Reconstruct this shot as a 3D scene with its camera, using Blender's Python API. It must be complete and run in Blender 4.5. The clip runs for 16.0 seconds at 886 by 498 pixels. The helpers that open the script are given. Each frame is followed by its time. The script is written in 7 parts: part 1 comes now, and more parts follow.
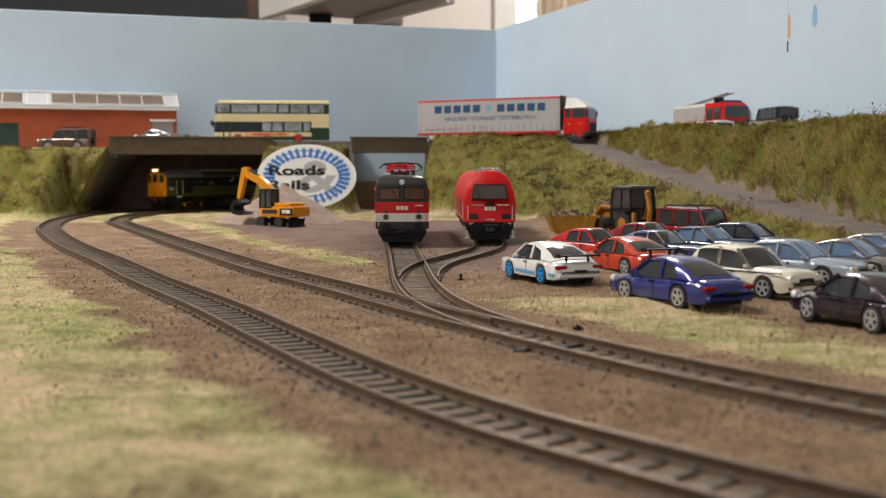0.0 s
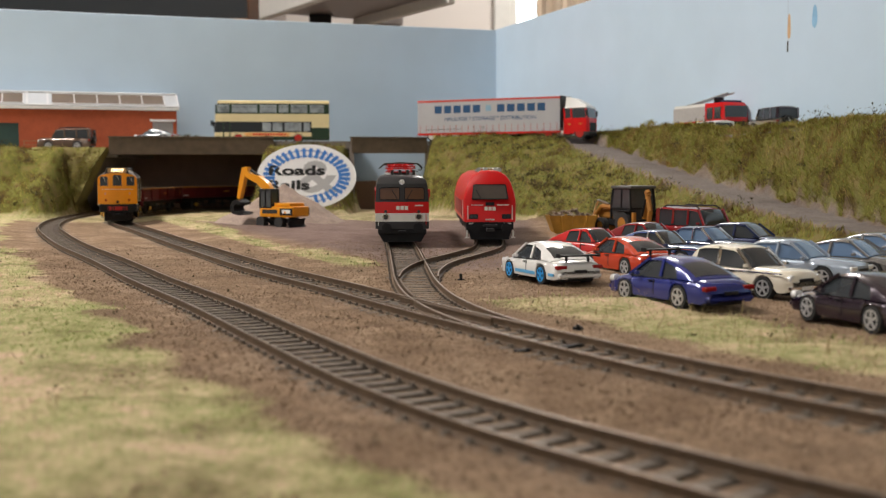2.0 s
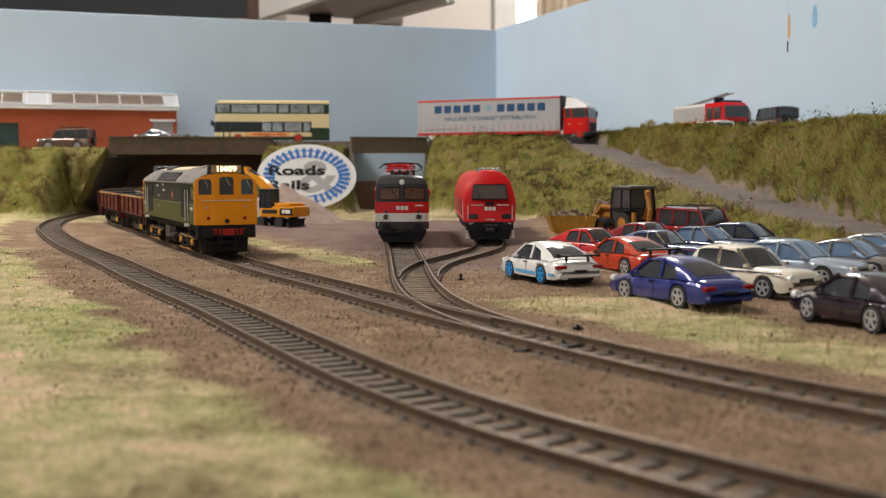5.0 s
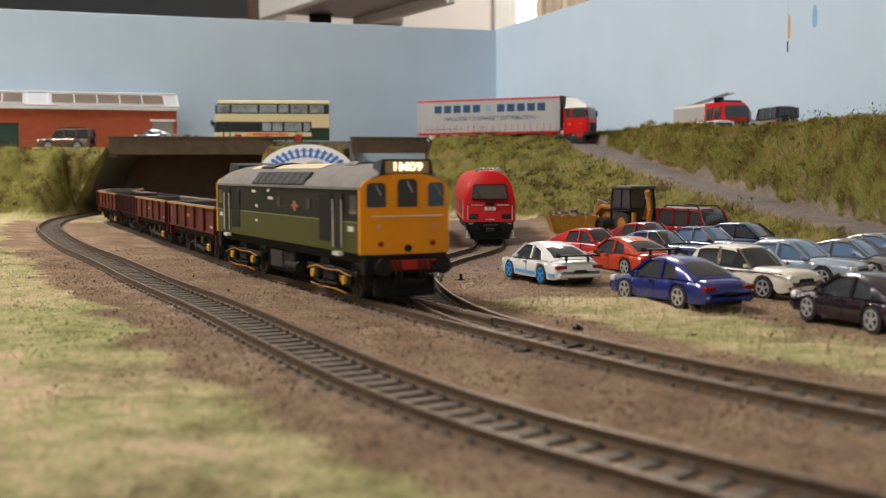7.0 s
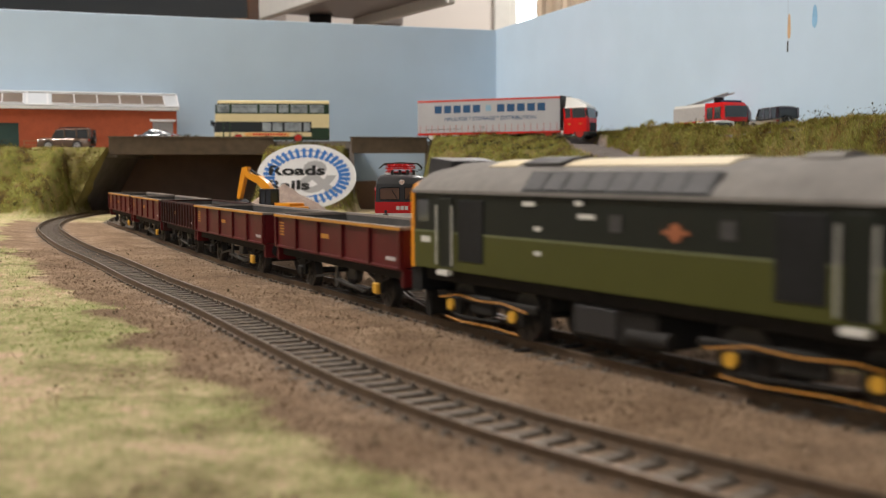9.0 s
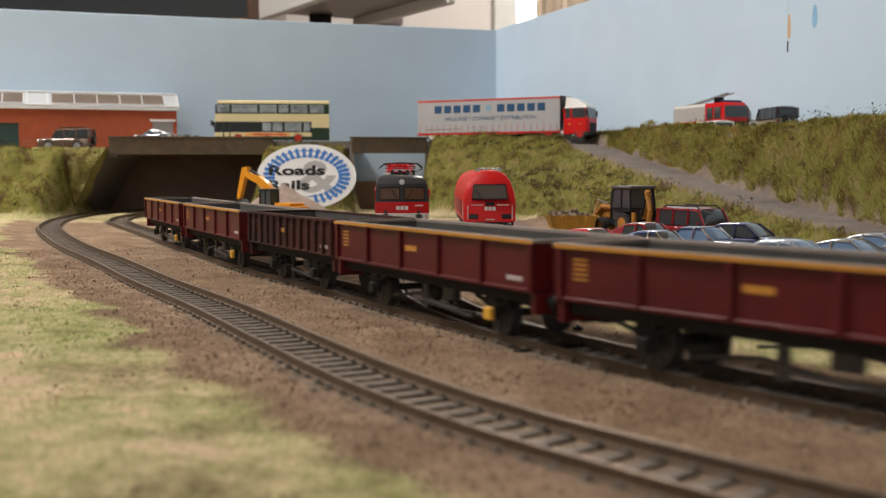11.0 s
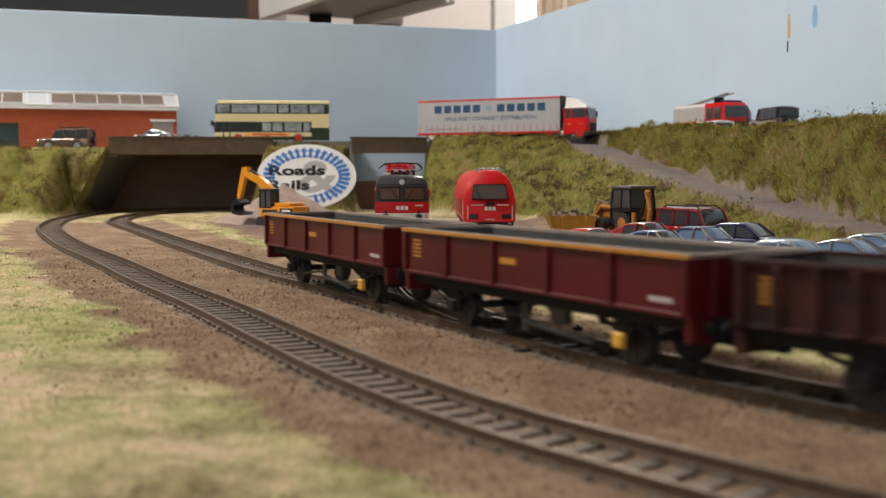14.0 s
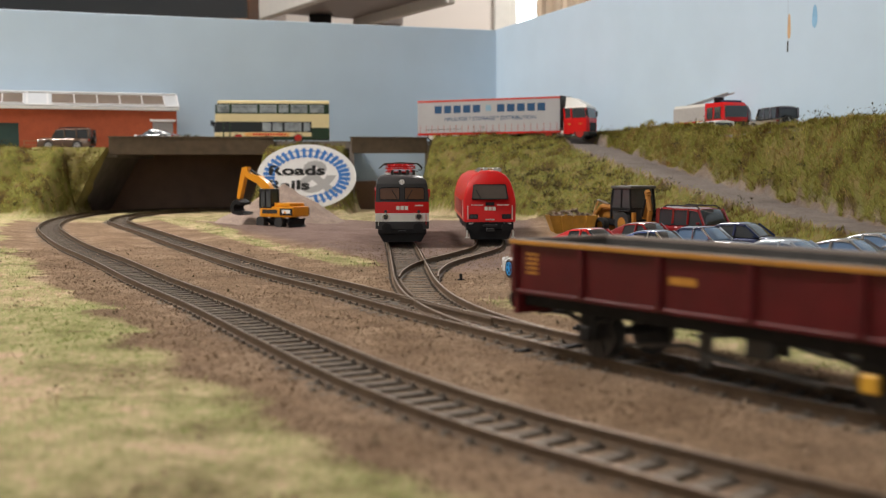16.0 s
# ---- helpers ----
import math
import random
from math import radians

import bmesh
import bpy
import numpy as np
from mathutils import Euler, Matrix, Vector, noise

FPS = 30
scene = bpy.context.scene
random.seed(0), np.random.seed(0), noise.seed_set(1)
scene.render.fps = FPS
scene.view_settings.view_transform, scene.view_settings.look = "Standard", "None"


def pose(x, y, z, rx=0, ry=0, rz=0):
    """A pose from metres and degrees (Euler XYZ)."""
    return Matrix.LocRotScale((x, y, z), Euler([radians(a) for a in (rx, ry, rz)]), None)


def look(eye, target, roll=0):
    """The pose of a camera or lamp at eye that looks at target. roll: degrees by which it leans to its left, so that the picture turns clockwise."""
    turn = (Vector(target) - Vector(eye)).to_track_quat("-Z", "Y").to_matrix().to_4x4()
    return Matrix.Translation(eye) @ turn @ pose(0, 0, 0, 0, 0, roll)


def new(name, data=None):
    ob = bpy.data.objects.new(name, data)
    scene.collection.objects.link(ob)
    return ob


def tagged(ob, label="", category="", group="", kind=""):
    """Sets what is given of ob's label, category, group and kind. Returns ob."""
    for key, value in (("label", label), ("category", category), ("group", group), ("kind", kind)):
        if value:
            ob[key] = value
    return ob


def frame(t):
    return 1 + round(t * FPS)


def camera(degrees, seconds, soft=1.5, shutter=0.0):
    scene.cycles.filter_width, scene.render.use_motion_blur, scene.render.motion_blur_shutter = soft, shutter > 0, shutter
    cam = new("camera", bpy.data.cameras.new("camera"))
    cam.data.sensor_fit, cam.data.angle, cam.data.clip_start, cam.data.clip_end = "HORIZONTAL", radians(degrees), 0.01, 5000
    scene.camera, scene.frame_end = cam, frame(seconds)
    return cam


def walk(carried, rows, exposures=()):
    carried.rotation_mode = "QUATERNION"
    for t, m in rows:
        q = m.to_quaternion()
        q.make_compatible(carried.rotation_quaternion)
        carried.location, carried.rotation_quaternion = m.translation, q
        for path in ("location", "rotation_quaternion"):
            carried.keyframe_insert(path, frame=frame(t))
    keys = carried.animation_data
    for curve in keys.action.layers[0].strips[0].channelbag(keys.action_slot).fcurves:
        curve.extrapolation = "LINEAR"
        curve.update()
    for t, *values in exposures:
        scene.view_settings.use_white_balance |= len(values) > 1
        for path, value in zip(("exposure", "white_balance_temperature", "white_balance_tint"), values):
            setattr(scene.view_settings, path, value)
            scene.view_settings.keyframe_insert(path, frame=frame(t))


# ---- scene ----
# A model railway at 1:76 to 1:87. Shapes are written in millimetres, objects are linked in metres.
cam = camera(43.375, 16.0, soft=1.2, shutter=0.6)
EYE = (0.0, 0.0, 0.0466)
cam_pose = look(EYE, (0.0, 1.0, 0.0466 - math.tan(0.0700)), roll=-0.18)
walk(cam, [(0.0, cam_pose), (16.0, cam_pose)], exposures=[(0.0, 0.0), (16.0, 0.0)])
cam.data.dof.use_dof = True
cam.data.dof.focus_distance = 0.60
cam.data.dof.aperture_fstop = 24.0

# ---- light: a ceiling key lamp and three added, unseen fills in a closed room ----
world = bpy.data.worlds.new("world")
scene.world = world
world.use_nodes = True
world.node_tree.nodes["Background"].inputs[0].default_value = (0.75, 0.85, 1.0, 1)
world.node_tree.nodes["Background"].inputs[1].default_value = 0.6


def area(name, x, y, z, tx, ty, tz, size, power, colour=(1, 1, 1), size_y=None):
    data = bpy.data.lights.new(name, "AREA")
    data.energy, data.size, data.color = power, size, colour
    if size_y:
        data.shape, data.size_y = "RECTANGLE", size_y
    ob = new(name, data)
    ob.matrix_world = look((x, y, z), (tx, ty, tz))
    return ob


# key side follows the cast shadows; its ceiling fitting is assumed and unseen
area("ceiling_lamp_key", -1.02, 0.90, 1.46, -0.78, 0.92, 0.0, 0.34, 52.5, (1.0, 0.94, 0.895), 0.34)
# wide and far lamps are added fills, with no known source
area("added_fill_wide", -0.5, -0.35, 1.46, -0.5, -0.3, 0.0, 1.1, 2.6, (1.0, 0.94, 0.86), 0.5)
area("added_fill_far", 0.35, 2.55, 1.46, 0.35, 2.6, 0.0, 0.34, 25.0, (1.0, 0.94, 0.895), 0.34)
# low frontal fill, added behind the camera to reach under the bridge
area("added_fill_front", -0.45, -2.26, 0.62, -0.3, 1.2, 0.0, 1.3, 5.4, (0.95, 0.98, 1.0), 1.1)

# ---- materials ----
MM = 0.001


def material(name, colour, rough=0.5, metal=0.0, var=0.12, scale=300.0, bump=0.0, bump_scale=900.0, coat=0.0, second=None, emit=0.0, alpha=None, spec=0.5):
    m = bpy.data.materials.new(name)
    m.use_nodes = True
    nt = m.node_tree
    b = nt.nodes["Principled BSDF"]
    b.inputs["Roughness"].default_value = rough
    b.inputs["Metallic"].default_value = metal
    b.inputs["Coat Weight"].default_value = coat
    b.inputs["Coat Roughness"].default_value = 0.06
    b.inputs["Specular IOR Level"].default_value = spec
    tc = nt.nodes.new("ShaderNodeTexCoord")
    if var > 0:
        n = nt.nodes.new("ShaderNodeTexNoise")
        n.inputs["Scale"].default_value = scale
        n.inputs["Detail"].default_value = 6
        n2 = nt.nodes.new("ShaderNodeTexNoise")
        n2.inputs["Scale"].default_value = scale * 0.17
        n2.inputs["Detail"].default_value = 3
        add = nt.nodes.new("ShaderNodeMath")
        add.operation = "ADD"
        half = nt.nodes.new("ShaderNodeMath")
        half.operation = "MULTIPLY"
        half.inputs[1].default_value = 0.5
        nt.links.new(tc.outputs["Object"], n.inputs["Vector"])
        nt.links.new(tc.outputs["Object"], n2.inputs["Vector"])
        nt.links.new(n.outputs["Fac"], add.inputs[0])
        nt.links.new(n2.outputs["Fac"], add.inputs[1])
        nt.links.new(add.outputs[0], half.inputs[0])
        r = nt.nodes.new("ShaderNodeValToRGB")
        r.color_ramp.elements[0].position, r.color_ramp.elements[1].position = 0.33, 0.67
        lo = second if second else tuple(c * (1 - var) for c in colour)
        hi = tuple(min(1, c * (1 + var)) for c in colour)
        r.color_ramp.elements[0].color = (*lo, 1)
        r.color_ramp.elements[1].color = (*hi, 1)
        nt.links.new(half.outputs[0], r.inputs[0])
        nt.links.new(r.outputs[0], b.inputs["Base Color"])
    else:
        b.inputs["Base Color"].default_value = (*colour, 1)
    if bump > 0:
        bn = nt.nodes.new("ShaderNodeTexNoise")
        bn.inputs["Scale"].default_value = bump_scale
        bn.inputs["Detail"].default_value = 5
        bp = nt.nodes.new("ShaderNodeBump")
        bp.inputs["Strength"].default_value = bump
        bp.inputs["Distance"].default_value = 0.0006
        nt.links.new(tc.outputs["Object"], bn.inputs["Vector"])
        nt.links.new(bn.outputs["Fac"], bp.inputs["Height"])
        nt.links.new(bp.outputs[0], b.inputs["Normal"])
    if emit > 0:
        b.inputs["Emission Color"].default_value = (*colour, 1)
        b.inputs["Emission Strength"].default_value = emit
    return m


def paint(name, colour, rough=0.28, coat=0.4, var=0.05):
    return material(name, colour, rough, 0.0, var, 160.0, 0.04, 700.0, coat * 0.5, spec=0.3)


M_SKY = material("sky_blue_emulsion_board", (0.465, 0.585, 0.695), 0.75, var=0.06, scale=14, bump=0.12, bump_scale=120)
M_BLACK = material("black_plastic", (0.010, 0.010, 0.011), 0.6, var=0.3, scale=500, spec=0.25)
M_UNDER = material("weathered_black_underframe", (0.016, 0.014, 0.012), 0.75, var=0.35, scale=400, bump=0.2, spec=0.2)
M_TYRE = material("rubber_tyre", (0.02, 0.02, 0.02), 0.8, var=0.2)
M_CHROME = material("chrome", (0.75, 0.75, 0.75), 0.15, 1.0, var=0.04)
M_STEEL = material("bright_rail_steel", (0.27, 0.22, 0.175), 0.36, 1.0, var=0.2, scale=120)
M_RUST = material("rail_rust_brown_paint", (0.105, 0.066, 0.037), 0.65, 0.1, var=0.3, scale=500, bump=0.2)
M_SLEEPER = material("dusty_sleeper_plastic", (0.125, 0.102, 0.080), 0.85, var=0.35, scale=500, bump=0.4, bump_scale=1500)
M_GLASS = material("dark_tinted_window", (0.035, 0.04, 0.045), 0.08, var=0.0, coat=0.5)
M_GLASS_BLUE = material("pale_reflecting_window", (0.10, 0.16, 0.26), 0.07, var=0.0, coat=0.5)
M_WHITE = paint("white_paint", (0.78, 0.77, 0.74))
M_OFFWHITE = material("off_white_plastic", (0.70, 0.69, 0.65), 0.5, var=0.05)
M_YELLOW = paint("warning_yellow_paint", (0.80, 0.29, 0.005), 0.4, 0.15)
M_OLIVE = paint("two_tone_light_green", (0.060, 0.062, 0.010), 0.5, 0.03)
M_DGREEN = paint("two_tone_dark_green", (0.006, 0.008, 0.005), 0.5, 0.0)
M_ROOF = material("weathered_roof_grey", (0.185, 0.170, 0.155), 0.75, var=0.2, scale=260, bump=0.15, spec=0.25)
M_CREAM = material("cream_roof_panel", (0.62, 0.52, 0.34), 0.6, var=0.08)
M_GRILLE = material("dark_grille", (0.045, 0.042, 0.042), 0.6, var=0.25, scale=800)
M_GLOW = material("lit_blind", (1.0, 0.80, 0.48), 0.5, var=0.0, emit=2.6)
M_RED = paint("signal_red_paint", (0.56, 0.006, 0.007), 0.35, 0.25)
M_BUFFER_RED = paint("buffer_beam_red", (0.42, 0.020, 0.012), 0.5, 0.1)
M_MAROON = paint("maroon_wagon_paint", (0.078, 0.004, 0.006), 0.46, 0.03, 0.2)
M_MAROON_D = material("weathered_brown_maroon", (0.050, 0.013, 0.010), 0.75, var=0.5, scale=120, bump=0.2, second=(0.013, 0.009, 0.008), spec=0.2)
M_GOLD = material("yellow_lining", (0.46, 0.20, 0.022), 0.5, var=0.1)
M_WAGIN = material("grey_wagon_interior", (0.070, 0.066, 0.062), 0.8, var=0.3, scale=200, bump=0.2, spec=0.25)
M_BRASSY = material("yellow_axlebox", (0.62, 0.33, 0.03), 0.5, var=0.1)
M_GREYD = paint("dark_grey_paint", (0.030, 0.029, 0.030), 0.4, 0.1)
M_CONCRETE = material("dark_stained_timber_beam", (0.10, 0.070, 0.043), 0.8, var=0.3, scale=120, bump=0.3, bump_scale=300)
M_ABUT = material("dark_grey_abutment", (0.21, 0.18, 0.16), 0.85, var=0.3, scale=60, bump=0.3, bump_scale=250)
M_PANEL = material("dark_brown_card_lining", (0.25, 0.16, 0.115), 0.85, var=0.25, scale=40)
M_ROAD = material("grey_road_surface", (0.20, 0.175, 0.155), 0.9, var=0.2, scale=300, bump=0.5, bump_scale=1400)
M_BRICK = material("orange_red_brick_card", (0.40, 0.085, 0.030), 0.85, var=0.16, scale=500, bump=0.1)
M_WOOD = material("dark_brown_varnished_wood", (0.085, 0.036, 0.014), 0.25, var=0.4, scale=12, coat=0.3)
M_ROOMWALL = material("warm_white_emulsion", (0.74, 0.69, 0.64), 0.85, var=0.03, scale=4)
M_CEIL = material("white_ceiling", (0.80, 0.79, 0.77), 0.9, var=0.02, scale=3)
M_CARPET = material("brown_carpet", (0.20, 0.15, 0.11), 0.95, var=0.2, scale=60)
M_CABINET = material("grey_melamine", (0.30, 0.27, 0.26), 0.5, var=0.05, scale=10)
M_CURTAIN = material("beige_curtain_cloth", (0.52, 0.43, 0.33), 0.9, var=0.12, scale=20)
M_DAY = material("bright_window_daylight", (0.80, 0.95, 1.0), 0.5, var=0.0, emit=3.0)
M_ORANGE = paint("plant_yellow_orange", (0.66, 0.26, 0.010), 0.4, 0.2)
M_RUBBLE = material("broken_rubble", (0.20, 0.15, 0.11), 0.9, var=0.35, scale=300, bump=0.4)
M_SAND = material("pinkish_grit_heap", (0.285, 0.215, 0.175), 0.95, var=0.28, scale=700, bump=0.8, bump_scale=1300)
M_BLUE_INK = paint("sign_blue", (0.06, 0.20, 0.55), 0.5, 0.0)
M_NAVY_INK = paint("lettering_navy", (0.022, 0.070, 0.155), 0.5, 0.0)
M_GREYINK = paint("sign_grey", (0.42, 0.42, 0.43), 0.5, 0.0)
M_INK = paint("black_ink", (0.015, 0.015, 0.016), 0.5, 0.0)
M_PLATE = paint("plate_yellow", (0.70, 0.50, 0.05), 0.4, 0.1)
M_TAIL = paint("tail_lamp_red", (0.26, 0.012, 0.012), 0.15, 0.6)
M_LAMP = material("clear_lamp", (0.72, 0.72, 0.70), 0.1, var=0.0, coat=0.6)
M_TWIG = material("dark_scenic_flock", (0.062, 0.050, 0.018), 0.95, var=0.5, scale=300)


def grass_material(name, stops, scale=17.0, loose=0.22):
    m = bpy.data.materials.new(name)
    m.use_nodes = True
    nt = m.node_tree
    b = nt.nodes["Principled BSDF"]
    b.inputs["Roughness"].default_value = 0.9
    b.inputs["Specular IOR Level"].default_value = 0.15
    geo = nt.nodes.new("ShaderNodeNewGeometry")
    tc = nt.nodes.new("ShaderNodeTexCoord")
    n = nt.nodes.new("ShaderNodeTexNoise")
    n.inputs["Scale"].default_value = scale
    n.inputs["Detail"].default_value = 5
    mix = nt.nodes.new("ShaderNodeMix")
    mix.inputs["Factor"].default_value = loose
    r = nt.nodes.new("ShaderNodeValToRGB")
    while len(r.color_ramp.elements) < len(stops):
        r.color_ramp.elements.new(0.5)
    for e, (p, c) in zip(r.color_ramp.elements, stops):
        e.position, e.color = p, (*c, 1)
    nt.links.new(tc.outputs["Object"], n.inputs["Vector"])
    nt.links.new(n.outputs["Fac"], mix.inputs["A"])
    nt.links.new(geo.outputs["Random Per Island"], mix.inputs["B"])
    nt.links.new(mix.outputs["Result"], r.inputs[0])
    nt.links.new(r.outputs[0], b.inputs["Base Color"])
    return m




M_BANK = grass_material("bank_static_grass", [(0.30, (0.060, 0.034, 0.010)), (0.38, (0.165, 0.088, 0.024)), (0.44, (0.165, 0.145, 0.026)), (0.49, (0.250, 0.265, 0.045)), (0.54, (0.34, 0.325, 0.085)), (0.60, (0.40, 0.29, 0.11)), (0.68, (0.21, 0.105, 0.032))], 26.0, 0.22)


def ground_material():
    """Scatter-covered baseboard: colour zones come from the plan, grain from noise."""
    m = bpy.data.materials.new("scenic_scatter_ground")
    m.use_nodes = True
    nt = m.node_tree
    b = nt.nodes["Principled BSDF"]
    b.inputs["Roughness"].default_value = 0.95
    b.inputs["Specular IOR Level"].default_value = 0.12
    tc = nt.nodes.new("ShaderNodeTexCoord")
    zone = nt.nodes.new("ShaderNodeVertexColor")
    zone.layer_name = "zone"
    sep = nt.nodes.new("ShaderNodeSeparateColor")
    nt.links.new(zone.outputs["Color"], sep.inputs[0])

    def noise_tex(scale, detail=6):
        n = nt.nodes.new("ShaderNodeTexNoise")
        n.inputs["Scale"].default_value = scale
        n.inputs["Detail"].default_value = detail
        n.inputs["Roughness"].default_value = 0.65
        nt.links.new(tc.outputs["Object"], n.inputs["Vector"])
        return n.outputs["Fac"]

    def ramp(fac, *stops):
        r = nt.nodes.new("ShaderNodeValToRGB")
        while len(r.color_ramp.elements) < len(stops):
            r.color_ramp.elements.new(0.5)
        for e, (p, c) in zip(r.color_ramp.elements, stops):
            e.position, e.color = p, (*c, 1)
        nt.links.new(fac, r.inputs[0])
        return r.outputs[0]

    def blend(fac, a, c):
        x = nt.nodes.new("ShaderNodeMix")
        x.data_type = "RGBA"
        nt.links.new(fac, x.inputs["Factor"])
        nt.links.new(a, x.inputs["A"])
        nt.links.new(c, x.inputs["B"])
        return x.outputs["Result"]

    def math2(op, a, c):
        x = nt.nodes.new("ShaderNodeMath")
        x.operation = op
        for i, v in enumerate((a, c)):
            if isinstance(v, (int, float)):
                x.inputs[i].default_value = v
            else:
                nt.links.new(v, x.inputs[i])
        x.use_clamp = op != "ADD"
        return x.outputs[0]

    fine, mid, big = noise_tex(520, 4), noise_tex(60), noise_tex(14)
    mixed = math2("MULTIPLY", math2("ADD", math2("ADD", fine, mid), big), 0.3333)
    earth = ramp(mixed, (0.36, (0.115, 0.072, 0.043)), (0.50, (0.235, 0.158, 0.100)), (0.63, (0.40, 0.295, 0.20)))
    grass = ramp(mixed, (0.38, (0.16, 0.115, 0.050)), (0.46, (0.28, 0.29, 0.115)), (0.52, (0.44, 0.38, 0.20)), (0.58, (0.60, 0.43, 0.30)))
    moss = ramp(math2("MULTIPLY", math2("ADD", mid, noise_tex(24)), 0.5), (0.38, (0.045, 0.028, 0.010)), (0.45, (0.095, 0.068, 0.018)), (0.52, (0.150, 0.150, 0.034)), (0.60, (0.20, 0.155, 0.06)))
    grass = blend(zone.outputs["Alpha"], moss, grass)
    road = ramp(mixed, (0.38, (0.13, 0.110, 0.098)), (0.62, (0.225, 0.195, 0.175)))
    yard = ramp(mixed, (0.38, (0.120, 0.080, 0.066)), (0.62, (0.235, 0.170, 0.145)))
    edge = math2("ADD", sep.outputs[0], mid)
    wide = nt.nodes.new("ShaderNodeMapRange")
    wide.inputs["From Min"].default_value, wide.inputs["From Max"].default_value = 0.86, 1.26
    nt.links.new(edge, wide.inputs["Value"])
    c = blend(wide.outputs[0], earth, grass)
    c = blend(sep.outputs[2], c, yard)
    c = blend(sep.outputs[1], c, road)
    nt.links.new(c, b.inputs["Base Color"])
    bp = nt.nodes.new("ShaderNodeBump")
    bp.inputs["Strength"].default_value = 0.9
    bp.inputs["Distance"].default_value = 0.0012
    nt.links.new(noise_tex(850, 5), bp.inputs["Height"])
    nt.links.new(bp.outputs[0], b.inputs["Normal"])
    return m


M_GROUND = ground_material()


# ---- mesh helpers (millimetres) ----
def part(name, bm, mat, parent=None, label="", smooth=0, m=None, **tags):
    """Links a bmesh, written in millimetres, as one mesh object under a thing or a part. smooth: the angle in degrees above which edges stay sharp."""
    bmesh.ops.scale(bm, vec=(MM, MM, MM), verts=bm.verts)
    bmesh.ops.recalc_face_normals(bm, faces=bm.faces)
    me = bpy.data.meshes.new(name)
    bm.to_mesh(me)
    bm.free()
    me.materials.append(mat)
    if smooth:
        me.shade_smooth()
        me.set_sharp_from_angle(angle=radians(smooth))
    ob = new(name, me)
    if parent:
        ob.parent = parent
    if m is not None:
        ob.matrix_basis = m
    return tagged(ob, label, **tags)


def at(x, y, z=0.0, rz=0.0, rx=0.0, ry=0.0):
    return pose(x * MM, y * MM, z * MM, rx, ry, rz)


def thing(name, label, category, m=None, group="", kind=""):
    e = new(name)
    e.empty_display_size = 0.01
    if m is not None:
        e.matrix_basis = m
    return tagged(e, label, category, group, kind)


def box(bm, x0, x1, y0, y1, z0, z1, bevel=0.0, seg=1, m=None):
    r = bmesh.ops.create_cube(bm, size=1.0)
    vs = r["verts"]
    for v in vs:
        v.co = Vector(((x0 + x1) / 2 + v.co.x * (x1 - x0), (y0 + y1) / 2 + v.co.y * (y1 - y0), (z0 + z1) / 2 + v.co.z * (z1 - z0)))
        if m is not None:
            v.co = m @ v.co
    if bevel > 0:
        es = list({e for v in vs for e in v.link_edges})
        bmesh.ops.bevel(bm, geom=es, offset=bevel, segments=seg, affect="EDGES", profile=0.6)
    return bm


def cyl(bm, p, q, r, r2=None, seg=14, caps=True):
    p, q = Vector(p), Vector(q)
    d = q - p
    m = Matrix.Translation((p + q) / 2) @ d.to_track_quat("Z", "Y").to_matrix().to_4x4()
    bmesh.ops.create_cone(bm, cap_ends=caps, segments=seg, radius1=r, radius2=r if r2 is None else r2, depth=d.length, matrix=m)
    return bm


def beam(bm, p, q, w, h=None, up=(0, 0, 1)):
    """A bar of section w x h from p to q."""
    p, q = Vector(p), Vector(q)
    h = w if h is None else h
    d = (q - p).normalized()
    s = d.cross(Vector(up))
    if s.length < 1e-4:
        s = d.cross(Vector((0, 1, 0)))
    s.normalize()
    u = s.cross(d)
    a = [bm.verts.new(c + s * (i * w / 2) + u * (j * h / 2)) for c in (p, q) for i, j in ((-1, -1), (1, -1), (1, 1), (-1, 1))]
    for f in ((0, 1, 2, 3), (7, 6, 5, 4), (0, 4, 5, 1), (1, 5, 6, 2), (2, 6, 7, 3), (3, 7, 4, 0)):
        bm.faces.new([a[i] for i in f])
    return bm


def loft(bm, rings, closed=True, caps=True):
    vs = [[bm.verts.new(p) for p in ring] for ring in rings]
    n = len(vs[0])
    for a, b in zip(vs, vs[1:]):
        for i in range(n if closed else n - 1):
            j = (i + 1) % n
            bm.faces.new((a[i], a[j], b[j], b[i]))
    if caps:
        bm.faces.new(vs[0][::-1])
        bm.faces.new(vs[-1])
    return bm


def prism(bm, outline, axis, a, b):
    """Extrudes a 2D outline along an axis from a to b. axis 'x': outline is (y, z); 'y': (x, z); 'z': (x, y)."""
    def put(u, v, w):
        return {"x": (w, u, v), "y": (u, w, v), "z": (u, v, w)}[axis]
    return loft(bm, [[put(u, v, a) for u, v in outline], [put(u, v, b) for u, v in outline]])


def tube(bm, pts, r, seg=6):
    for p, q in zip(pts, pts[1:]):
        cyl(bm, p, q, r, seg=seg)
    return bm


def B():
    return bmesh.new()


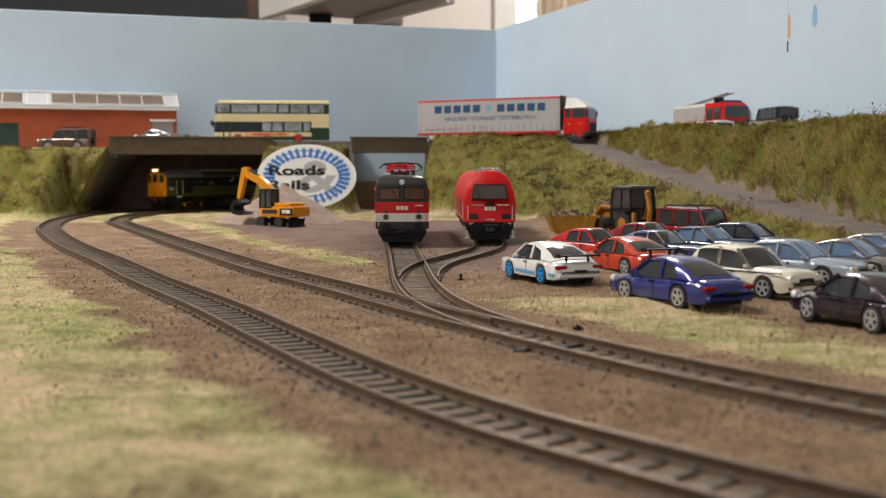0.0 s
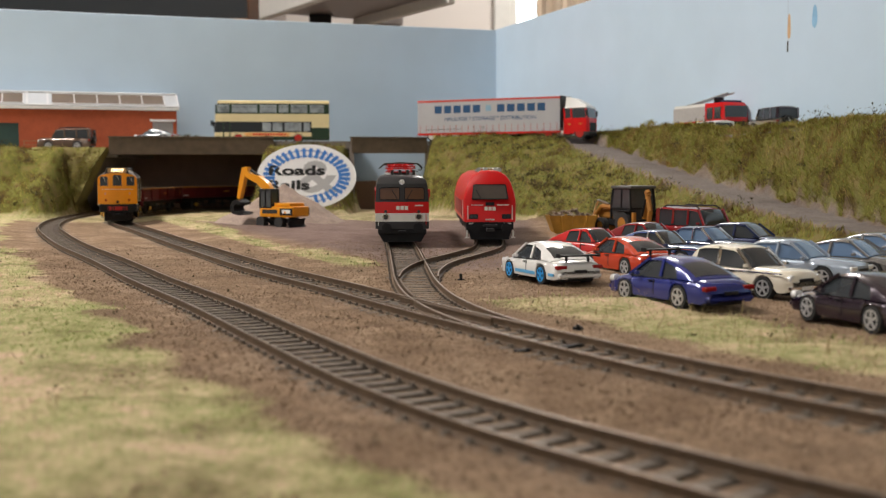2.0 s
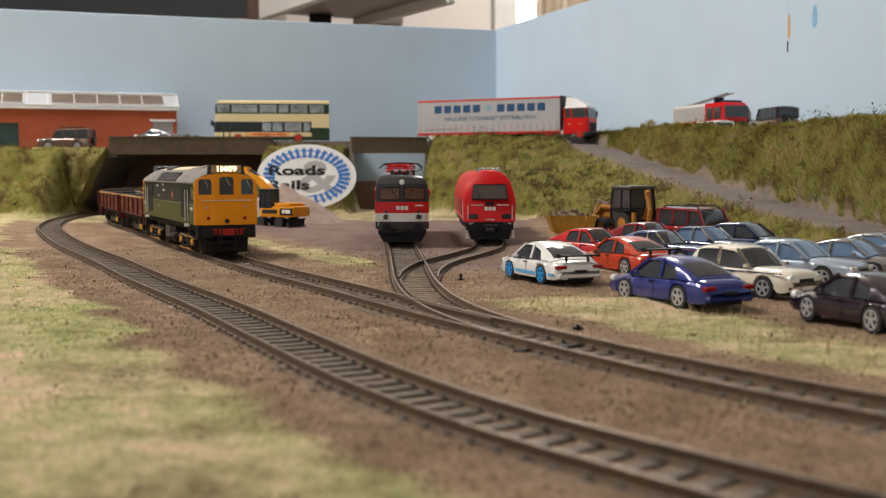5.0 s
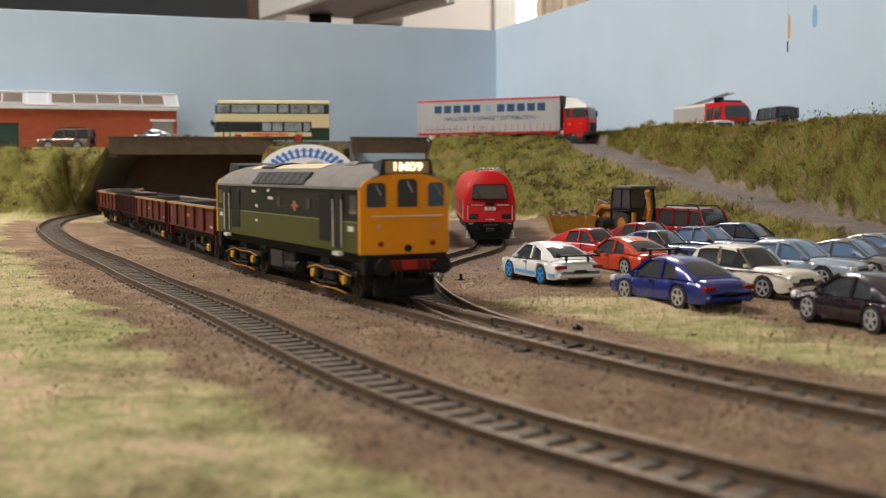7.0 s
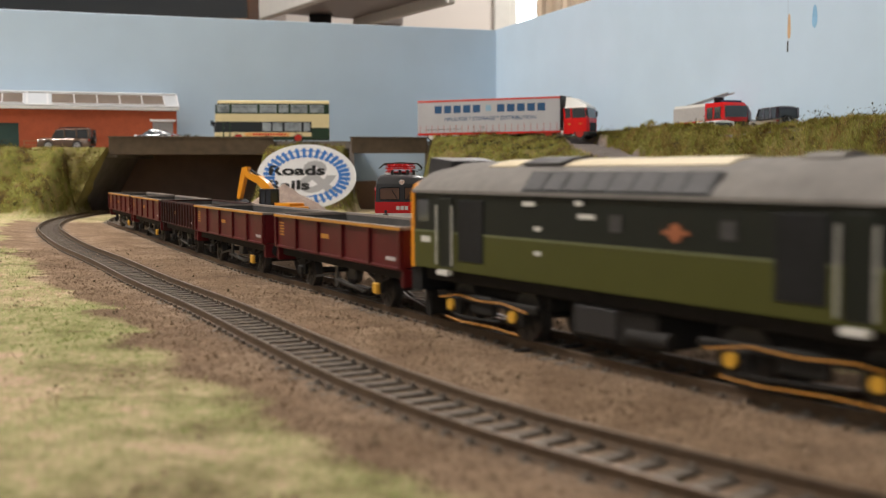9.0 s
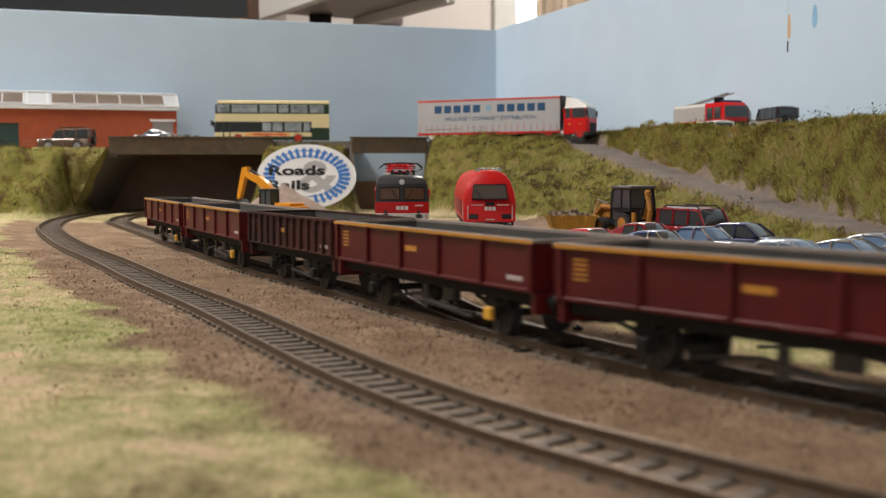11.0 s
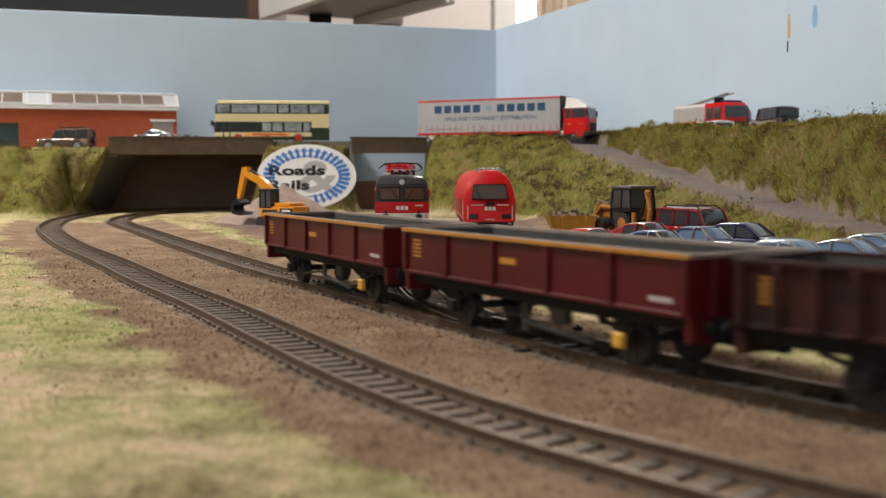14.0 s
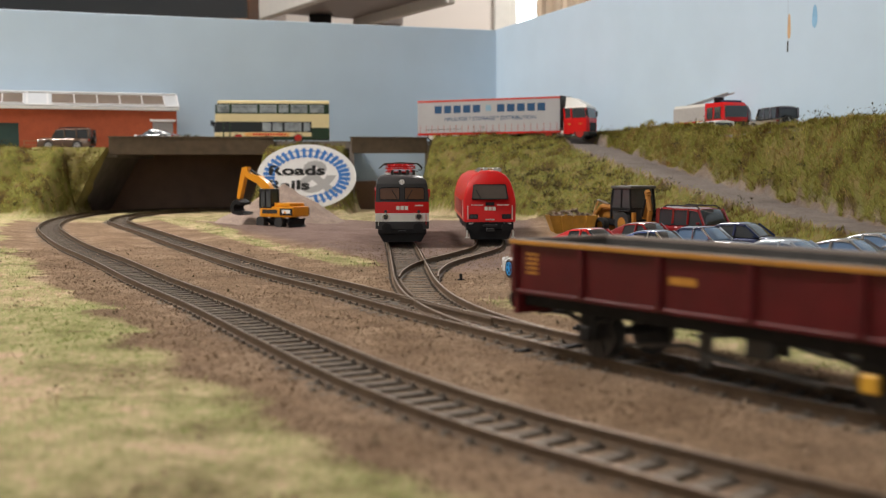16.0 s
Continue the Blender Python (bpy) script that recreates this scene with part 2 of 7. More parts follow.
def lettering(name, words, size, mat, parent, m, depth=0.05, squash=1.0, bold=0.0):
    """Writing as a thin raised mesh, centred on m; size is the letter height in millimetres."""
    cu = bpy.data.curves.new(name, "FONT")
    cu.body, cu.size, cu.extrude, cu.align_x, cu.align_y = words, size * 1.42, depth, "CENTER", "CENTER"
    cu.resolution_u = 3
    cu.offset = bold
    tmp = bpy.data.objects.new(name, cu)
    scene.collection.objects.link(tmp)
    me = bpy.data.meshes.new_from_object(tmp.evaluated_get(bpy.context.evaluated_depsgraph_get()))
    bpy.data.objects.remove(tmp)
    me.transform(Matrix.Diagonal((MM * squash, MM, MM, 1)))
    me.materials.clear()
    me.materials.append(mat)
    ob = new(name, me)
    ob.parent = parent
    ob.matrix_basis = m
    return ob


def spline(pts, n=14):
    """A smooth plan curve through pts, with its running length."""
    p = np.array(pts, float)
    d = np.r_[0, np.cumsum(np.sqrt(np.linalg.norm(np.diff(p, axis=0), axis=1)))]
    t = np.zeros_like(p)
    h = np.diff(d)[:, None]
    v = np.diff(p, axis=0) / h
    t[1:-1] = (v[:-1] * h[1:] + v[1:] * h[:-1]) / (h[1:] + h[:-1])
    t[0], t[-1] = v[0], v[-1]
    out = []
    for i in range(len(p) - 1):
        u = np.linspace(0, 1, n, endpoint=False)[:, None]
        k = h[i]
        out.append((2 * u**3 - 3 * u**2 + 1) * p[i] + (u**3 - 2 * u**2 + u) * k * t[i] + (-2 * u**3 + 3 * u**2) * p[i + 1] + (u**3 - u**2) * k * t[i + 1])
    q = np.concatenate(out + [p[-1:]])
    return np.r_[0, np.cumsum(np.linalg.norm(np.diff(q, axis=0), axis=1))], q


class Track:
    def __init__(self, pts):
        self.s, self.q = spline(pts)
        self.length = self.s[-1]

    def at(self, s):
        return Vector((np.interp(s, self.s, self.q[:, 0]), np.interp(s, self.s, self.q[:, 1]), 0))

    def way(self, s):
        return (self.at(s + 2) - self.at(s - 2)).normalized()


# ---- plan of the tracks ----
MAIN_LEAD = 200.0
MAIN = Track([(248, 960), (205, 1150), (180, 1250), (140, 1360), (85, 1440), (0, 1490), (-110, 1492), (-200, 1472), (-262, 1438), (-303, 1394), (-326, 1340), (-337, 1270), (-336, 1180), (-315, 1080), (-284, 1000), (-241, 900), (-192, 783), (-137, 655), (-87, 542), (-43, 455), (-2, 371), (32, 308), (57, 264), (89, 218), (130, 172), (185, 122), (270, 62), (400, -10), (580, -80), (830, -140)])
NEAR = Track([(-230, 1490), (-330, 1450), (-385, 1390), (-403, 1290), (-393, 1165), (-372, 1065), (-340, 960), (-290, 835), (-235, 710), (-180, 598), (-128, 487), (-81.3, 394), (-45.8, 317), (-16.8, 256), (8.2, 213), (34.4, 178), (65.5, 142), (106, 105), (160, 68), (240, 20)])
SIDING_A = Track([(-44, 960), (-31, 780), (-24, 677), (-17, 560), (-11, 470), (-4, 415), (6, 372), (18, 338), (36, 301)])
SIDING_B = Track([(36, 980), (34, 850), (31, 735), (26, 683), (13, 634), (-3, 580), (-10, 530), (-11, 475)])

GROUND_Z = -3.4
RAMP = spline([(150, 1345), (172, 1230), (188, 1120), (208, 1000), (234, 860), (266, 720), (305, 580), (350, 440)], 20)[1]
RAMP_Z = np.interp(RAMP[:, 1], [440, 560, 700, 860, 1000, 1120, 1345], [-3, 0, 8, 25, 41, 57, 83])
WALL_CORNER = np.array((79.0, 1650.0))
WALL_LEFT = np.array((-0.9406, -0.3394))   # from the corner along the rear board
WALL_RIGHT = np.array((0.3394, -0.9406))   # from the corner along the side board
WALL_TOP = 252.0
DECK_Z = 83.0
YARD_Z = 72.5


def signed(xy, q):
    """Distance of plan points from a curve; positive on the side of the yard (right of the picture)."""
    best, out = np.full(len(xy), 1e9), np.zeros(len(xy))
    idx = np.zeros(len(xy), int)
    for i in range(0, len(q) - 1, 2):
        d = np.hypot(xy[:, 0] - q[i, 0], xy[:, 1] - q[i, 1])
        k = d < best
        best[k], idx[k] = d[k], i
    t = q[np.minimum(idx + 1, len(q) - 1)] - q[np.maximum(idx - 1, 0)]
    side = t[:, 0] * (xy[:, 1] - q[idx, 1]) - t[:, 1] * (xy[:, 0] - q[idx, 0])
    return best * np.sign(side), idx


def smooth01(t):
    t = np.clip(t, 0, 1)
    return t * t * (3 - 2 * t)


def bumps(x, y, scale, seed=0):
    return np.array([noise.noise(Vector((a / scale + seed, b / scale, seed * 1.7))) for a, b in zip(x, y)])


def relief(x, y):
    """Ground height and colour zones (grass, road, yard) at plan points, in millimetres."""
    xy = np.stack([x, y], 1)
    n1, n2, n3 = bumps(x, y, 46, 1), bumps(x, y, 15, 2), bumps(x, y, 5.5, 3)
    dm, _ = signed(xy, MAIN.q)
    dn, _ = signed(xy, NEAR.q)
    dr, ir = signed(xy, RAMP)
    z = np.full(len(x), GROUND_Z)
    off = np.minimum(np.abs(dm), np.abs(dn))
    da, db = np.abs(signed(xy, SIDING_A.q)[0]), np.abs(signed(xy, SIDING_B.q)[0])
    free = smooth01((np.minimum(off, np.minimum(da, db)) - 15) / 22)
    shoulder = smooth01((np.minimum(off, np.minimum(da, db)) - 9.8) / 2.5)
    z = z + 0.28 + shoulder * (0.60 + 0.55 * n1) + free * (0.8 + 2.2 * n1 + 1.0 * n2) + 0.25 * n3
    z = z - 0.50 * smooth01((9.6 - np.abs(dn)) / 1.2) * smooth01((y - 150) / 40) * smooth01((620 - y) / 120)
    rough = n1 * 9 + n2 * 6.5 + n3 * 2.6
    grass = np.zeros(len(x))
    # left bank, behind the near track
    left = smooth01((-416 - x + n1 * 5) / 22) * smooth01((y - 1165 + n1 * 22) / 125)
    left = left * smooth01((1330 - y) / 12)
    zl = GROUND_Z + 76 * left + rough * (left > 0.03) * (left < 0.97)
    # pier of ground between the two bridges
    mid = smooth01((x + 230 + n1 * 6) / 22) * smooth01((-100 - x + n1 * 6) / 20) * smooth01((y - 1225 + n1 * 20) / 115) * smooth01((1408 - y) / 16)
    zm = GROUND_Z + 80 * mid + rough * 0.7 * (mid > 0.03) * (mid < 0.97)
    # large bank right of the second bridge
    crest = 1374 - 0.42 * (x + 20)
    span = np.clip(105 + (x + 20) * 1.25, 100, 235)
    big = smooth01((x + 34 + n1 * 6) / 22) * np.clip(1 - (crest - y + n1 * 20) / span, 0, 1) ** 0.8 * smooth01((crest + 75 - y) / 14)
    zb = GROUND_Z + 92 * big + rough * (big > 0.03) * (big < 0.97)
    # ramp road, with the bank above it and the slope below it
    rz = RAMP_Z[ir]
    up = smooth01((dr - 19 + n1 * 4) / 19)
    crown = np.interp(y, [820, 980, 1040, 1100], [82, 79, 87, 89])
    above = rz + (crown - rz) * up + rough * (up > 0.04) * (up < 0.98) + 3 * n2 * (up > 0.5)
    down = np.clip((-dr - 20 + n1 * 4) / np.maximum(rz * 1.5 + 8, 10), 0, 1)
    below = rz + (GROUND_Z - rz) * down ** 0.85 + rough * 0.7 * (down > 0.05) * (down < 0.95)
    on = np.abs(dr) <= 21
    zr = np.where(on, rz + 0.4 * n2, np.where(dr > 0, above, below))
    valid = (y < 1352) & (y > 420)
    zr = np.where(valid, zr, GROUND_Z)
    z = np.maximum.reduce([z, zl, zm, zb, zr])
    z = np.where(valid & on, rz + 0.4 * n2, z)
    # colour zones
    slope = (zl > 3) | (zm > 3) | (zb > 3) | ((zr > 2) & ~on)
    patch = bumps(x, y, 75, 8)
    grass = np.maximum(grass, np.clip(0.92 + 0.55 * patch + 0.3 * n1, 0.35, 1.0) * smooth01((-dn - 24 - 16 * n1 - 8 * n2) / 22))
    strip = smooth01((dm - 34 + 8 * n1) / 14) * smooth01((78 - dm + 10 * n1) / 16) * smooth01((y - 540) / 60) * smooth01((1180 - y) / 60)
    grass = np.maximum(grass, 0.72 * strip)
    verge = np.clip(1.0 + 0.7 * patch, 0.5, 1.1) * smooth01((dm - 22 + 10 * n1) / 20) * smooth01((104 - dm + 16 * n1) / 30) * smooth01((445 - y) / 40)
    grass = np.maximum(grass, 0.80 * verge)
    grass = np.where(slope, 0.85 + 0.2 * n1, grass)
    grass = np.where(valid & (np.abs(dr) < 46), np.maximum(grass, 0.85 + 0.2 * n1), grass)
    grass = np.where(y > 1090, np.maximum(grass, 0.62), grass)
    road = smooth01((23 - np.abs(dr) + 3 * n2) / 5) * valid
    yard = smooth01((dm - 62 + 12 * n1) / 26) * smooth01((x + 260) / 60) * smooth01((70 + 0.08 * (y - 700) - x) / 30) * smooth01((y - 505 + 20 * n1) / 70)
    yard = yard * (1 - np.clip(grass * 1.4, 0, 1))
    yard = np.where(slope, 0, yard)
    dirt = smooth01((20 - off) / 9) * 0.35
    return z, np.clip(np.stack([grass * (1 - road), road + dirt * (grass < 0.3) * 0.6, yard, np.where(slope | (valid & (np.abs(dr) < 46)), 0.0, 1.0)], 1), 0, 1)


def ground():
    xs = np.r_[np.arange(-760, -460, 12), np.arange(-460, 340, 4.4), np.arange(340, 920, 16)]
    ys = np.r_[np.arange(-300, 60, 16), np.arange(60, 420, 3.6), np.arange(420, 900, 5.0), np.arange(900, 1460, 6.0), np.arange(1460, 1760, 20)]
    gx, gy = np.meshgrid(xs, ys)
    x, y = gx.ravel(), gy.ravel()
    z, zone = relief(x, y)
    # the ground ends under the boards
    n = len(xs)
    quads = (np.arange(len(ys) - 1)[:, None] * n + np.arange(n - 1)[None, :]).ravel()
    faces = np.stack([quads, quads + 1, quads + n + 1, quads + n], 1)
    rel = np.stack([x, y], 1) - WALL_CORNER
    u, v = rel @ WALL_LEFT, rel @ WALL_RIGHT
    out = (v < -5) | ((u < -5) & (v < 1745))
    edge_u, edge_v = np.where((u < -5) & (v < 1745), -5, u), np.maximum(v, -5)
    x, y = (WALL_CORNER + edge_u[:, None] * WALL_LEFT + edge_v[:, None] * WALL_RIGHT).T
    z = np.where(out, np.minimum(z, 60.0), z)
    faces = faces[~out[faces].all(axis=1)]
    me = bpy.data.meshes.new("ground")
    me.from_pydata((np.stack([x, y, z], 1) * MM).tolist(), [], faces.tolist())
    me.shade_smooth()
    layer = me.color_attributes.new("zone", "FLOAT_COLOR", "POINT")
    layer.data.foreach_set("color", zone.astype(np.float32).ravel())
    me.materials.append(M_GROUND)
    return tagged(new("ground", me), "scenic baseboard of brown grit with yellow-green scatter", "ground", kind="structure")


ground()


def rail_mesh(track, lateral, s0, s1, drop=0.0, step=6.0):
    sec = [(-1.0, -3.0), (1.0, -3.0), (1.0, -2.5), (0.35, -2.3), (0.35, -1.0), (0.6, -0.8), (0.6, -0.12), (0.45, 0.0), (-0.45, 0.0), (-0.6, -0.12), (-0.6, -0.8), (-0.35, -1.0), (-0.35, -2.3), (-1.0, -2.5)]
    rings = []
    for s in np.linspace(s0, s1, max(3, int((s1 - s0) / step))):
        p, w = track.at(s), track.way(s)
        side = Vector((w.y, -w.x, 0))
        rings.append([p + side * (lateral + a * 0.75) + Vector((0, 0, b - drop)) for a, b in sec])
    return loft(B(), rings)


def rail(name, track, lateral, s0, s1, parent, drop=0.0):
    ob = part(name, rail_mesh(track, lateral, s0, s1, drop), M_RUST, parent)
    ob.data.materials.append(M_STEEL)
    for f in ob.data.polygons:
        if f.normal.z > 0.95 and f.center.z > -0.0005 - drop * MM:
            f.material_index = 1
    return ob


def sleeper_mesh(length):
    bm = B()
    box(bm, -1.6, 1.6, -length / 2, length / 2, -4.6, -2.75)
    for k in (-1, 1):
        for o in (-1.55, 1.55):
            box(bm, -0.8, 0.8, k * 8.7 + o - 0.5, k * 8.7 + o + 0.5, -2.75, -1.9)
    bmesh.ops.scale(bm, vec=(MM, MM, MM), verts=bm.verts)
    bmesh.ops.recalc_face_normals(bm, faces=bm.faces)
    me = bpy.data.meshes.new("sleeper")
    bm.to_mesh(me)
    bm.free()
    me.materials.append(M_SLEEPER)
    return me


SLEEPER = sleeper_mesh(30.0)


def lay(track, label, s0, s1, sleep0, sleep1, drop=0.0, pitch=7.35):
    t = thing("railway_track", label, "railway track", kind="structure")
    for k in (-1, 1):
        rail("rail", track, 8.7 * k, s0, s1, t, drop)
    rnd = random.Random(int(s1))
    for s in np.arange(sleep0, sleep1, pitch):
        p, w = track.at(s), track.way(s)
        o = new("sleeper", SLEEPER)
        o.parent = t
        o.matrix_basis = at(p.x, p.y, rnd.uniform(-0.12, 0.08) - drop, math.degrees(math.atan2(w.y, w.x)) + rnd.uniform(-1.2, 1.2))
    return t


lay(MAIN, "weathered model railway track with rusty brown rails on grit", 560, MAIN.length - 5, 880, 2480)
lay(NEAR, "weathered model railway track with dark sleepers in brown grit", 5, NEAR.length - 5, 170, 1830)
lay(SIDING_A, "siding track leading from the junction to the yard", 5, SIDING_A.length - 30, 150, SIDING_A.length - 90, 0.10)
lay(SIDING_B, "curved siding track branching to the yard", 5, SIDING_B.length - 20, 150, SIDING_B.length - 70, 0.18)


def junction_details():
    t = thing("track_points", "set of railway points with check rails and tie bars", "railway points", kind="structure")
    for track, s0, s1, lat in ((MAIN, 1985, 2060, 6.4), (MAIN, 2000, 2070, -6.4), (SIDING_A, SIDING_A.length - 190, SIDING_A.length - 120, 6.6)):
        part("check_rail", rail_mesh(track, lat, s0, s1, 0.05), M_RUST, t)
    for s in (2116,):
        p, w = MAIN.at(s), MAIN.way(s)
        bm = box(B(), -1.2, 1.2, -14, 12, -2.7, -2.2, 0.1)
        part("tie_bar", bm, M_BLACK, t, m=at(p.x, p.y, 0, math.degrees(math.atan2(w.y, w.x))))
    part("point_lever", box(box(B(), -1.4, 1.4, -0.8, 0.8, -3.5, -2), -0.5, 0.5, -0.5, 0.5, -2.2, -1.4), M_BLACK, t, m=at(42, 345, 0, 20))
    part("point_lever", box(box(B(), -1.4, 1.4, -0.8, 0.8, -3.5, -2), -0.5, 0.5, -0.5, 0.5, -2.2, 0.4), M_BLACK, t, m=at(8, 500, 0, 20))


junction_details()


# ---- backscene boards, road deck and bridges ----
def boards():
    def slab(name, p, d, length, top, label):
        ang = math.degrees(math.atan2(d[1], d[0]))
        bm = box(B(), 0, length, -9, 0, -30, top, 0.6)
        return part(name, bm, M_SKY, label=label, m=at(p[0], p[1], 0, ang), category="backscene board", kind="structure")

    slab("wall_rear", WALL_CORNER, WALL_LEFT, 1000, WALL_TOP, "pale sky-blue painted backscene board")
    # the side board stands outside the corner, its face to the layout
    ang = math.degrees(math.atan2(WALL_RIGHT[1], WALL_RIGHT[0]))
    side = part("wall_side", box(B(), -9, 1750, 0, 9, -30, WALL_TOP + 1, 0.6), M_SKY, label="pale sky-blue painted backscene board with chipped paint", m=at(WALL_CORNER[0], WALL_CORNER[1], 0, ang), category="backscene board", kind="structure")
    d = WALL_RIGHT
    for name, a, z0, z1, w, mat in (("paint_chip", 682, 163, 186, 4.4, material("bare_board", (0.55, 0.36, 0.20), 0.9)), ("filler_patch", 717, 169, 189, 7.0, material("fresh_blue_patch", (0.22, 0.42, 0.62), 0.8))):
        bm = B()
        n = 14
        ring = [(w / 2 * math.cos(2 * math.pi * i / n) * (1 + 0.15 * math.sin(5 * i)), (z1 - z0) / 2 * math.copysign(abs(math.sin(2 * math.pi * i / n)) ** 0.8, math.sin(2 * math.pi * i / n))) for i in range(n)]
        prism(bm, ring, "y", -0.15, 0.05)
        part(name, bm, mat, side, m=at(a, 0, (z0 + z1) / 2))
    crack = B()
    box(crack, -0.2, 0.2, -0.1, 0.03, 0, 86)
    part("board_joint", crack, material("joint_shadow_line", (0.38, 0.45, 0.53), 0.9), side, m=at(680, 0, 165))
    box_bm = B()
    box(box_bm, -0.9, 0.9, -0.14, 0.04, -5, 5)
    part("paint_chip", box_bm, M_INK, side, m=at(680.5, 0, 157))


boards()


def road_deck():
    """The road along the rear board, carried over the tracks."""
    bm = B()
    c = WALL_CORNER
    l, r = WALL_LEFT, WALL_RIGHT
    back = c + l * 960
    gap_l, gap_r = c + l * 212, c + l * 104
    for ring in ([c, c + r * 300, (112, 1352), (60, 1356), (-18, 1384), gap_r], [(-18.5, 1384), (-112, 1362), (-116, 1384), (-18.5, 1406)], [gap_l, (-112.5, 1362), (-206, 1342), (-379, 1298), (-379, 1484)]):
        prism(bm, [(float(p[0]), float(p[1])) for p in ring], "z", DECK_Z - 9, DECK_Z)
    # the ground falls away left of the bridge
    prism(bm, [(float(p[0]), float(p[1])) for p in ((-379.5, 1484), (-379.5, 1303), (-450, 1300), (-640, 1262), back)], "z", YARD_Z - 9, YARD_Z)
    part("road", bm, M_ROAD, label="grey model road along the backscene", category="road", kind="structure")
    bm = B()
    ring = [c + r * 290, (125, 1345), (186, 1300), (212, 1180), (234, 1060), (262, 900), (300, 780), c + r * 1000]
    prism(bm, [(float(p[0]), float(p[1])) for p in ring], "z", DECK_Z - 14, DECK_Z - 6)
    part("road", bm, M_ROAD, label="level ground along the side board above the bank", category="road", kind="structure")


road_deck()


M_MOSS = material("mossy_brown_green", (0.25, 0.225, 0.075), 0.95, var=0.3, scale=70, bump=0.9, bump_scale=500, second=(0.115, 0.075, 0.028))


def bridges():
    t = thing("road_bridge", "low road bridge with a dark timber parapet beam over the tracks", "bridge", kind="structure")
    for (x0, y0), (x1, y1), lo, hi in (((-384, 1286), (-202, 1336), 66.5, 86.5), ((-110, 1352), (-19, 1376), 68.5, 87.0)):
        d = Vector((x1 - x0, y1 - y0, 0))
        ang = math.degrees(math.atan2(d.y, d.x))
        part("parapet_beam", box(B(), 0, d.length, 0, 9, lo, hi, 0.7, 2), M_CONCRETE, t, m=at(x0, y0, 0, ang))
        part("coping", box(B(), -1, d.length + 1, -0.8, 9.8, hi + 0.05, hi + 1.2, 0.3), M_CONCRETE, t, m=at(x0, y0, 0, ang))
    # splayed abutments of the wide span and the dark lining behind the tracks
    def wall(name, p, q, top_shift, z1, th, mat):
        p, q = Vector((*p, 0)), Vector((*q, 0))
        n = (q - p).normalized().cross(Vector((0, 0, 1))) * th
        sh = Vector((*top_shift, 0))
        z0, zt = Vector((0, 0, -5)), Vector((0, 0, z1))
        part(name, loft(B(), [[p + z0, p + n + z0, p + n + zt + sh, p + zt + sh], [q + z0, q + n + z0, q + n + zt + sh, q + zt + sh]]), mat, t)
    part("abutment", prism(B(), [(-490, -5), (-434, -5), (-388, 74), (-490, 74)], "y", 1303, 1450), M_ABUT, t)
    bm = B()
    rows = []
    for j in range(23):
        z = -6 + 81 * j / 22
        edge = -424 + 42 * max(0, z) / 84
        row = []
        for i in range(25):
            x = -470 + (edge + 470) * i / 24
            q = Vector((x / 17, z / 17, 3.3))
            row.append((x + 2.5 * noise.noise(q * 1.7), 1258 + 26 * max(0, z) / 84 + 9 * noise.noise(q) + 4 * noise.noise(q * 2.6), z))
        rows.append(row + [(row[-1][0], 1302.5, z), (-470, 1302.5, z)])
    loft(bm, rows)
    part("bank_face", bm, M_MOSS, t, "mossy bank face against the bridge", smooth=60)
    rng = np.random.default_rng(21)
    n = 9000
    z = rng.uniform(-2, 74, n)
    x = -470 + (-424 + 42 * np.maximum(0, z) / 84 + 470) * rng.uniform(0, 1, n)
    y = np.array([1258 + 26 * max(0, c) / 84 + 9 * noise.noise(Vector((a / 17, c / 17, 3.3))) + 4 * noise.noise(Vector((a / 17, c / 17, 3.3)) * 2.6) for a, c in zip(x, z)])
    p = np.stack([x, y + 0.3, z], 1)
    sd = rng.normal(0, 0.3, (n, 3))
    tip = p + np.stack([rng.normal(0, 1.2, n), -rng.uniform(0.8, 2.6, n), rng.normal(0.3, 1.4, n)], 1)
    v = np.stack([p - sd, p + sd, tip], 1).reshape(-1, 3)
    me = bpy.data.meshes.new("bank_fibres")
    me.from_pydata((v * MM).tolist(), [], np.arange(3 * n).reshape(-1, 3).tolist())
    me.materials.append(M_BANK)
    tuft = tagged(new("bank_fibres", me), "static grass on the bank face", kind="stuff")
    tuft.parent = t
    wall("abutment", (-208, 1352), (-204, 1412), (-12, 0), 74, 5, M_ABUT)
    wall("lining", (-470, 1440), (-206, 1536), (0, 0), 74, 4, M_PANEL)
    wall("abutment", (-113, 1354), (-120, 1430), (0, 0), 78, 6, M_ABUT)
    wall("abutment", (-22, 1380), (-22, 1450), (0, 0), 78, 6, M_ABUT)
    part("retaining_wall", box(B(), -118, -14, 1442, 1449, -4, 34, 0.5), M_PANEL, t)


bridges()


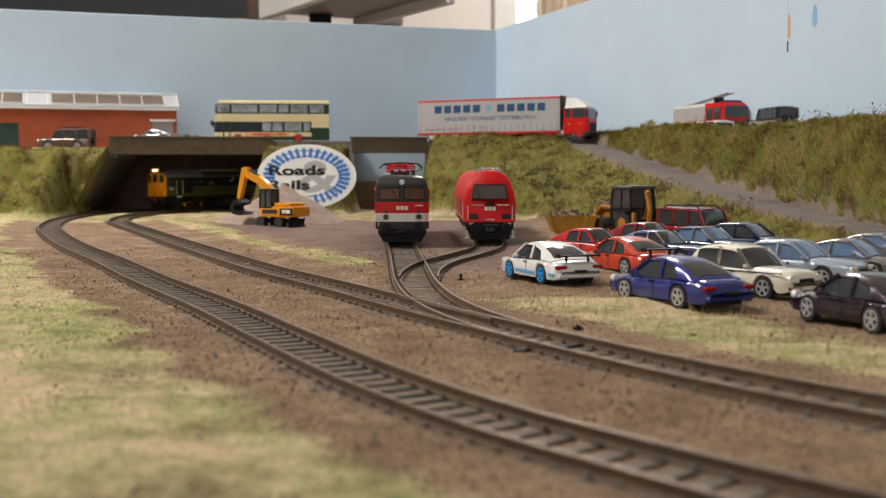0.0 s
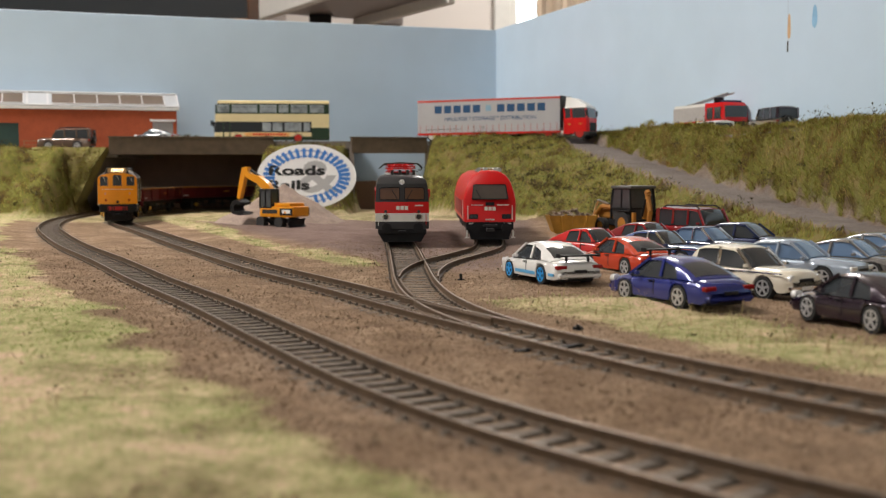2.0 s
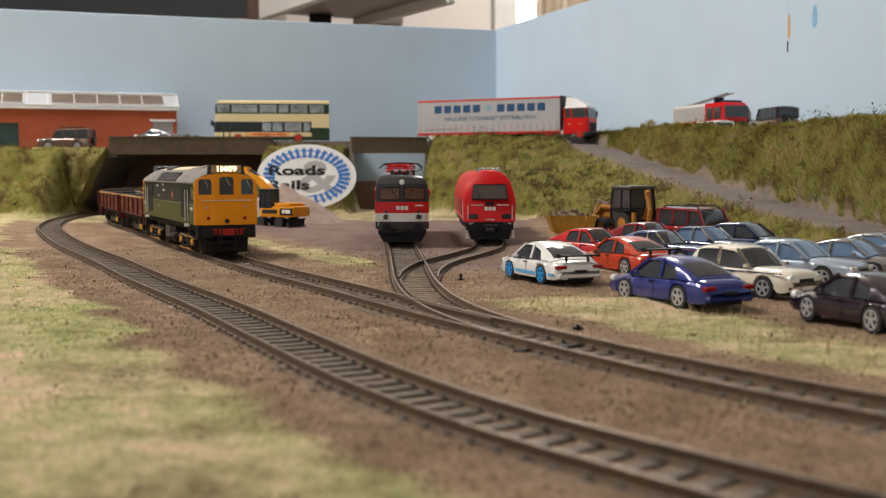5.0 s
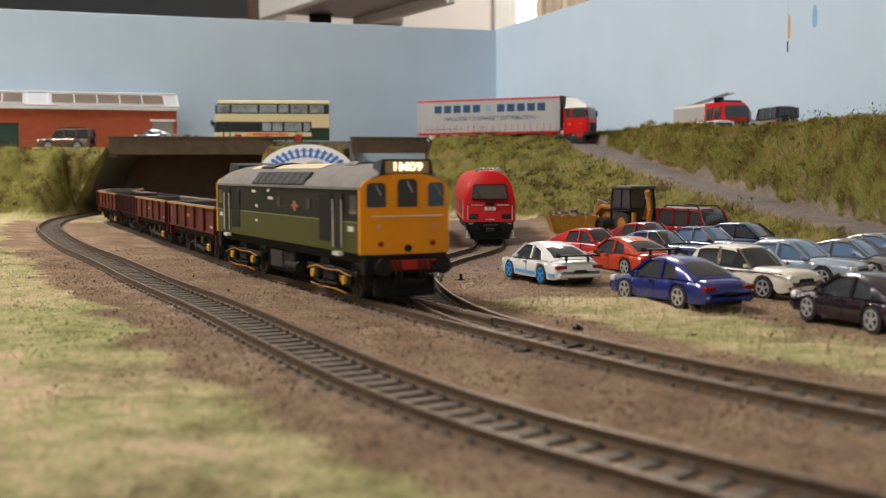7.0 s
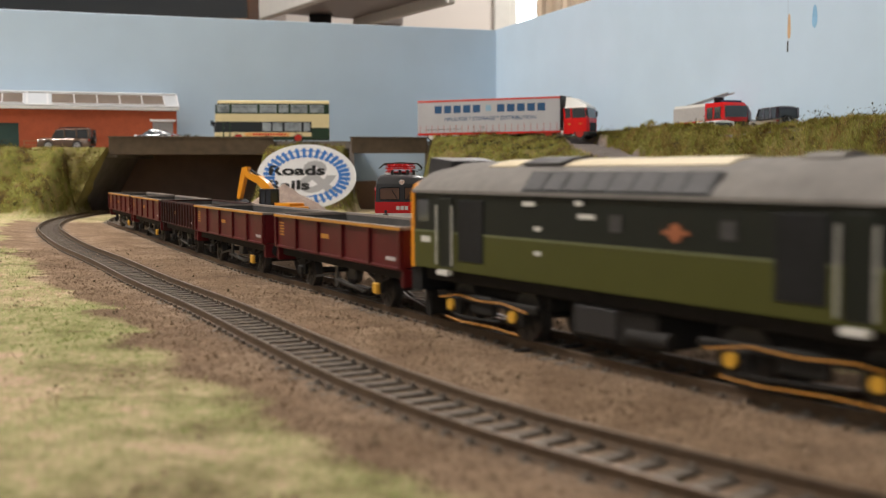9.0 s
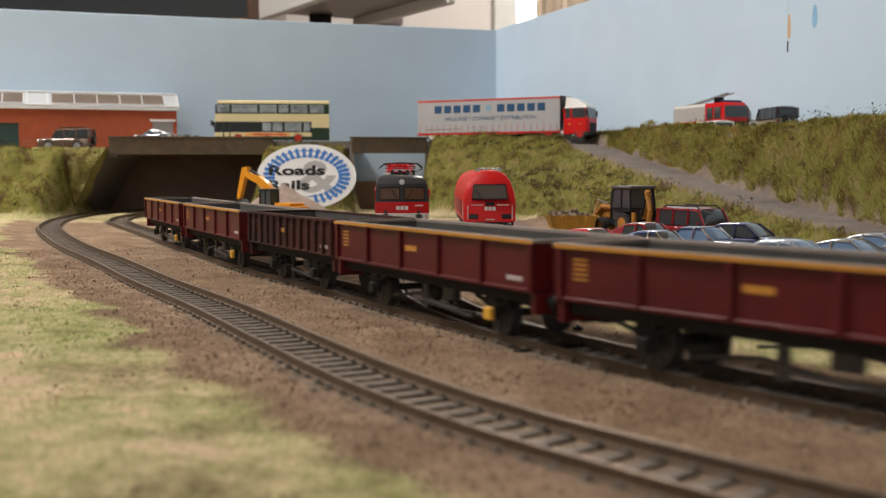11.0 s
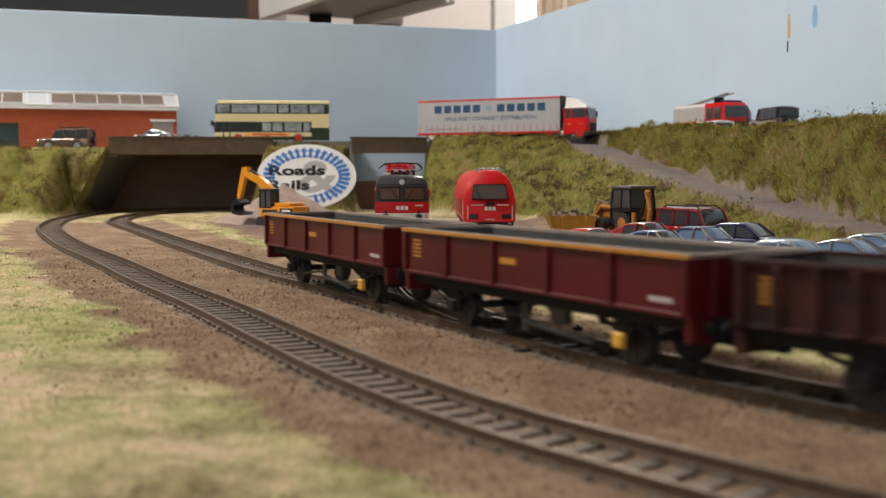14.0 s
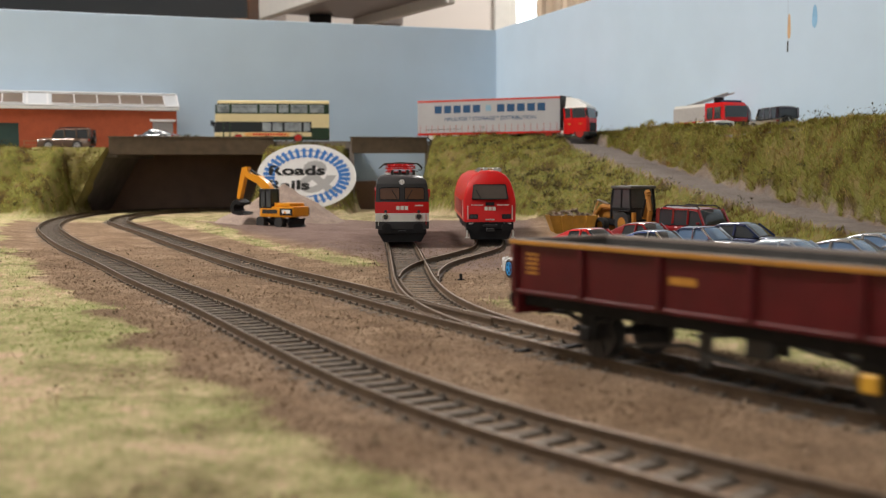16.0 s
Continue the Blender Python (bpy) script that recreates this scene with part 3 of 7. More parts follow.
# ---- the room round the layout ----
def room():
    fl = part("floor", box(B(), -2600, 2600, -2300, 3300, -1000, -960), M_CARPET, label="brown carpet floor", category="floor", kind="structure")
    part("ceiling", box(B(), -2600, 2600, -2300, 3300, 1500, 1540), M_CEIL, label="white ceiling", category="ceiling", kind="structure")
    part("wall_west", box(B(), -2700, -2600, -2300, 3300, -960, 1500), M_ROOMWALL, label="warm white painted wall", category="wall", kind="structure")
    part("wall_east", box(B(), 2600, 2700, -2300, 3300, -960, 1500), M_ROOMWALL, label="warm white painted wall", category="wall", kind="structure")
    bm = box(B(), -2600, -1110, -2400, -2300, -960, 1500)
    box(bm, 210, 2600, -2400, -2300, -960, 1500)
    box(bm, -1110, 210, -2400, -2300, -960, 60)
    box(bm, -1110, 210, -2400, -2300, 1180, 1500)
    part("wall_south", bm, M_ROOMWALL, label="warm white painted wall with an added wide window", category="wall", kind="structure")
    # window out of view, added with a glowing pane around the frontal fill
    w2 = thing("added_window", "unseen wide white window, added to light the layout from behind the camera", "window", at(-450, -2340, 620), kind="structure")
    bm = B()
    for x0, x1, z0, z1 in ((-660, -620, -560, 560), (620, 660, -560, 560), (-620, 620, 520, 560), (-620, 620, -560, -520), (-20, 20, -520, 520)):
        box(bm, x0, x1, -30, 30, z0, z1, 4)
    part("window_frame", bm, M_OFFWHITE, w2)
    part("pane", box(B(), -622, 622, -46, -42, -530, 530), material("added_window_glow", (0.80, 0.90, 1.0), 0.5, var=0.0, emit=0.5), w2)
    # far wall with a window opening
    bm = box(B(), -2600, 205, 3300, 3400, -960, 1500)
    box(bm, 640, 2600, 3300, 3400, -960, 1500)
    box(bm, 205, 640, 3300, 3400, -960, 60)
    box(bm, 205, 640, 3300, 3400, 1250, 1500)
    part("wall_north", bm, M_ROOMWALL, label="warm white painted wall with a window", category="wall", kind="structure")
    w = thing("window_1", "white window with bright daylight behind", "window", at(422, 3300, 655), kind="structure")
    bm = B()
    for x0, x1, z0, z1 in ((-250, -205, -600, 600), (205, 250, -600, 600), (-205, 205, 560, 600), (-205, 205, -600, -560)):
        box(bm, x0, x1, -28, 40, z0, z1, 4)
    part("window_frame", bm, M_OFFWHITE, w)
    part("pane", box(B(), -210, 210, 50, 54, -590, 590), M_DAY, w)
    # curtain: a pleated sheet
    bm = B()
    front, back = [], []
    for i in range(81):
        x = 268 + i * 5.2
        y = 3215 + 13 * math.sin(i * 0.9) + 4 * math.sin(i * 2.3)
        front.append((x, y))
        back.append((x, y + 4))
    loft(bm, [[(x, y, -500) for x, y in front + back[::-1]], [(x, y, 1300) for x, y in front + back[::-1]]])
    part("curtain", bm, M_CURTAIN, label="beige pleated curtain hanging at the window", category="curtain", smooth=50)
    # dark framed cabinet on the far wall
    c = thing("display_cabinet", "dark varnished wooden cabinet with a glazed front", "cabinet", at(-1000, 2420, 0))
    bm = B()
    box(bm, -900, 618, -30, 20, 318, 352, 4, 2)
    box(bm, 586, 618, -30, 20, 352, 1200, 4, 2)
    box(bm, -900, -860, -30, 20, 352, 1200, 4, 2)
    box(bm, -900, 618, -30, 20, 1200, 1260, 4, 2)
    part("frame", bm, M_WOOD, c)
    part("pane", box(B(), -862, 588, -4, 0, 350, 1202), M_GLASS, c)
    part("carcass", box(B(), -895, 612, 20, 380, -960, 1255, 3), M_WOOD, c)
    # raised strip whose colour paints the gold-ish highlight along the frame
    part("highlight_strip", box(B(), -860, 588, -18, -4, 352, 372, 3, 2), material("goldish_highlight", (0.30, 0.15, 0.05), 0.35, 0.3, var=0.3, scale=20), c)
    # pale wall cupboard with a grey underside, seen from below
    k = thing("wall_cupboard", "white and grey wall cupboard with a small lamp beneath", "cupboard", at(-373, 2400, 383, -60))
    part("body", box(B(), 2, 420, 2, 200, 0, 700, 2), M_CABINET, k)
    part("door", box(B(), -2, 420, -18, 0, -16, 700, 3), M_OFFWHITE, k)
    part("side_panel", box(B(), 0, 420, 201, 217, -20, 700, 2), M_OFFWHITE, k)
    part("lamp", cyl(B(), (30, 110, -26), (30, 110, -1), 24, seg=20), M_BLACK, k)
    part("bracket", box(B(), 40, 110, 218, 270, -22, 90, 2), M_CABINET, k)
    # pipe casing in the corner by the window
    part("trim", box(B(), 150, 200, 3270, 3299, -960, 1500, 4), M_OFFWHITE, label="white boxed trim beside the window", category="trim", kind="structure")
    # unseen fittings hung at the lamps; the wide and far ones only add brightness
    for n, x, y, sx, sy in (("unseen_ceiling_light", -1020, 900, 190, 190), ("unseen_ceiling_light", -500, -350, 570, 270), ("unseen_ceiling_light", 350, 2550, 190, 190)):
        l = thing(n, "unseen white square ceiling light fitting", "ceiling light", at(x, y, 1470))
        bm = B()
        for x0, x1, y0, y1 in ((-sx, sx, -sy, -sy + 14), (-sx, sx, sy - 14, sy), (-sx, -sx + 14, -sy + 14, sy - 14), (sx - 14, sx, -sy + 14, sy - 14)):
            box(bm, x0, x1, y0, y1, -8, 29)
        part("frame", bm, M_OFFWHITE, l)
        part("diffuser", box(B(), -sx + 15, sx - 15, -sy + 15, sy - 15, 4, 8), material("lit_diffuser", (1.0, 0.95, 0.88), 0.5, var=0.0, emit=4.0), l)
    # baseboard under the scenery
    b = thing("layout_table", "plywood baseboard table under the railway scenery", "table", at(80, 700, -960))
    part("tabletop", box(B(), -845, 845, -1005, 1065, 905, 950, 2), material("plywood", (0.42, 0.28, 0.15), 0.7, var=0.15, scale=20), b)
    for i in (-1, 1):
        for j in (-960, 1020):
            part("leg", box(B(), i * 800 - 25, i * 800 + 25, j - 25, j + 25, 0, 905, 2), M_ROOMWALL, b)


room()

# ---- wheels and the train ----
def wheel_bm(r, w, seg=20, y=0.0):
    """A flanged railway wheel pair's half, axle along y."""
    bm = cyl(B(), (0, y - w / 2, 0), (0, y + w / 2, 0), r, seg=seg)
    cyl(bm, (0, y - w / 2 - 0.4, 0), (0, y - w / 2, 0), r + 0.8, seg=seg) if y > 0 else cyl(bm, (0, y + w / 2, 0), (0, y + w / 2 + 0.4, 0), r + 0.8, seg=seg)
    return bm


def wheelset(parent, x, r, name="wheelset"):
    """Two flanged wheels on an axle; under a bogie they stay one mesh, under a wagon each wheel is a part."""
    axle = cyl(B(), (0, -8, 0), (0, 8, 0), 1.2, seg=10)
    halves = []
    for k in (-1, 1):
        bm = axle if parent.parent else B()
        cyl(bm, (0, k * 8.0, 0), (0, k * 10.4, 0), r, seg=24)
        cyl(bm, (0, k * 7.4, 0), (0, k * 8.0, 0), r + 0.7, seg=24)
        for i in range(4):
            a = i * math.pi / 4
            beam(bm, (math.cos(a) * r * 0.8, k * 10.55, math.sin(a) * r * 0.8), (-math.cos(a) * r * 0.8, k * 10.55, -math.sin(a) * r * 0.8), 0.6, 0.4, (0, 1, 0))
        if not parent.parent:
            halves.append(bm)
    ob = part(name, axle, M_WHEEL, parent, "dark steel wheels", smooth=40)
    for bm in halves:
        part("wheel", bm, M_WHEEL, ob, smooth=40)
    ob.matrix_basis = at(x, 0, r)
    return ob


M_WHEEL = material("dull_dark_steel", (0.06, 0.055, 0.05), 0.5, 0.6, var=0.25)
M_NUM = paint("number_white", (0.62, 0.60, 0.55), 0.5, 0.0)
WHEELSETS = []


def buffers(parent, x, z, mat, spread=11.2, d=1, reach=1.0):
    d = d * reach
    for k in (-1, 1):
        bm = cyl(B(), (x, k * spread, z), (x + 4.0 * d, k * spread, z), 1.5, seg=12)
        cyl(bm, (x + 4.0 * d, k * spread, z), (x + 5.6 * d, k * spread, z), 1.0, seg=10)
        cyl(bm, (x + 5.6 * d, k * spread, z), (x + 6.3 * d, k * spread, z), 3.1, seg=16)
        part("buffer", bm, mat, parent, smooth=40)


def diesel():
    """Two-tone green diesel with yellow ends."""
    t = thing("diesel_locomotive", "two-tone green diesel locomotive with a full yellow end and lit headcode", "locomotive")
    e = 94.6

    def bow(v, d):
        return v.co.x - d * 2.2 * (abs(v.co.y) / 17.4) ** 2

    def block(name, z0, z1, mat, w=17.3, w1=None):
        w1 = w if w1 is None else w1
        ys = [-1, -0.7, -0.35, 0, 0.35, 0.7, 1]
        ring = [(e - 0.6 - 2.2 * y * y, y) for y in ys] + [(-(e - 0.6) + 2.2 * y * y, y) for y in ys[::-1]]
        bm = loft(B(), [[(x, y * w, z0) for x, y in ring], [(x, y * w1, z1) for x, y in ring]])
        return part(name, bm, mat, t, smooth=40)

    block("lower_body", 17.5, 28.6, M_OLIVE)
    block("upper_body", 28.6, 40.2, M_DGREEN, 17.3, 16.9)
    part("waist_line", box(B(), -e + 3.4, e - 3.4, -17.42, 17.42, 28.3, 28.8), material("band_edge", (0.16, 0.17, 0.08), 0.5), t)
    # roof, domed towards the ends
    prof = [(17.2, 40.2), (17.25, 40.9), (15.9, 42.8), (13.2, 45.1), (9.2, 47.4), (4.6, 48.9), (0, 49.4), (-4.6, 48.9), (-9.2, 47.4), (-13.2, 45.1), (-15.9, 42.8), (-17.25, 40.9), (-17.2, 40.2)]
    rings = []
    for x, k in ((-e + 0.4, 0.80), (-e + 3, 0.90), (-e + 9, 0.98), (-e + 20, 1.0), (0, 1.0), (e - 20, 1.0), (e - 9, 0.98), (e - 3, 0.90), (e - 0.4, 0.80)):
        rings.append([(x - (0 if abs(x) < e - 2 else math.copysign(1.9 * (y / 17.3) ** 2, x)), y, 40.2 + (z - 40.2) * k) for y, z in prof])
    part("roof", loft(B(), rings), M_ROOF, t, "weathered grey roof", smooth=35)
    part("gutter", box(box(B(), -e + 3, e - 3, -17.7, -16.9, 40.0, 40.7), -e + 3, e - 3, 16.9, 17.7, 40.0, 40.7), M_ROOF, t)
    # roof fittings
    top = [(8.6, 47.9), (4.6, 49.3), (0, 49.8), (-4.6, 49.3), (-8.6, 47.9), (-8.4, 47.2), (-4.5, 48.5), (0, 49), (4.5, 48.5), (8.4, 47.2)]
    part("roof_panel", prism(B(), top, "x", -27, 31), M_CREAM, t, "cream translucent roof panel")
    part("roof_panel", prism(B(), top, "x", -62, -49), M_CREAM, t, "cream translucent roof panel")
    part("fan_hatch", prism(B(), [(y * 1.05, z + 0.7) for y, z in top], "x", -45, -28), M_GRILLE, t, "dark fan hatch")
    part("fan_hatch", prism(B(), [(y * 0.6, z + 0.6 + 0.06 * abs(y)) for y, z in top], "x", 48, 58), M_ROOF, t)
    for k in (-1, 1):
        bm = B()
        tilt = Matrix.Translation((0, k * 15.0, 43.6)) @ Matrix.Rotation(k * radians(38), 4, "X")
        part("grille_recess", box(B(), -34.5, 34.5, -0.3, 0.3, -3.3, 3.3, m=tilt), M_BLACK, t)
        for i in range(8):
            x = -33.6 + i * 8.5
            box(bm, x, x + 7.6, -0.55, 0.55, -2.9, 2.9, m=tilt)
            for j in range(5):
                box(bm, x + 0.4, x + 7.2, 0.5 * k - 0.25, 0.5 * k + 0.25, -2.6 + j * 1.15, -2.1 + j * 1.15, m=tilt)
        part("radiator_grille", bm, M_GRILLE, t, "dark radiator grille")
    for d in (1, -1):
        # yellow end in three facets
        tops = [(-17.35, 40.2), (-16, 42.6), (-13, 44.0), (-6.3, 45.6), (6.3, 45.6), (13, 44.0), (16, 42.6), (17.35, 40.2)]
        bm = B()
        for ya, yb in ((-17.35, -6.3), (-6.3, 6.3), (6.3, 17.35)):
            up = [p for p in tops if ya - 0.01 <= p[0] <= yb + 0.01]
            prism(bm, [(ya, 17.3), (yb, 17.3)] + up[::-1], "x", d * (e - 1.6), d * e)
        for v in bm.verts:
            v.co.x -= d * 1.9 * max(0.0, abs(v.co.y) - 6.3) / 11.1
        end = part("cab_front", bm, M_YELLOW, t, "warning-yellow cab front", smooth=20)
        for yc, w, zt in ((-11.6, 3.5, 42.3), (0, 3.9, 43.6), (11.6, 3.5, 42.3)):
            for nm, g, mat, pr in (("window_seal", 0.5, M_YELLOW, 0.10), ("window", 0.0, M_GLASS, 0.22)):
                ww = w + g
                ring = [(-ww, 34 - g), (ww, 34 - g), (ww, zt - 1.2 + g), (ww * 0.86, zt - 0.2 + g), (ww * 0.6, zt + 0.2 + g), (-ww * 0.6, zt + 0.2 + g), (-ww * 0.86, zt - 0.2 + g), (-ww, zt - 1.2 + g)]
                b2 = prism(B(), ring, "x", -0.3 * d, pr * d)
                x0 = e - 1.9 * max(0.0, abs(yc) - 6.3) / 11.1
                part(nm, b2, mat, end, m=at(d * x0, yc, 0, -d * math.copysign(9.6, yc) * -1 * (abs(yc) > 6) if False else (math.copysign(9.6, yc) * d if abs(yc) > 6 else 0)))
            beam_b = beam(B(), (d * (e + 0.35), yc - 0.4, zt - 0.4), (d * (e + 0.3), yc + 1.8, zt - 4.6), 0.35)
            part("wiper", beam_b, M_CHROME, end, m=at(-d * 1.9 * max(0.0, abs(yc) - 6.3) / 11.1, 0, 0))
        part("rain_strip", box(B(), d * e - 0.2, d * e + 0.35, -13.5, 13.5, 30.6, 31.0), M_NUM, end)
        for yc in (-10.6, 10.6):
            ring = [(yc + 1.1 * math.cos(i * math.pi / 6), 27 + 1.1 * math.sin(i * math.pi / 6)) for i in range(12)]
            part("marker_plate", prism(B(), [(p, z) for p, z in ring], "x", d * (e - 1.0), d * (e - 0.65)), material("pinkish_marker", (0.62, 0.28, 0.18), 0.5, var=0.05), end)
            part("tail_lamp", cyl(B(), (d * (e - 1.2), yc * 0.95, 21), (d * (e - 0.2), yc * 0.95, 21), 1.0, seg=12), M_TAIL, end)
        part("lamp_bracket", cyl(B(), (d * (e - 1), 0, 19.4), (d * (e + 0.8), 0, 19.4), 1.3, seg=12), M_BLACK, end)
        # headcode box
        bm = loft(B(), [[(d * (e - 11), -9, 45.5), (d * (e - 11), 9, 45.5), (d * (e - 11), 8.2, 49.6), (d * (e - 11), -8.2, 49.6)], [(d * (e - 0.2), -10.5, 45.2), (d * (e - 0.2), 10.5, 45.2), (d * (e - 0.2), 9.4, 50.8), (d * (e - 0.2), -9.4, 50.8)]])
        hb = part("headcode_box", bm, M_GREYD, t)
        part("blind", box(B(), d * (e - 0.3), d * (e + 0.02), -8.3, 8.3, 45.9, 50.2), material("headcode_blind", (0.30, 0.18, 0.08), 0.5, var=0.0, emit=0.12) if d > 0 else M_BLACK, hb)
        if d > 0:
            lettering("headcode", "1M09", 3.0, M_GLOW, hb, pose((e + 0.12) * MM, 0, 48.0 * MM, 90, 0, 90), 0.05, 1.25, 0.05)
        # under the cab
        part("buffer_beam", box(B(), d * (e - 5.5), d * (e - 0.8), -16.2, 16.2, 10.0, 17.4, 0.5), M_BLACK, t)
        part("buffer_plate", box(B(), d * (e - 0.9), d * (e - 0.2), -11.5, 11.5, 11.6, 15.2, 0.2), M_BUFFER_RED, t)
        buffers(t, d * (e - 0.8), 13.4, M_UNDER, 11.4, d, 1.0 if d > 0 else 0.6)
        hose = B()
        for yy, zz in ((-8, 6), (-5, 6), (4.6, 6.4), (6.6, 5.2), (-3, 5.4), (9, 6.5)):
            tube(hose, [(d * (e - 0.4), yy, 15), (d * (e + 0.6), yy, 13), (d * (e + 1.6), yy, 9.5), (d * (e + 0.6), yy * 1.1, zz)], 0.5)
        part("brake_hose", hose, M_UNDER, t)
        part("coupling", box(box(B(), d * (e - 3), d * (e + 6), -1.2, 1.2, 7.5, 8.6), d * (e + 4.6), d * (e + 6), -5, 5, 7.5, 8.6), M_BLACK, t)
        part("snowplough", box(B(), d * (e - 4), d * (e - 2), -12, 12, 2.0, 9.5, 0.6), M_UNDER, t)
    # sides
    for k in (-1, 1):
        y0 = k * 17.34
        for d in (1, -1):
            xc = d * 72.5
            part("cab_door", box(B(), xc - 3.6, xc + 3.6, y0 - 0.25, y0 + 0.12, 18.4, 38.6, 0.1), M_DGREEN, t)
            part("door_recess", box(B(), d * 59 - 6.5, d * 59 + 6.5, y0 - 0.2, y0 + 0.16, 20.6, 38.2, 0.1), M_BLACK, t)
            part("cab_window", box(B(), d * 86 - 3.4, d * 86 + 3.4, k * 17.0 - 0.2, k * 17.0 + 0.3, 30.0, 38.0, 0.15), M_GLASS, t)
            bm = B()
            for o in (-4.4, 4.2):
                beam(bm, (xc + o * d, y0 + k * 0.7, 19), (xc + o * d, y0 + k * 0.7, 36.5), 0.36)
            part("handrail", bm, M_NUM, t)
            part("number_bar", box(B(), d * 84 - 2.6, d * 84 + 2.6, y0 - 0.1, y0 + 0.1, 25.2, 27.0), M_NUM, t)
            part("step", box(B(), xc - 3, xc + 3, y0 - 1.5, y0 + 0.4, 16.0, 17.4), M_NUM, t)
        part("crest", cyl(box(B(), 20.0, 28.4, y0 - 0.08, y0 + 0.1, 32.3, 33.3), (24.2, y0 - 0.1, 32.8), (24.2, y0 + k * 0.14, 32.8), 2.2, seg=12), material("gold_red_crest", (0.32, 0.10, 0.04), 0.5), t)
        for x, w, z in ((4, 2.2, 34), (40, 2.2, 34), (-7, 3.2, 35.4), (-10, 1.5, 38.6), (-31, 2.6, 38), (-27, 1.4, 31.6), (-27, 1.4, 25.2)):
            part("louvre", box(B(), x - w, x + w, y0 - 0.1, y0 + 0.1, z - (2.0 if w == 2.2 else 0.7), z + (2.0 if w == 2.2 else 0.5)), M_GRILLE if w == 2.2 else M_NUM, t)
    # underframe
    part("underframe", box(B(), -e + 6, e - 6, -14.5, 14.5, 13.6, 17.5, 0.3), M_UNDER, t)
    part("fuel_tank", box(B(), -16, 16, -14.8, 14.8, 4.6, 13.6, 1.2, 2), M_UNDER, t)
    for k in (-1, 1):
        part("battery_box", box(B(), -14, 2, k * 14.6 - 0.8, k * 14.6 + 0.8, 6, 13.2, 0.4), M_GREYD, t)
        part("air_tank", cyl(B(), (6, k * 13.8, 7.4), (20, k * 13.8, 7.4), 2.2, seg=14), M_UNDER, t, smooth=40)
    bogies = []
    for d in (1, -1):
        bg = part("bogie", box(B(), -26, 26, -9.5, 9.5, 8.5, 13.0, 0.6), M_UNDER, t)
        for k in (-1, 1):
            bm = box(B(), -27, 27, k * 13.6 - 0.9, k * 13.6 + 0.9, 8.4, 10.6, 0.4)
            for o in (-17, 17):
                box(bm, o - 4.2, o + 4.2, k * 13.9 - 1.1, k * 13.9 + 1.1, 4.4, 9.6, 0.6)
            box(bm, -6, 6, k * 14 - 1.2, k * 14 + 1.2, 5.5, 11.0, 0.6)
            part("side_frame", bm, M_UNDER, bg)
            for o in (-17, 17):
                part("axlebox", cyl(B(), (o, k * 14.6, 7.0), (o, k * 16.0, 7.0), 1.7, seg=14), M_BRASSY, bg, "yellow axlebox cover", smooth=40)
            pipe = tube(B(), [(-24, k * 15.4, 8.6), (-12, k * 15.8, 10.4), (0, k * 15.8, 9.6), (12, k * 15.8, 10.2), (24, k * 15.4, 8.8)], 0.24)
            tube(pipe, [(-20, k * 15.6, 3.2), (-10, k * 15.8, 2.6), (8, k * 15.8, 3.0), (20, k * 15.6, 2.4)], 0.22)
            part("pipe", pipe, M_GOLD, bg, "yellow brake pipe")
            tube_b = tube(B(), [(-15, k * 15.4, 4.4), (-8, k * 15.4, 4.0), (10, k * 15.4, 4.8)], 0.4)
            part("sand_pipe", tube_b, M_UNDER, bg)
        bg.matrix_basis = at(d * 56.2, 0, 0)
        for o in (-17, 17):
            WHEELSETS.append((wheelset(bg, o, 6.9), o, 6.9))
        bogies.append((bg, d * 56.2))
    return t, bogies


HALF, HALF_WORN = 67.0, 52.5   # the weathered wagon is shorter than the others


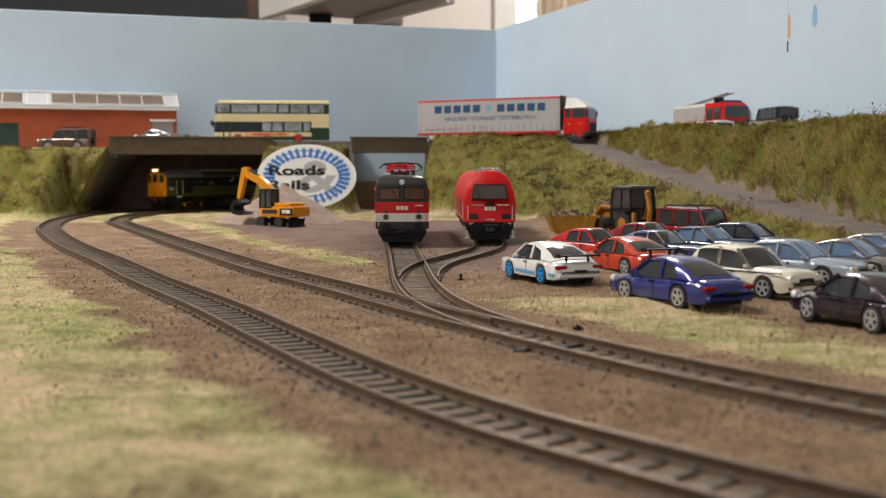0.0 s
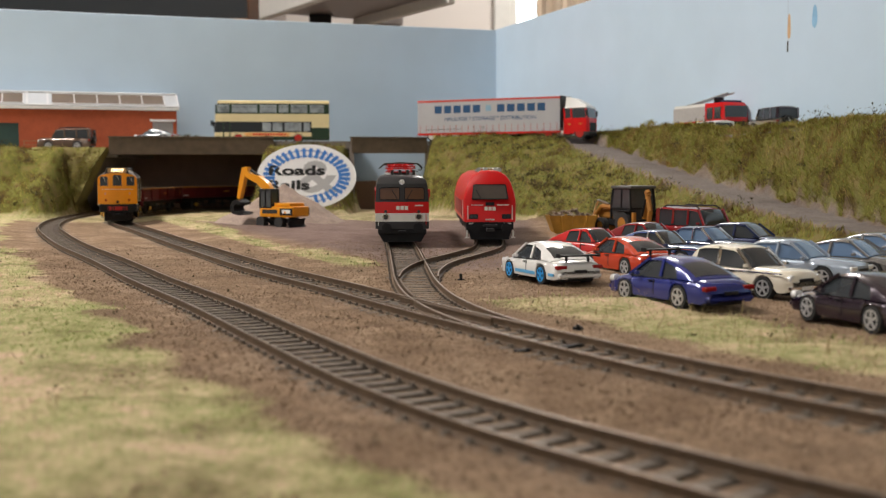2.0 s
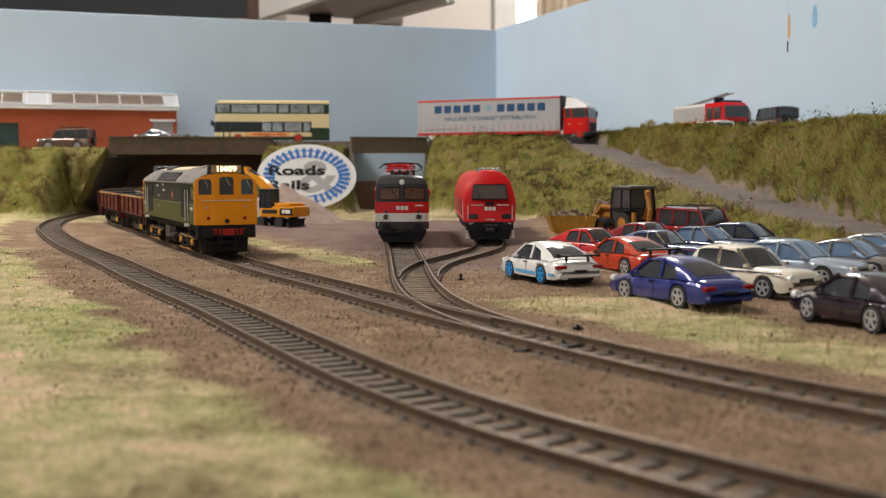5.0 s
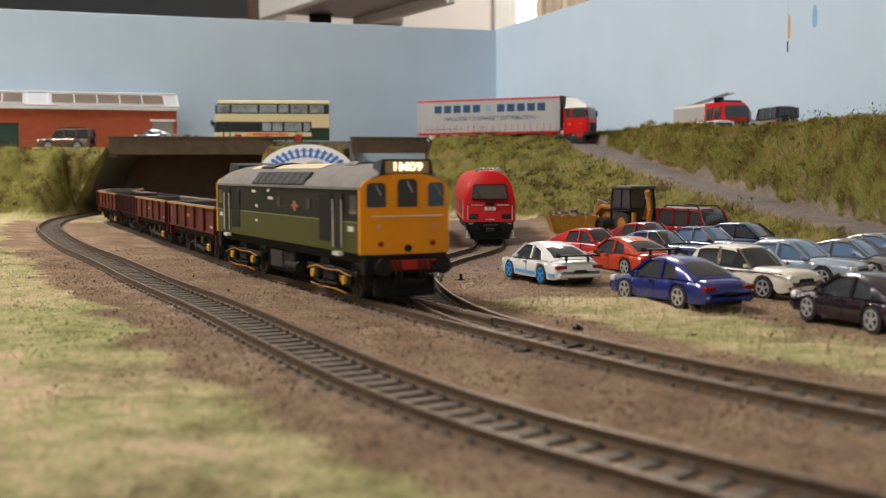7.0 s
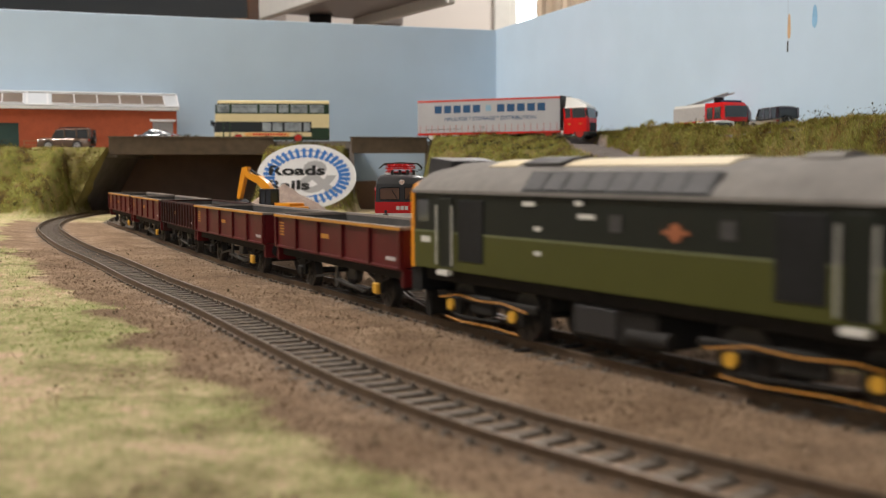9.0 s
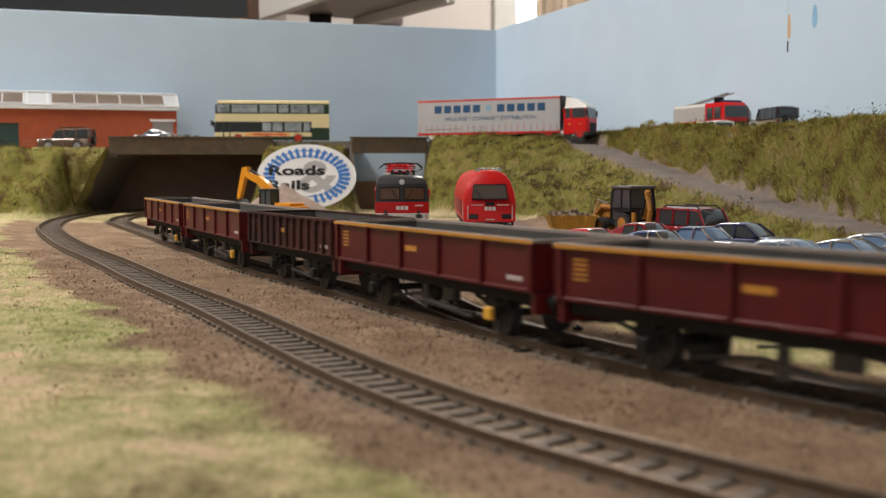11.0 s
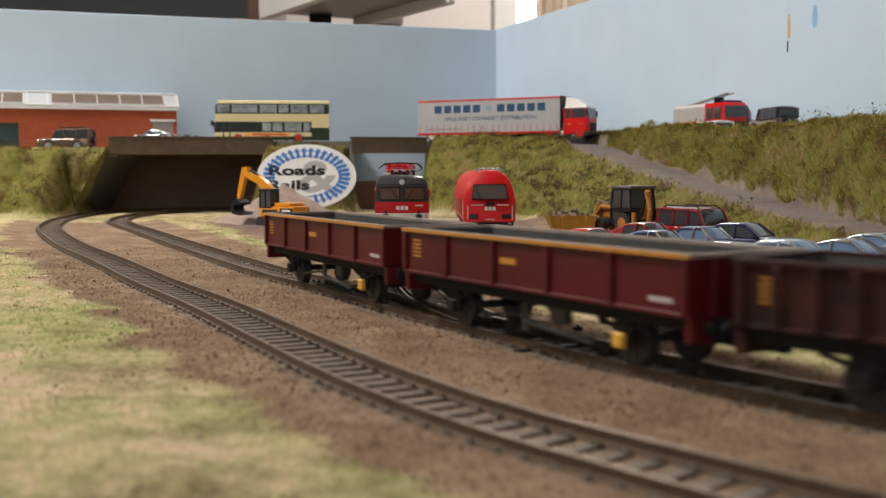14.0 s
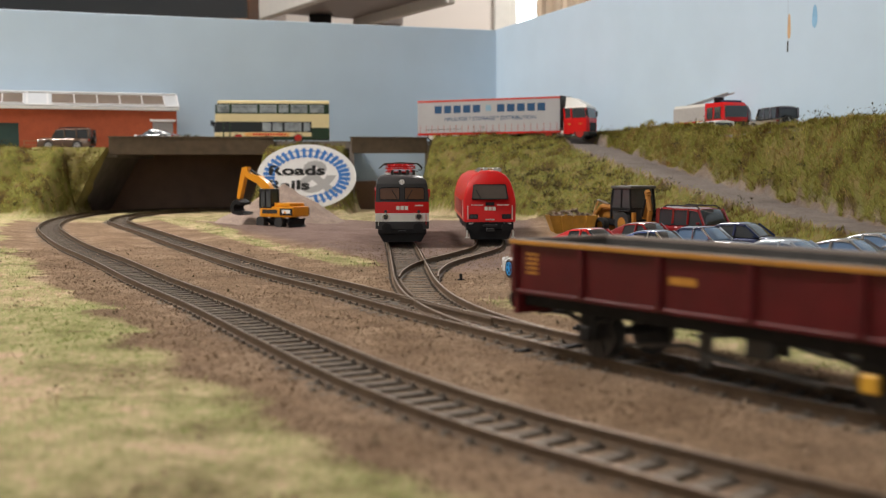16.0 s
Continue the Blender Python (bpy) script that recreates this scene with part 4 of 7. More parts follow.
def wagon(worn=False):
    """An open four-wheeled box wagon."""
    paintm = M_MAROON_D if worn else M_MAROON
    t = thing("open_wagon", "weathered brown-maroon open wagon with rusty rim" if worn else "maroon open box wagon with a yellow top edge", "wagon", group="wagons of the train")
    hl, hw, z0, z1 = HALF_WORN if worn else HALF, 16.4, 15.4, 28.6
    axle = hl - 27.0
    part("floor", box(B(), -hl + 1.2, hl - 1.2, -hw + 1.2, hw - 1.2, z0, z0 + 1.6), M_WAGIN, t, "grey wagon floor")
    inner = B()
    for x0, x1, y0, y1 in ((-hl + 1.0, -hl + 1.35, -hw + 1.35, hw - 1.35), (hl - 1.35, hl - 1.0, -hw + 1.35, hw - 1.35), (-hl + 1.35, hl - 1.35, -hw + 1.0, -hw + 1.35), (-hl + 1.35, hl - 1.35, hw - 1.35, hw - 1.0)):
        box(inner, x0, x1, y0, y1, z0 + 1.6, z1 - 0.9)
    part("lining", inner, M_WAGIN, t, "grey inside faces")
    n = 12 if worn else 5
    for k in (-1, 1):
        side = part("side_panel", box(B(), -hl, hl, k * (hw - 0.5) - 0.5, k * (hw - 0.5) + 0.5, z0, z1 - 0.8), paintm, t)
        for i in range(n + 1):
            x = -hl + 1.5 + (2 * hl - 3) * i / n
            part("rib", box(B(), x - 1.0, x + 1.0, k * (hw + 0.5) - 0.55, k * (hw + 0.5) + 0.55, z0 - 0.4, z1 - 0.9, 0.25), paintm, side)
        part("bottom_flange", box(B(), -hl, hl, k * hw - 0.6, k * hw + 1.0, z0 - 0.8, z0 + 0.2, 0.15), paintm, side)
        part("panel_mark", box(B(), -10, -2.0, k * (hw + 0.02) - 0.1, k * (hw + 0.02) + 0.1, 21.3, 23.0), M_GOLD, side, "yellow lettering bars")
        bars = B()
        for z in (24.8, 23.6, 22.4, 21.2, 20.0):
            box(bars, -hl + 6, -hl + 11, k * (hw + 0.02) - 0.1, k * (hw + 0.02) + 0.1, z, z + 0.5)
        part("data_panel", bars, M_GOLD, side)
        part("number_bar", box(B(), hl - 14, hl - 6, k * (hw + 0.02) - 0.1, k * (hw + 0.02) + 0.1, 17.4, 18.6), material("pale_number", (0.42, 0.36, 0.36), 0.6), side)
    for d in (-1, 1):
        endp = part("end_panel", box(B(), d * (hl - 0.5) - 0.5, d * (hl - 0.5) + 0.5, -hw + 1, hw - 1, z0, z1 - 0.8), paintm, t)
        for y in (-10, 0, 10):
            part("rib", box(B(), d * (hl + 0.4) - 0.5, d * (hl + 0.4) + 0.5, y - 1, y + 1, z0 - 1, z1 - 0.9, 0.2), paintm, endp)
        part("headstock", box(B(), d * (hl - 1.2) - 1.2, d * (hl - 1.2) + 1.2, -hw + 0.2, hw - 0.2, 9.0, 15.0, 0.3), paintm, t)
        buffers(t, d * hl, 12.4, M_BLACK, 11.2, d, 0.65)
        part("coupling", box(box(B(), d * (hl - 3), d * (hl + 3.4), -1.2, 1.2, 7.6, 8.6), d * (hl + 2.4), d * (hl + 3.4), -5, 5, 7.6, 8.6), M_BLACK, t)
    rim = B()
    for x0, x1, y0, y1 in ((-hl - 0.5, hl + 0.5, -hw - 0.9, -hw + 1.4), (-hl - 0.5, hl + 0.5, hw - 1.4, hw + 0.9), (-hl - 0.5, -hl + 1.4, -hw + 1.4, hw - 1.4), (hl - 1.4, hl + 0.5, -hw + 1.4, hw - 1.4)):
        box(rim, x0, x1, y0, y1, z1 - 0.8, z1 + 0.1)
    part("rim", rim, M_MAROON_D if worn else material("dusty_rim", (0.23, 0.19, 0.16), 0.7), t)
    if not worn:
        for k in (-1, 1):
            part("yellow_edge", box(B(), -hl, hl, k * (hw + 0.95) - 0.12, k * (hw + 0.95) + 0.12, z1 - 1.0, z1 - 0.02), M_GOLD, t, "orange-yellow painted edge")
    part("underframe", box(B(), -hl + 2, hl - 2, -12.5, 12.5, 12.0, 15.1, 0.2), M_UNDER, t)
    for k in (-1, 1):
        part("solebar", box(B(), -hl + 1.5, hl - 1.5, k * 13.4 - 0.7, k * 13.4 + 0.7, 11.2, 15.0, 0.2), M_UNDER, t)
        for o in (-axle, axle):
            bm = box(B(), o - 3.2, o + 3.2, k * 13.2 - 0.8, k * 13.2 + 0.8, 5.0, 11.4, 0.4)
            beam(bm, (o - 9.5, k * 13.2, 11), (o, k * 13.2, 8.6), 1.0)
            beam(bm, (o + 9.5, k * 13.2, 11), (o, k * 13.2, 8.6), 1.0)
            part("axle_guard", bm, M_UNDER, t)
            part("axlebox", box(B(), o - 2.0, o + 2.0, k * 14.4 - 0.9, k * 14.4 + 0.9, 4.6, 8.4, 0.4), M_BRASSY if o > 0 and not worn else M_UNDER, t)
        gear = tube(B(), [(-28, k * 12, 5), (-8, k * 12.6, 7.5), (10, k * 12.6, 5.0), (28, k * 12, 5)], 0.5)
        beam(gear, (-2, k * 13, 12), (-2, k * 13, 3.4), 3.0, 0.8)
        part("brake_gear", gear, M_UNDER if worn else M_WHEEL, t)
        part("brake_lever", beam(B(), (-1, k * 14.5, 6.2), (30, k * 14.6, 4.4), 0.7), M_WHEEL, t)
        part("tool_box", box(B(), 8, 15, k * 11 - 1.4, k * 11 + 1.4, 7.0, 11.8, 0.4), M_WHEEL, t)
    for o in (-axle, axle):
        WHEELSETS.append((wheelset(t, o, 6.2), o, 6.2))
    return t


LOCO, LOCO_BOGIES = diesel()
WAGONS = [wagon(i == 2) for i in range(5)]
WAGON_CENTRES = (263.5, 408.0, 535.0, 663.0, 811.0)   # behind the leading face

# the leading face's way along the main track, in millimetres, against time
SHIFT = float(MAIN.s[int(np.argmin(np.hypot(MAIN.q[:, 0] + 315, MAIN.q[:, 1] - 1080)))]) - 1055.5
RUN_T = [0.0, 0.8, 1.5, 2.2, 2.8, 3.5, 5.0, 6.5, 7.0, 7.6, 8.0, 8.5, 9.0, 10.8, 12.6, 14.0, 16.0]
RUN_S = [806, 936, 1048, 1152, 1247, 1366, 1562, 1746, 1806, 1876, 1922, 1979, 2037, 2236.1, 2424.8, 2570.8, 2784.8]
RUN_FIT = spline(list(zip(RUN_T, RUN_S)))[1]


def run(t):
    return float(np.interp(t, RUN_FIT[:, 0], RUN_FIT[:, 1])) + SHIFT


def ride(s, base):
    """Pose of a vehicle whose centre is at s, carried on two points base apart."""
    a, b = MAIN.at(s - base / 2), MAIN.at(s + base / 2)
    d, c = b - a, (a + b) / 2
    return at(c.x, c.y, 0, math.degrees(math.atan2(d.y, d.x)))


def motions():
    times = [i * 0.2 for i in range(81)]
    walk(LOCO, [(t, ride(run(t) - 94.6, 112.4)) for t in times])
    for bogie, off in LOCO_BOGIES:
        rows = []
        for t in times:
            s = run(t) - 94.6
            inner = ride(s, 112.4).inverted() @ ride(s + off, 34.0)
            rows.append((t, at(off, 0, 0, math.degrees(inner.to_euler().z))))
        walk(bogie, rows)
    for i, w in enumerate(WAGONS):
        walk(w, [(t, ride(run(t) - WAGON_CENTRES[i], 79.0 if i != 2 else 51.0)) for t in times])
    for ob, x, r in WHEELSETS:
        rows = []
        for i in range(201):
            t = i * 0.08
            rows.append((t, at(x, 0, r) @ Matrix.Rotation((run(t) - run(0)) / r, 4, "Y")))
        walk(ob, rows)


# ---- standing locomotives ----
def electric_loco():
    """Grey, red and white electric locomotive, seen end on."""
    t = thing("electric_locomotive", "grey, red and white electric locomotive with a folded red pantograph", "locomotive", at(-26, 712, 0, 273.5))
    L, w = 185.0, 17.1

    def band(name, z0, z1, mat, w0=w, w1=w, x1=0.0, x0=0.0, label=""):
        ys = (-1, -0.55, 0, 0.55, 1)
        def ring(z, ww, lean):
            return [(0 - lean - 1.4 * y * y, y * ww, z) for y in ys] + [(-L + 1.4 * y * y, y * ww, z) for y in ys[::-1]]
        return part(name, loft(B(), [ring(z0, w0, x0), ring(z1, w1, x1)]), mat, t, label, smooth=30)

    band("skirt", 9.6, 14.3, M_GREYD)
    band("white_band", 14.3, 19.7, M_OFFWHITE, label="off-white lower band")
    band("red_band", 19.7, 26.9, M_RED, label="red waist band")
    band("cab", 26.9, 38.5, M_GREYD, w, 16.2, 2.6, 0.0, "dark grey cab")
    rings = []
    for z, ww, lean in ((38.5, 16.2, 2.6), (41.0, 15.4, 4.2), (43.0, 13.2, 7.0), (44.2, 9.5, 10.0)):
        rings.append([(-lean - 1.4 * y * y, y * ww, z) for y in (-1, -0.55, 0, 0.55, 1)] + [(-L + lean, y * ww, z) for y in (1, 0.55, 0, -0.55, -1)])
    part("roof", loft(B(), rings), M_GREYD, t, "dark grey roof", smooth=35)
    for k in (-1, 1):
        ring = [(k * 1.6, 28.3), (k * 14.2, 28.3), (k * 14.2, 35.2), (k * 13.2, 36.0), (k * 1.6, 36.2)]
        bm = prism(B(), ring, "x", 0, 0.5)
        for v in bm.verts:
            v.co.x += -0.15 - (v.co.z - 26.9) / 11.6 * 2.6 - 1.4 * (v.co.y / 17) ** 2
        part("windscreen", bm, material("brown_tinted_screen", (0.11, 0.050, 0.024), 0.3, var=0.25, scale=120, spec=0.3), t, "brown-tinted windscreen")
        fr = B()
        for a, b in zip(ring, ring[1:] + ring[:1]):
            beam(fr, (0.45 - (a[1] - 26.9) / 11.6 * 2.6 - 1.4 * (a[0] / 17) ** 2, a[0], a[1]), (0.45 - (b[1] - 26.9) / 11.6 * 2.6 - 1.4 * (b[0] / 17) ** 2, b[0], b[1]), 0.6)
        part("screen_frame", fr, M_BLACK, t)
        part("wiper", beam(B(), (0.6, k * 3, 28.6), (-1.2, k * 6.5, 34.6), 0.35), M_BLACK, t)
        lamp = cyl(B(), (-1.5, k * 10.6, 17.4), (0.6, k * 10.6, 17.4), 2.4, seg=18)
        part("headlight_rim", lamp, M_CHROME, t, smooth=40)
        part("headlight", cyl(B(), (0.5, k * 10.6, 17.4), (0.9, k * 10.6, 17.4), 1.6, seg=16), M_GLASS, t)
        part("marker_lamp", cyl(B(), (-1, k * 10.6, 20.8), (0.2, k * 10.6, 20.8), 1.0, seg=12), M_GREYD, t)
        part("handrail", beam(B(), (0.6, k * 15.2, 12), (0.6, k * 15.2, 20), 0.4), M_RED if k > 0 else M_OFFWHITE, t)
        part("side_stripe", box(B(), -L + 6, -4, k * w - 0.2, k * w + 0.25, 20.0, 34.0), M_RED, t)
        part("mirror", box(B(), -6.5, -5, k * 16.6 - 0.2, k * 16.6 + 1.6, 30, 35, 0.2), M_RED, t)
    part("top_lamp", cyl(B(), (-4.6, 0, 39.6), (-2.4, 0, 39.6), 1.7, seg=16), M_CHROME, t, smooth=40)
    bars = B()
    for y in (-2.7, 0, 2.7):
        box(bars, 0.0, 0.22, y - 1.1, y + 1.1, 21.8, 24.3)
    part("logo_bar", bars, M_OFFWHITE, t)
    part("number_bar", box(B(), -0.6, -0.1, 8.2, 13.4, 24.2, 25.0), M_OFFWHITE, t)
    part("buffer_beam", box(B(), -5, -0.2, -15.5, 15.5, 6.2, 9.6, 0.4), M_BLACK, t)
    buffers(t, -0.2, 10.6, M_BLACK, 10.0)
    part("plough", prism(B(), [(-15, 6.2), (15, 6.2), (12, 1.2), (-12, 1.2)], "x", -4, -2), M_BLACK, t)
    part("coupling", box(B(), -1, 5, -2.5, 2.5, 7.2, 8.8, 0.3), M_BLACK, t)
    for x in (-40, -L + 40):
        bg = part("bogie", box(B(), x - 27, x + 27, -13.5, 13.5, 4.0, 9.5, 0.8), M_UNDER, t)
        for o in (-17, 17):
            bm = B()
            for k in (-1, 1):
                cyl(bm, (x + o, k * 7.6, 7), (x + o, k * 10.2, 7), 7.0, seg=20)
            part("wheel", bm, M_WHEEL, bg)
    # pantographs and roof gear
    for x, up in ((-26, 1), (-150, 1)):
        pan = part("pantograph", box(B(), x - 12, x + 12, -9, 9, 45.6, 46.4), M_RED, t, "folded red pantograph")
        arm = B()
        for k in (-1, 1):
            beam(arm, (x - 12, k * 7.5, 46.8), (x + 13, k * 5.5, 49.6), 0.8)
            beam(arm, (x + 12, k * 6.5, 46.8), (x - 10, k * 4, 51.0), 0.7)
        for xx, zz in ((x + 13, 49.6), (x - 10, 51.0), (x, 48.4)):
            beam(arm, (xx, -9, zz), (xx, 9, zz), 0.8)
        part("arm", arm, M_RED, pan)
        head = B()
        for xx in (x - 3, x + 3):
            tube(head, [(xx, -14, 48.6), (xx, -11, 51.4), (xx, 0, 52.0), (xx, 11, 51.4), (xx, 14, 48.6)], 0.45)
        part("contact_strip", head, M_GREYD, pan)
        ins = B()
        for k in (-1, 1):
            for o in (-11, 11):
                for j in range(3):
                    cyl(ins, (x + o, k * 8, 43.6 + j * 0.7), (x + o, k * 8, 44.1 + j * 0.7), 1.3, seg=10)
        part("insulator", ins, M_OFFWHITE, pan)
    for y in (-6, -1, 4, 8):
        part("roof_insulator", cyl(B(), (-14, y, 43), (-14, y, 47.2), 1.0, seg=10), M_GREYD, t)
    part("roof_box", box(B(), -60, -40, -6, 6, 43.5, 46, 0.5), M_GREYD, t)


electric_loco()


def red_diesel():
    t = thing("diesel_locomotive", "bright red modern diesel locomotive standing on the siding", "locomotive", at(31, 732, 0, 271.0))
    L, w = 218.0, 17.0
    rings = []
    # stations of the end: distance back, height of top, half widths
    sec = [(17.0, 13.0), (17.2, 18.0), (17.2, 27.5), (16.2, 33.0), (14.0, 39.5), (11.0, 43.8), (6.0, 46.6), (0, 47.2)]

    def ring(x, kz, ky, lean):
        pts = [(x - lean * max(0, z - 27) / 20, y * ky, 13 + (z - 13) * kz) for y, z in sec]
        return pts + [(px, -py, pz) for px, py, pz in pts[-2::-1]]

    body = loft(B(), [ring(0, 0.955, 0.965, 10), ring(-1.2, 0.985, 0.99, 9.5), ring(-4, 1.0, 1.0, 8.5), ring(-14, 1.0, 1.0, 4), ring(-30, 1.0, 1.0, 0), ring(-L, 1.0, 1.0, 0)])
    part("body", body, M_RED, t, smooth=35)

    def face_x(z):
        return -10 * max(0, z - 27) / 20 * 1.0

    bm = prism(B(), [(-11.4, 28.2), (11.4, 28.2), (10.2, 37.2), (-10.2, 37.2)], "x", -0.6, 0.35)
    for v in bm.verts:
        v.co.x += face_x(v.co.z)
    part("windscreen", bm, material("dusky_screen", (0.055, 0.042, 0.033), 0.45, var=0.2, scale=100, spec=0.2), t)
    fr = B()
    c = [(-11.6, 28.0), (11.6, 28.0), (10.4, 37.4), (-10.4, 37.4)]
    for a, b in zip(c, c[1:] + c[:1]):
        beam(fr, (face_x(a[1]) + 0.25, a[0], a[1]), (face_x(b[1]) + 0.25, b[0], b[1]), 0.7)
    part("screen_seal", fr, M_BLACK, t)
    part("wiper", beam(B(), (0.2, -6, 28.5), (-3.0, -9, 34), 0.4), M_BLACK, t)
    part("front_slot", box(B(), -0.2, 0.35, -3, 3, 23.8, 26.0, 0.2), M_BLACK, t)
    for k in (-1, 1):
        part("front_line", box(B(), -0.1, 0.3, k * 8.4 - 4.0, k * 8.4 + 4.0, 23.9, 24.4), M_OFFWHITE, t)
        part("side_line", box(B(), -0.1, 0.3, k * 14.6 - 0.3, k * 14.6 + 0.3, 14.5, 23.8), M_NUM, t)
        lamp = part("headlight", box(B(), -0.2, 0.5, k * 10.8 - 3.0, k * 10.8 + 3.0, 15.0, 18.2, 0.4), M_BLACK, t)
        for o in (-1.3, 1.3):
            part("lens", cyl(B(), (0.4, k * 10.8 + o, 16.6), (0.7, k * 10.8 + o, 16.6), 1.0, seg=12), M_GLASS, lamp)
        part("step_bar", box(B(), -0.3, 1.6, k * 11.5 - 2.4, k * 11.5 + 2.4, 11.6, 12.4), M_OFFWHITE, t)
        part("ladder", box(box(B(), -1.0, 1.0, k * 15.2 - 1.3, k * 15.2 + 1.3, 2.4, 3.2), -0.6, 0.6, k * 15.2 - 0.5, k * 15.2 + 0.5, 3.2, 7.4), M_NUM, t)
        part("side_vent", box(B(), -L + 30, -40, k * 17.2 - 0.2, k * 17.2 + 0.15, 16, 26), material("dark_red_vent", (0.22, 0.012, 0.012), 0.5), t)
        part("handrail", beam(B(), (-12, k * 17.6, 15), (-12, k * 17.6, 27), 0.5), M_OFFWHITE, t)
    bars = B()
    for y in (-2.6, 0, 2.6):
        box(bars, 0, 0.3, y - 1.05, y + 1.05, 20.6, 23.0)
    part("logo_bar", bars, M_OFFWHITE, t)
    part("number_bar", box(B(), 0, 0.3, -3, 3, 14.2, 15.0), M_NUM, t)
    part("underframe", box(B(), -L + 2, -0.5, -15.5, 15.5, 8.0, 13.0, 0.4), M_BLACK, t)
    buffers(t, -0.5, 9.6, M_BLACK, 10.2)
    part("plough", prism(B(), [(-14.5, 8), (14.5, 8), (12.5, 1.4), (-12.5, 1.4)], "x", -5, -2.5), M_BLACK, t)
    part("coupling", box(box(B(), -1, 5, -2.6, 2.6, 7.0, 9.0, 0.3), 0, 2, -4.5, 4.5, 10, 11.5), M_GREYD, t)
    for x in (-45, -L + 45):
        bg = part("bogie", box(B(), x - 28, x + 28, -13.5, 13.5, 3.5, 8.2, 0.8), M_UNDER, t)
        for o in (-17, 17):
            bm = B()
            for k in (-1, 1):
                cyl(bm, (x + o, k * 7.6, 6.8), (x + o, k * 10.2, 6.8), 6.8, seg=20)
            part("wheel", bm, M_WHEEL, bg)
    horn = B()
    for y in (-7, -2.5, 4, 7):
        cyl(horn, (-16, y, 46), (-12.5, y, 47.2), 0.9, 1.5, seg=12)
    part("horn", horn, M_CHROME, t)
    part("roof_rail", tube(B(), [(-20, -9, 46), (-20, -7, 48.2), (-20, 7, 48.2), (-20, 9, 46)], 0.5), M_CHROME, t)


red_diesel()


# ---- along the back road ----
def building():
    t = thing("industrial_building", "orange-red brick industrial building with a white glazed roof", "building", at(-338, 1424, YARD_Z, 199.8))
    L, D, h = 330, 58, 51
    # local x runs away from the camera's centre along the rear board, local y towards the viewer
    for x0, x1, z0, z1 in ((0, 4.5, 0, h), (4.5, 30, 37, h), (30, 188, 0, h), (188, 222, 34, h), (222, L, 0, h)):
        part("front_wall", box(B(), x0, x1, -2.5, 0, z0, z1), M_BRICK, t, "orange-red brick wall")
    for x0, x1, y0, y1 in ((0, 2.5, -D, -2.5), (L - 2.5, L, -D, -2.5), (2.5, L - 2.5, -D, -D + 2.5)):
        part("wall", box(B(), x0, x1, y0, y1, 0, h), M_BRICK, t)
    part("roller_door", box(B(), 4.6, 29.9, -2.2, -1.4, 0, 36.9), material("pale_grey_door", (0.42, 0.41, 0.40), 0.6, var=0.06), t)
    part("lintel", box(B(), 1.5, 33, -0.5, 1.2, 37.1, 40.3, 0.2), M_WHITE, t, "white lintel")
    part("door", box(B(), 188.1, 221.9, -2.2, -1.2, 0, 33.9), material("dark_green_door", (0.020, 0.055, 0.045), 0.5), t, "dark green door")
    part("fence_rail", box(box(box(box(B(), 158, 184, 6, 6.8, 11.5, 12.5), 158, 184, 6, 6.8, 7, 8), 159, 160.2, 6, 6.8, 0, 12.5), 181.8, 183, 6, 6.8, 0, 12.5), material("brown_rail", (0.30, 0.14, 0.06), 0.7), t)
    gut = part("gutter", box(B(), -3, L, -1.5, 2.5, h + 0.1, h + 4.2, 0.5), M_WHITE, t, "white gutter")
    pitch = [(2.2, h + 4.2), (-D / 2, h + 22.5), (-D - 1, h + 4.2), (-D - 1, h + 3), (-D / 2, h + 21.3), (2.2, h + 3)]
    part("roof", prism(B(), pitch, "x", -3, L), material("pale_roof_sheet", (0.42, 0.44, 0.46), 0.5, var=0.08, scale=60), t, "pale roof with white glazing bars")
    part("gable", prism(B(), [(0, h), (-D / 2, h + 20.8), (-D, h)], "x", 0, 2.5), M_BRICK, t)
    slope = math.degrees(math.atan2(18.3, D / 2 + 2.2))
    base = Matrix.Translation((0, 2.2, h + 4.25)) @ Matrix.Rotation(radians(180 - slope), 4, "X")
    run_len = math.hypot(18.3, D / 2 + 2.2)
    bars = B()
    xs = [-3, 10] + [13 + i * 23.6 for i in range(6)] + [158, 180] + [183 + i * 23.6 for i in range(7)]
    rail_m = material("white_glazing_bar", (0.52, 0.52, 0.52), 0.5, var=0.06)
    for x in (-2.5, 154, 178, L - 1):
        box(bars, x - 1.3, x + 1.3, 0, run_len, -1.2, 0.4, m=base)
    box(bars, -3, L, run_len - 2.4, run_len, -1.6, 0.4, m=base)
    box(bars, -3, L, 0, 2.4, -1.0, 0.4, m=base)
    part("roof_edge", bars, rail_m, t)
    for x0, x1 in ((14, 150), (182, 326)):
        n = 5 if x1 < 160 else 6
        wd = (x1 - x0) / n
        for i in range(n):
            a, b = x0 + i * wd, x0 + (i + 1) * wd
            win = part("roof_window", box(B(), a + 0.8, b - 0.8, 5.5, run_len - 5.5, -0.9, -0.15, m=base), material("dusty_brown_pane", (0.135, 0.102, 0.078), 0.45, var=0.25, scale=40, spec=0.3), t, "dusty brown roof pane")
            fr = B()
            box(fr, a - 0.5, a + 0.7, 4.5, run_len - 4.5, -1.3, 0.05, m=base)
            box(fr, a + 0.7, b - 0.5, 4.5, 5.4, -1.3, 0.05, m=base)
            box(fr, a + 0.7, b - 0.5, run_len - 5.4, run_len - 4.5, -1.3, 0.05, m=base)
            part("frame", fr, rail_m, win)


building()


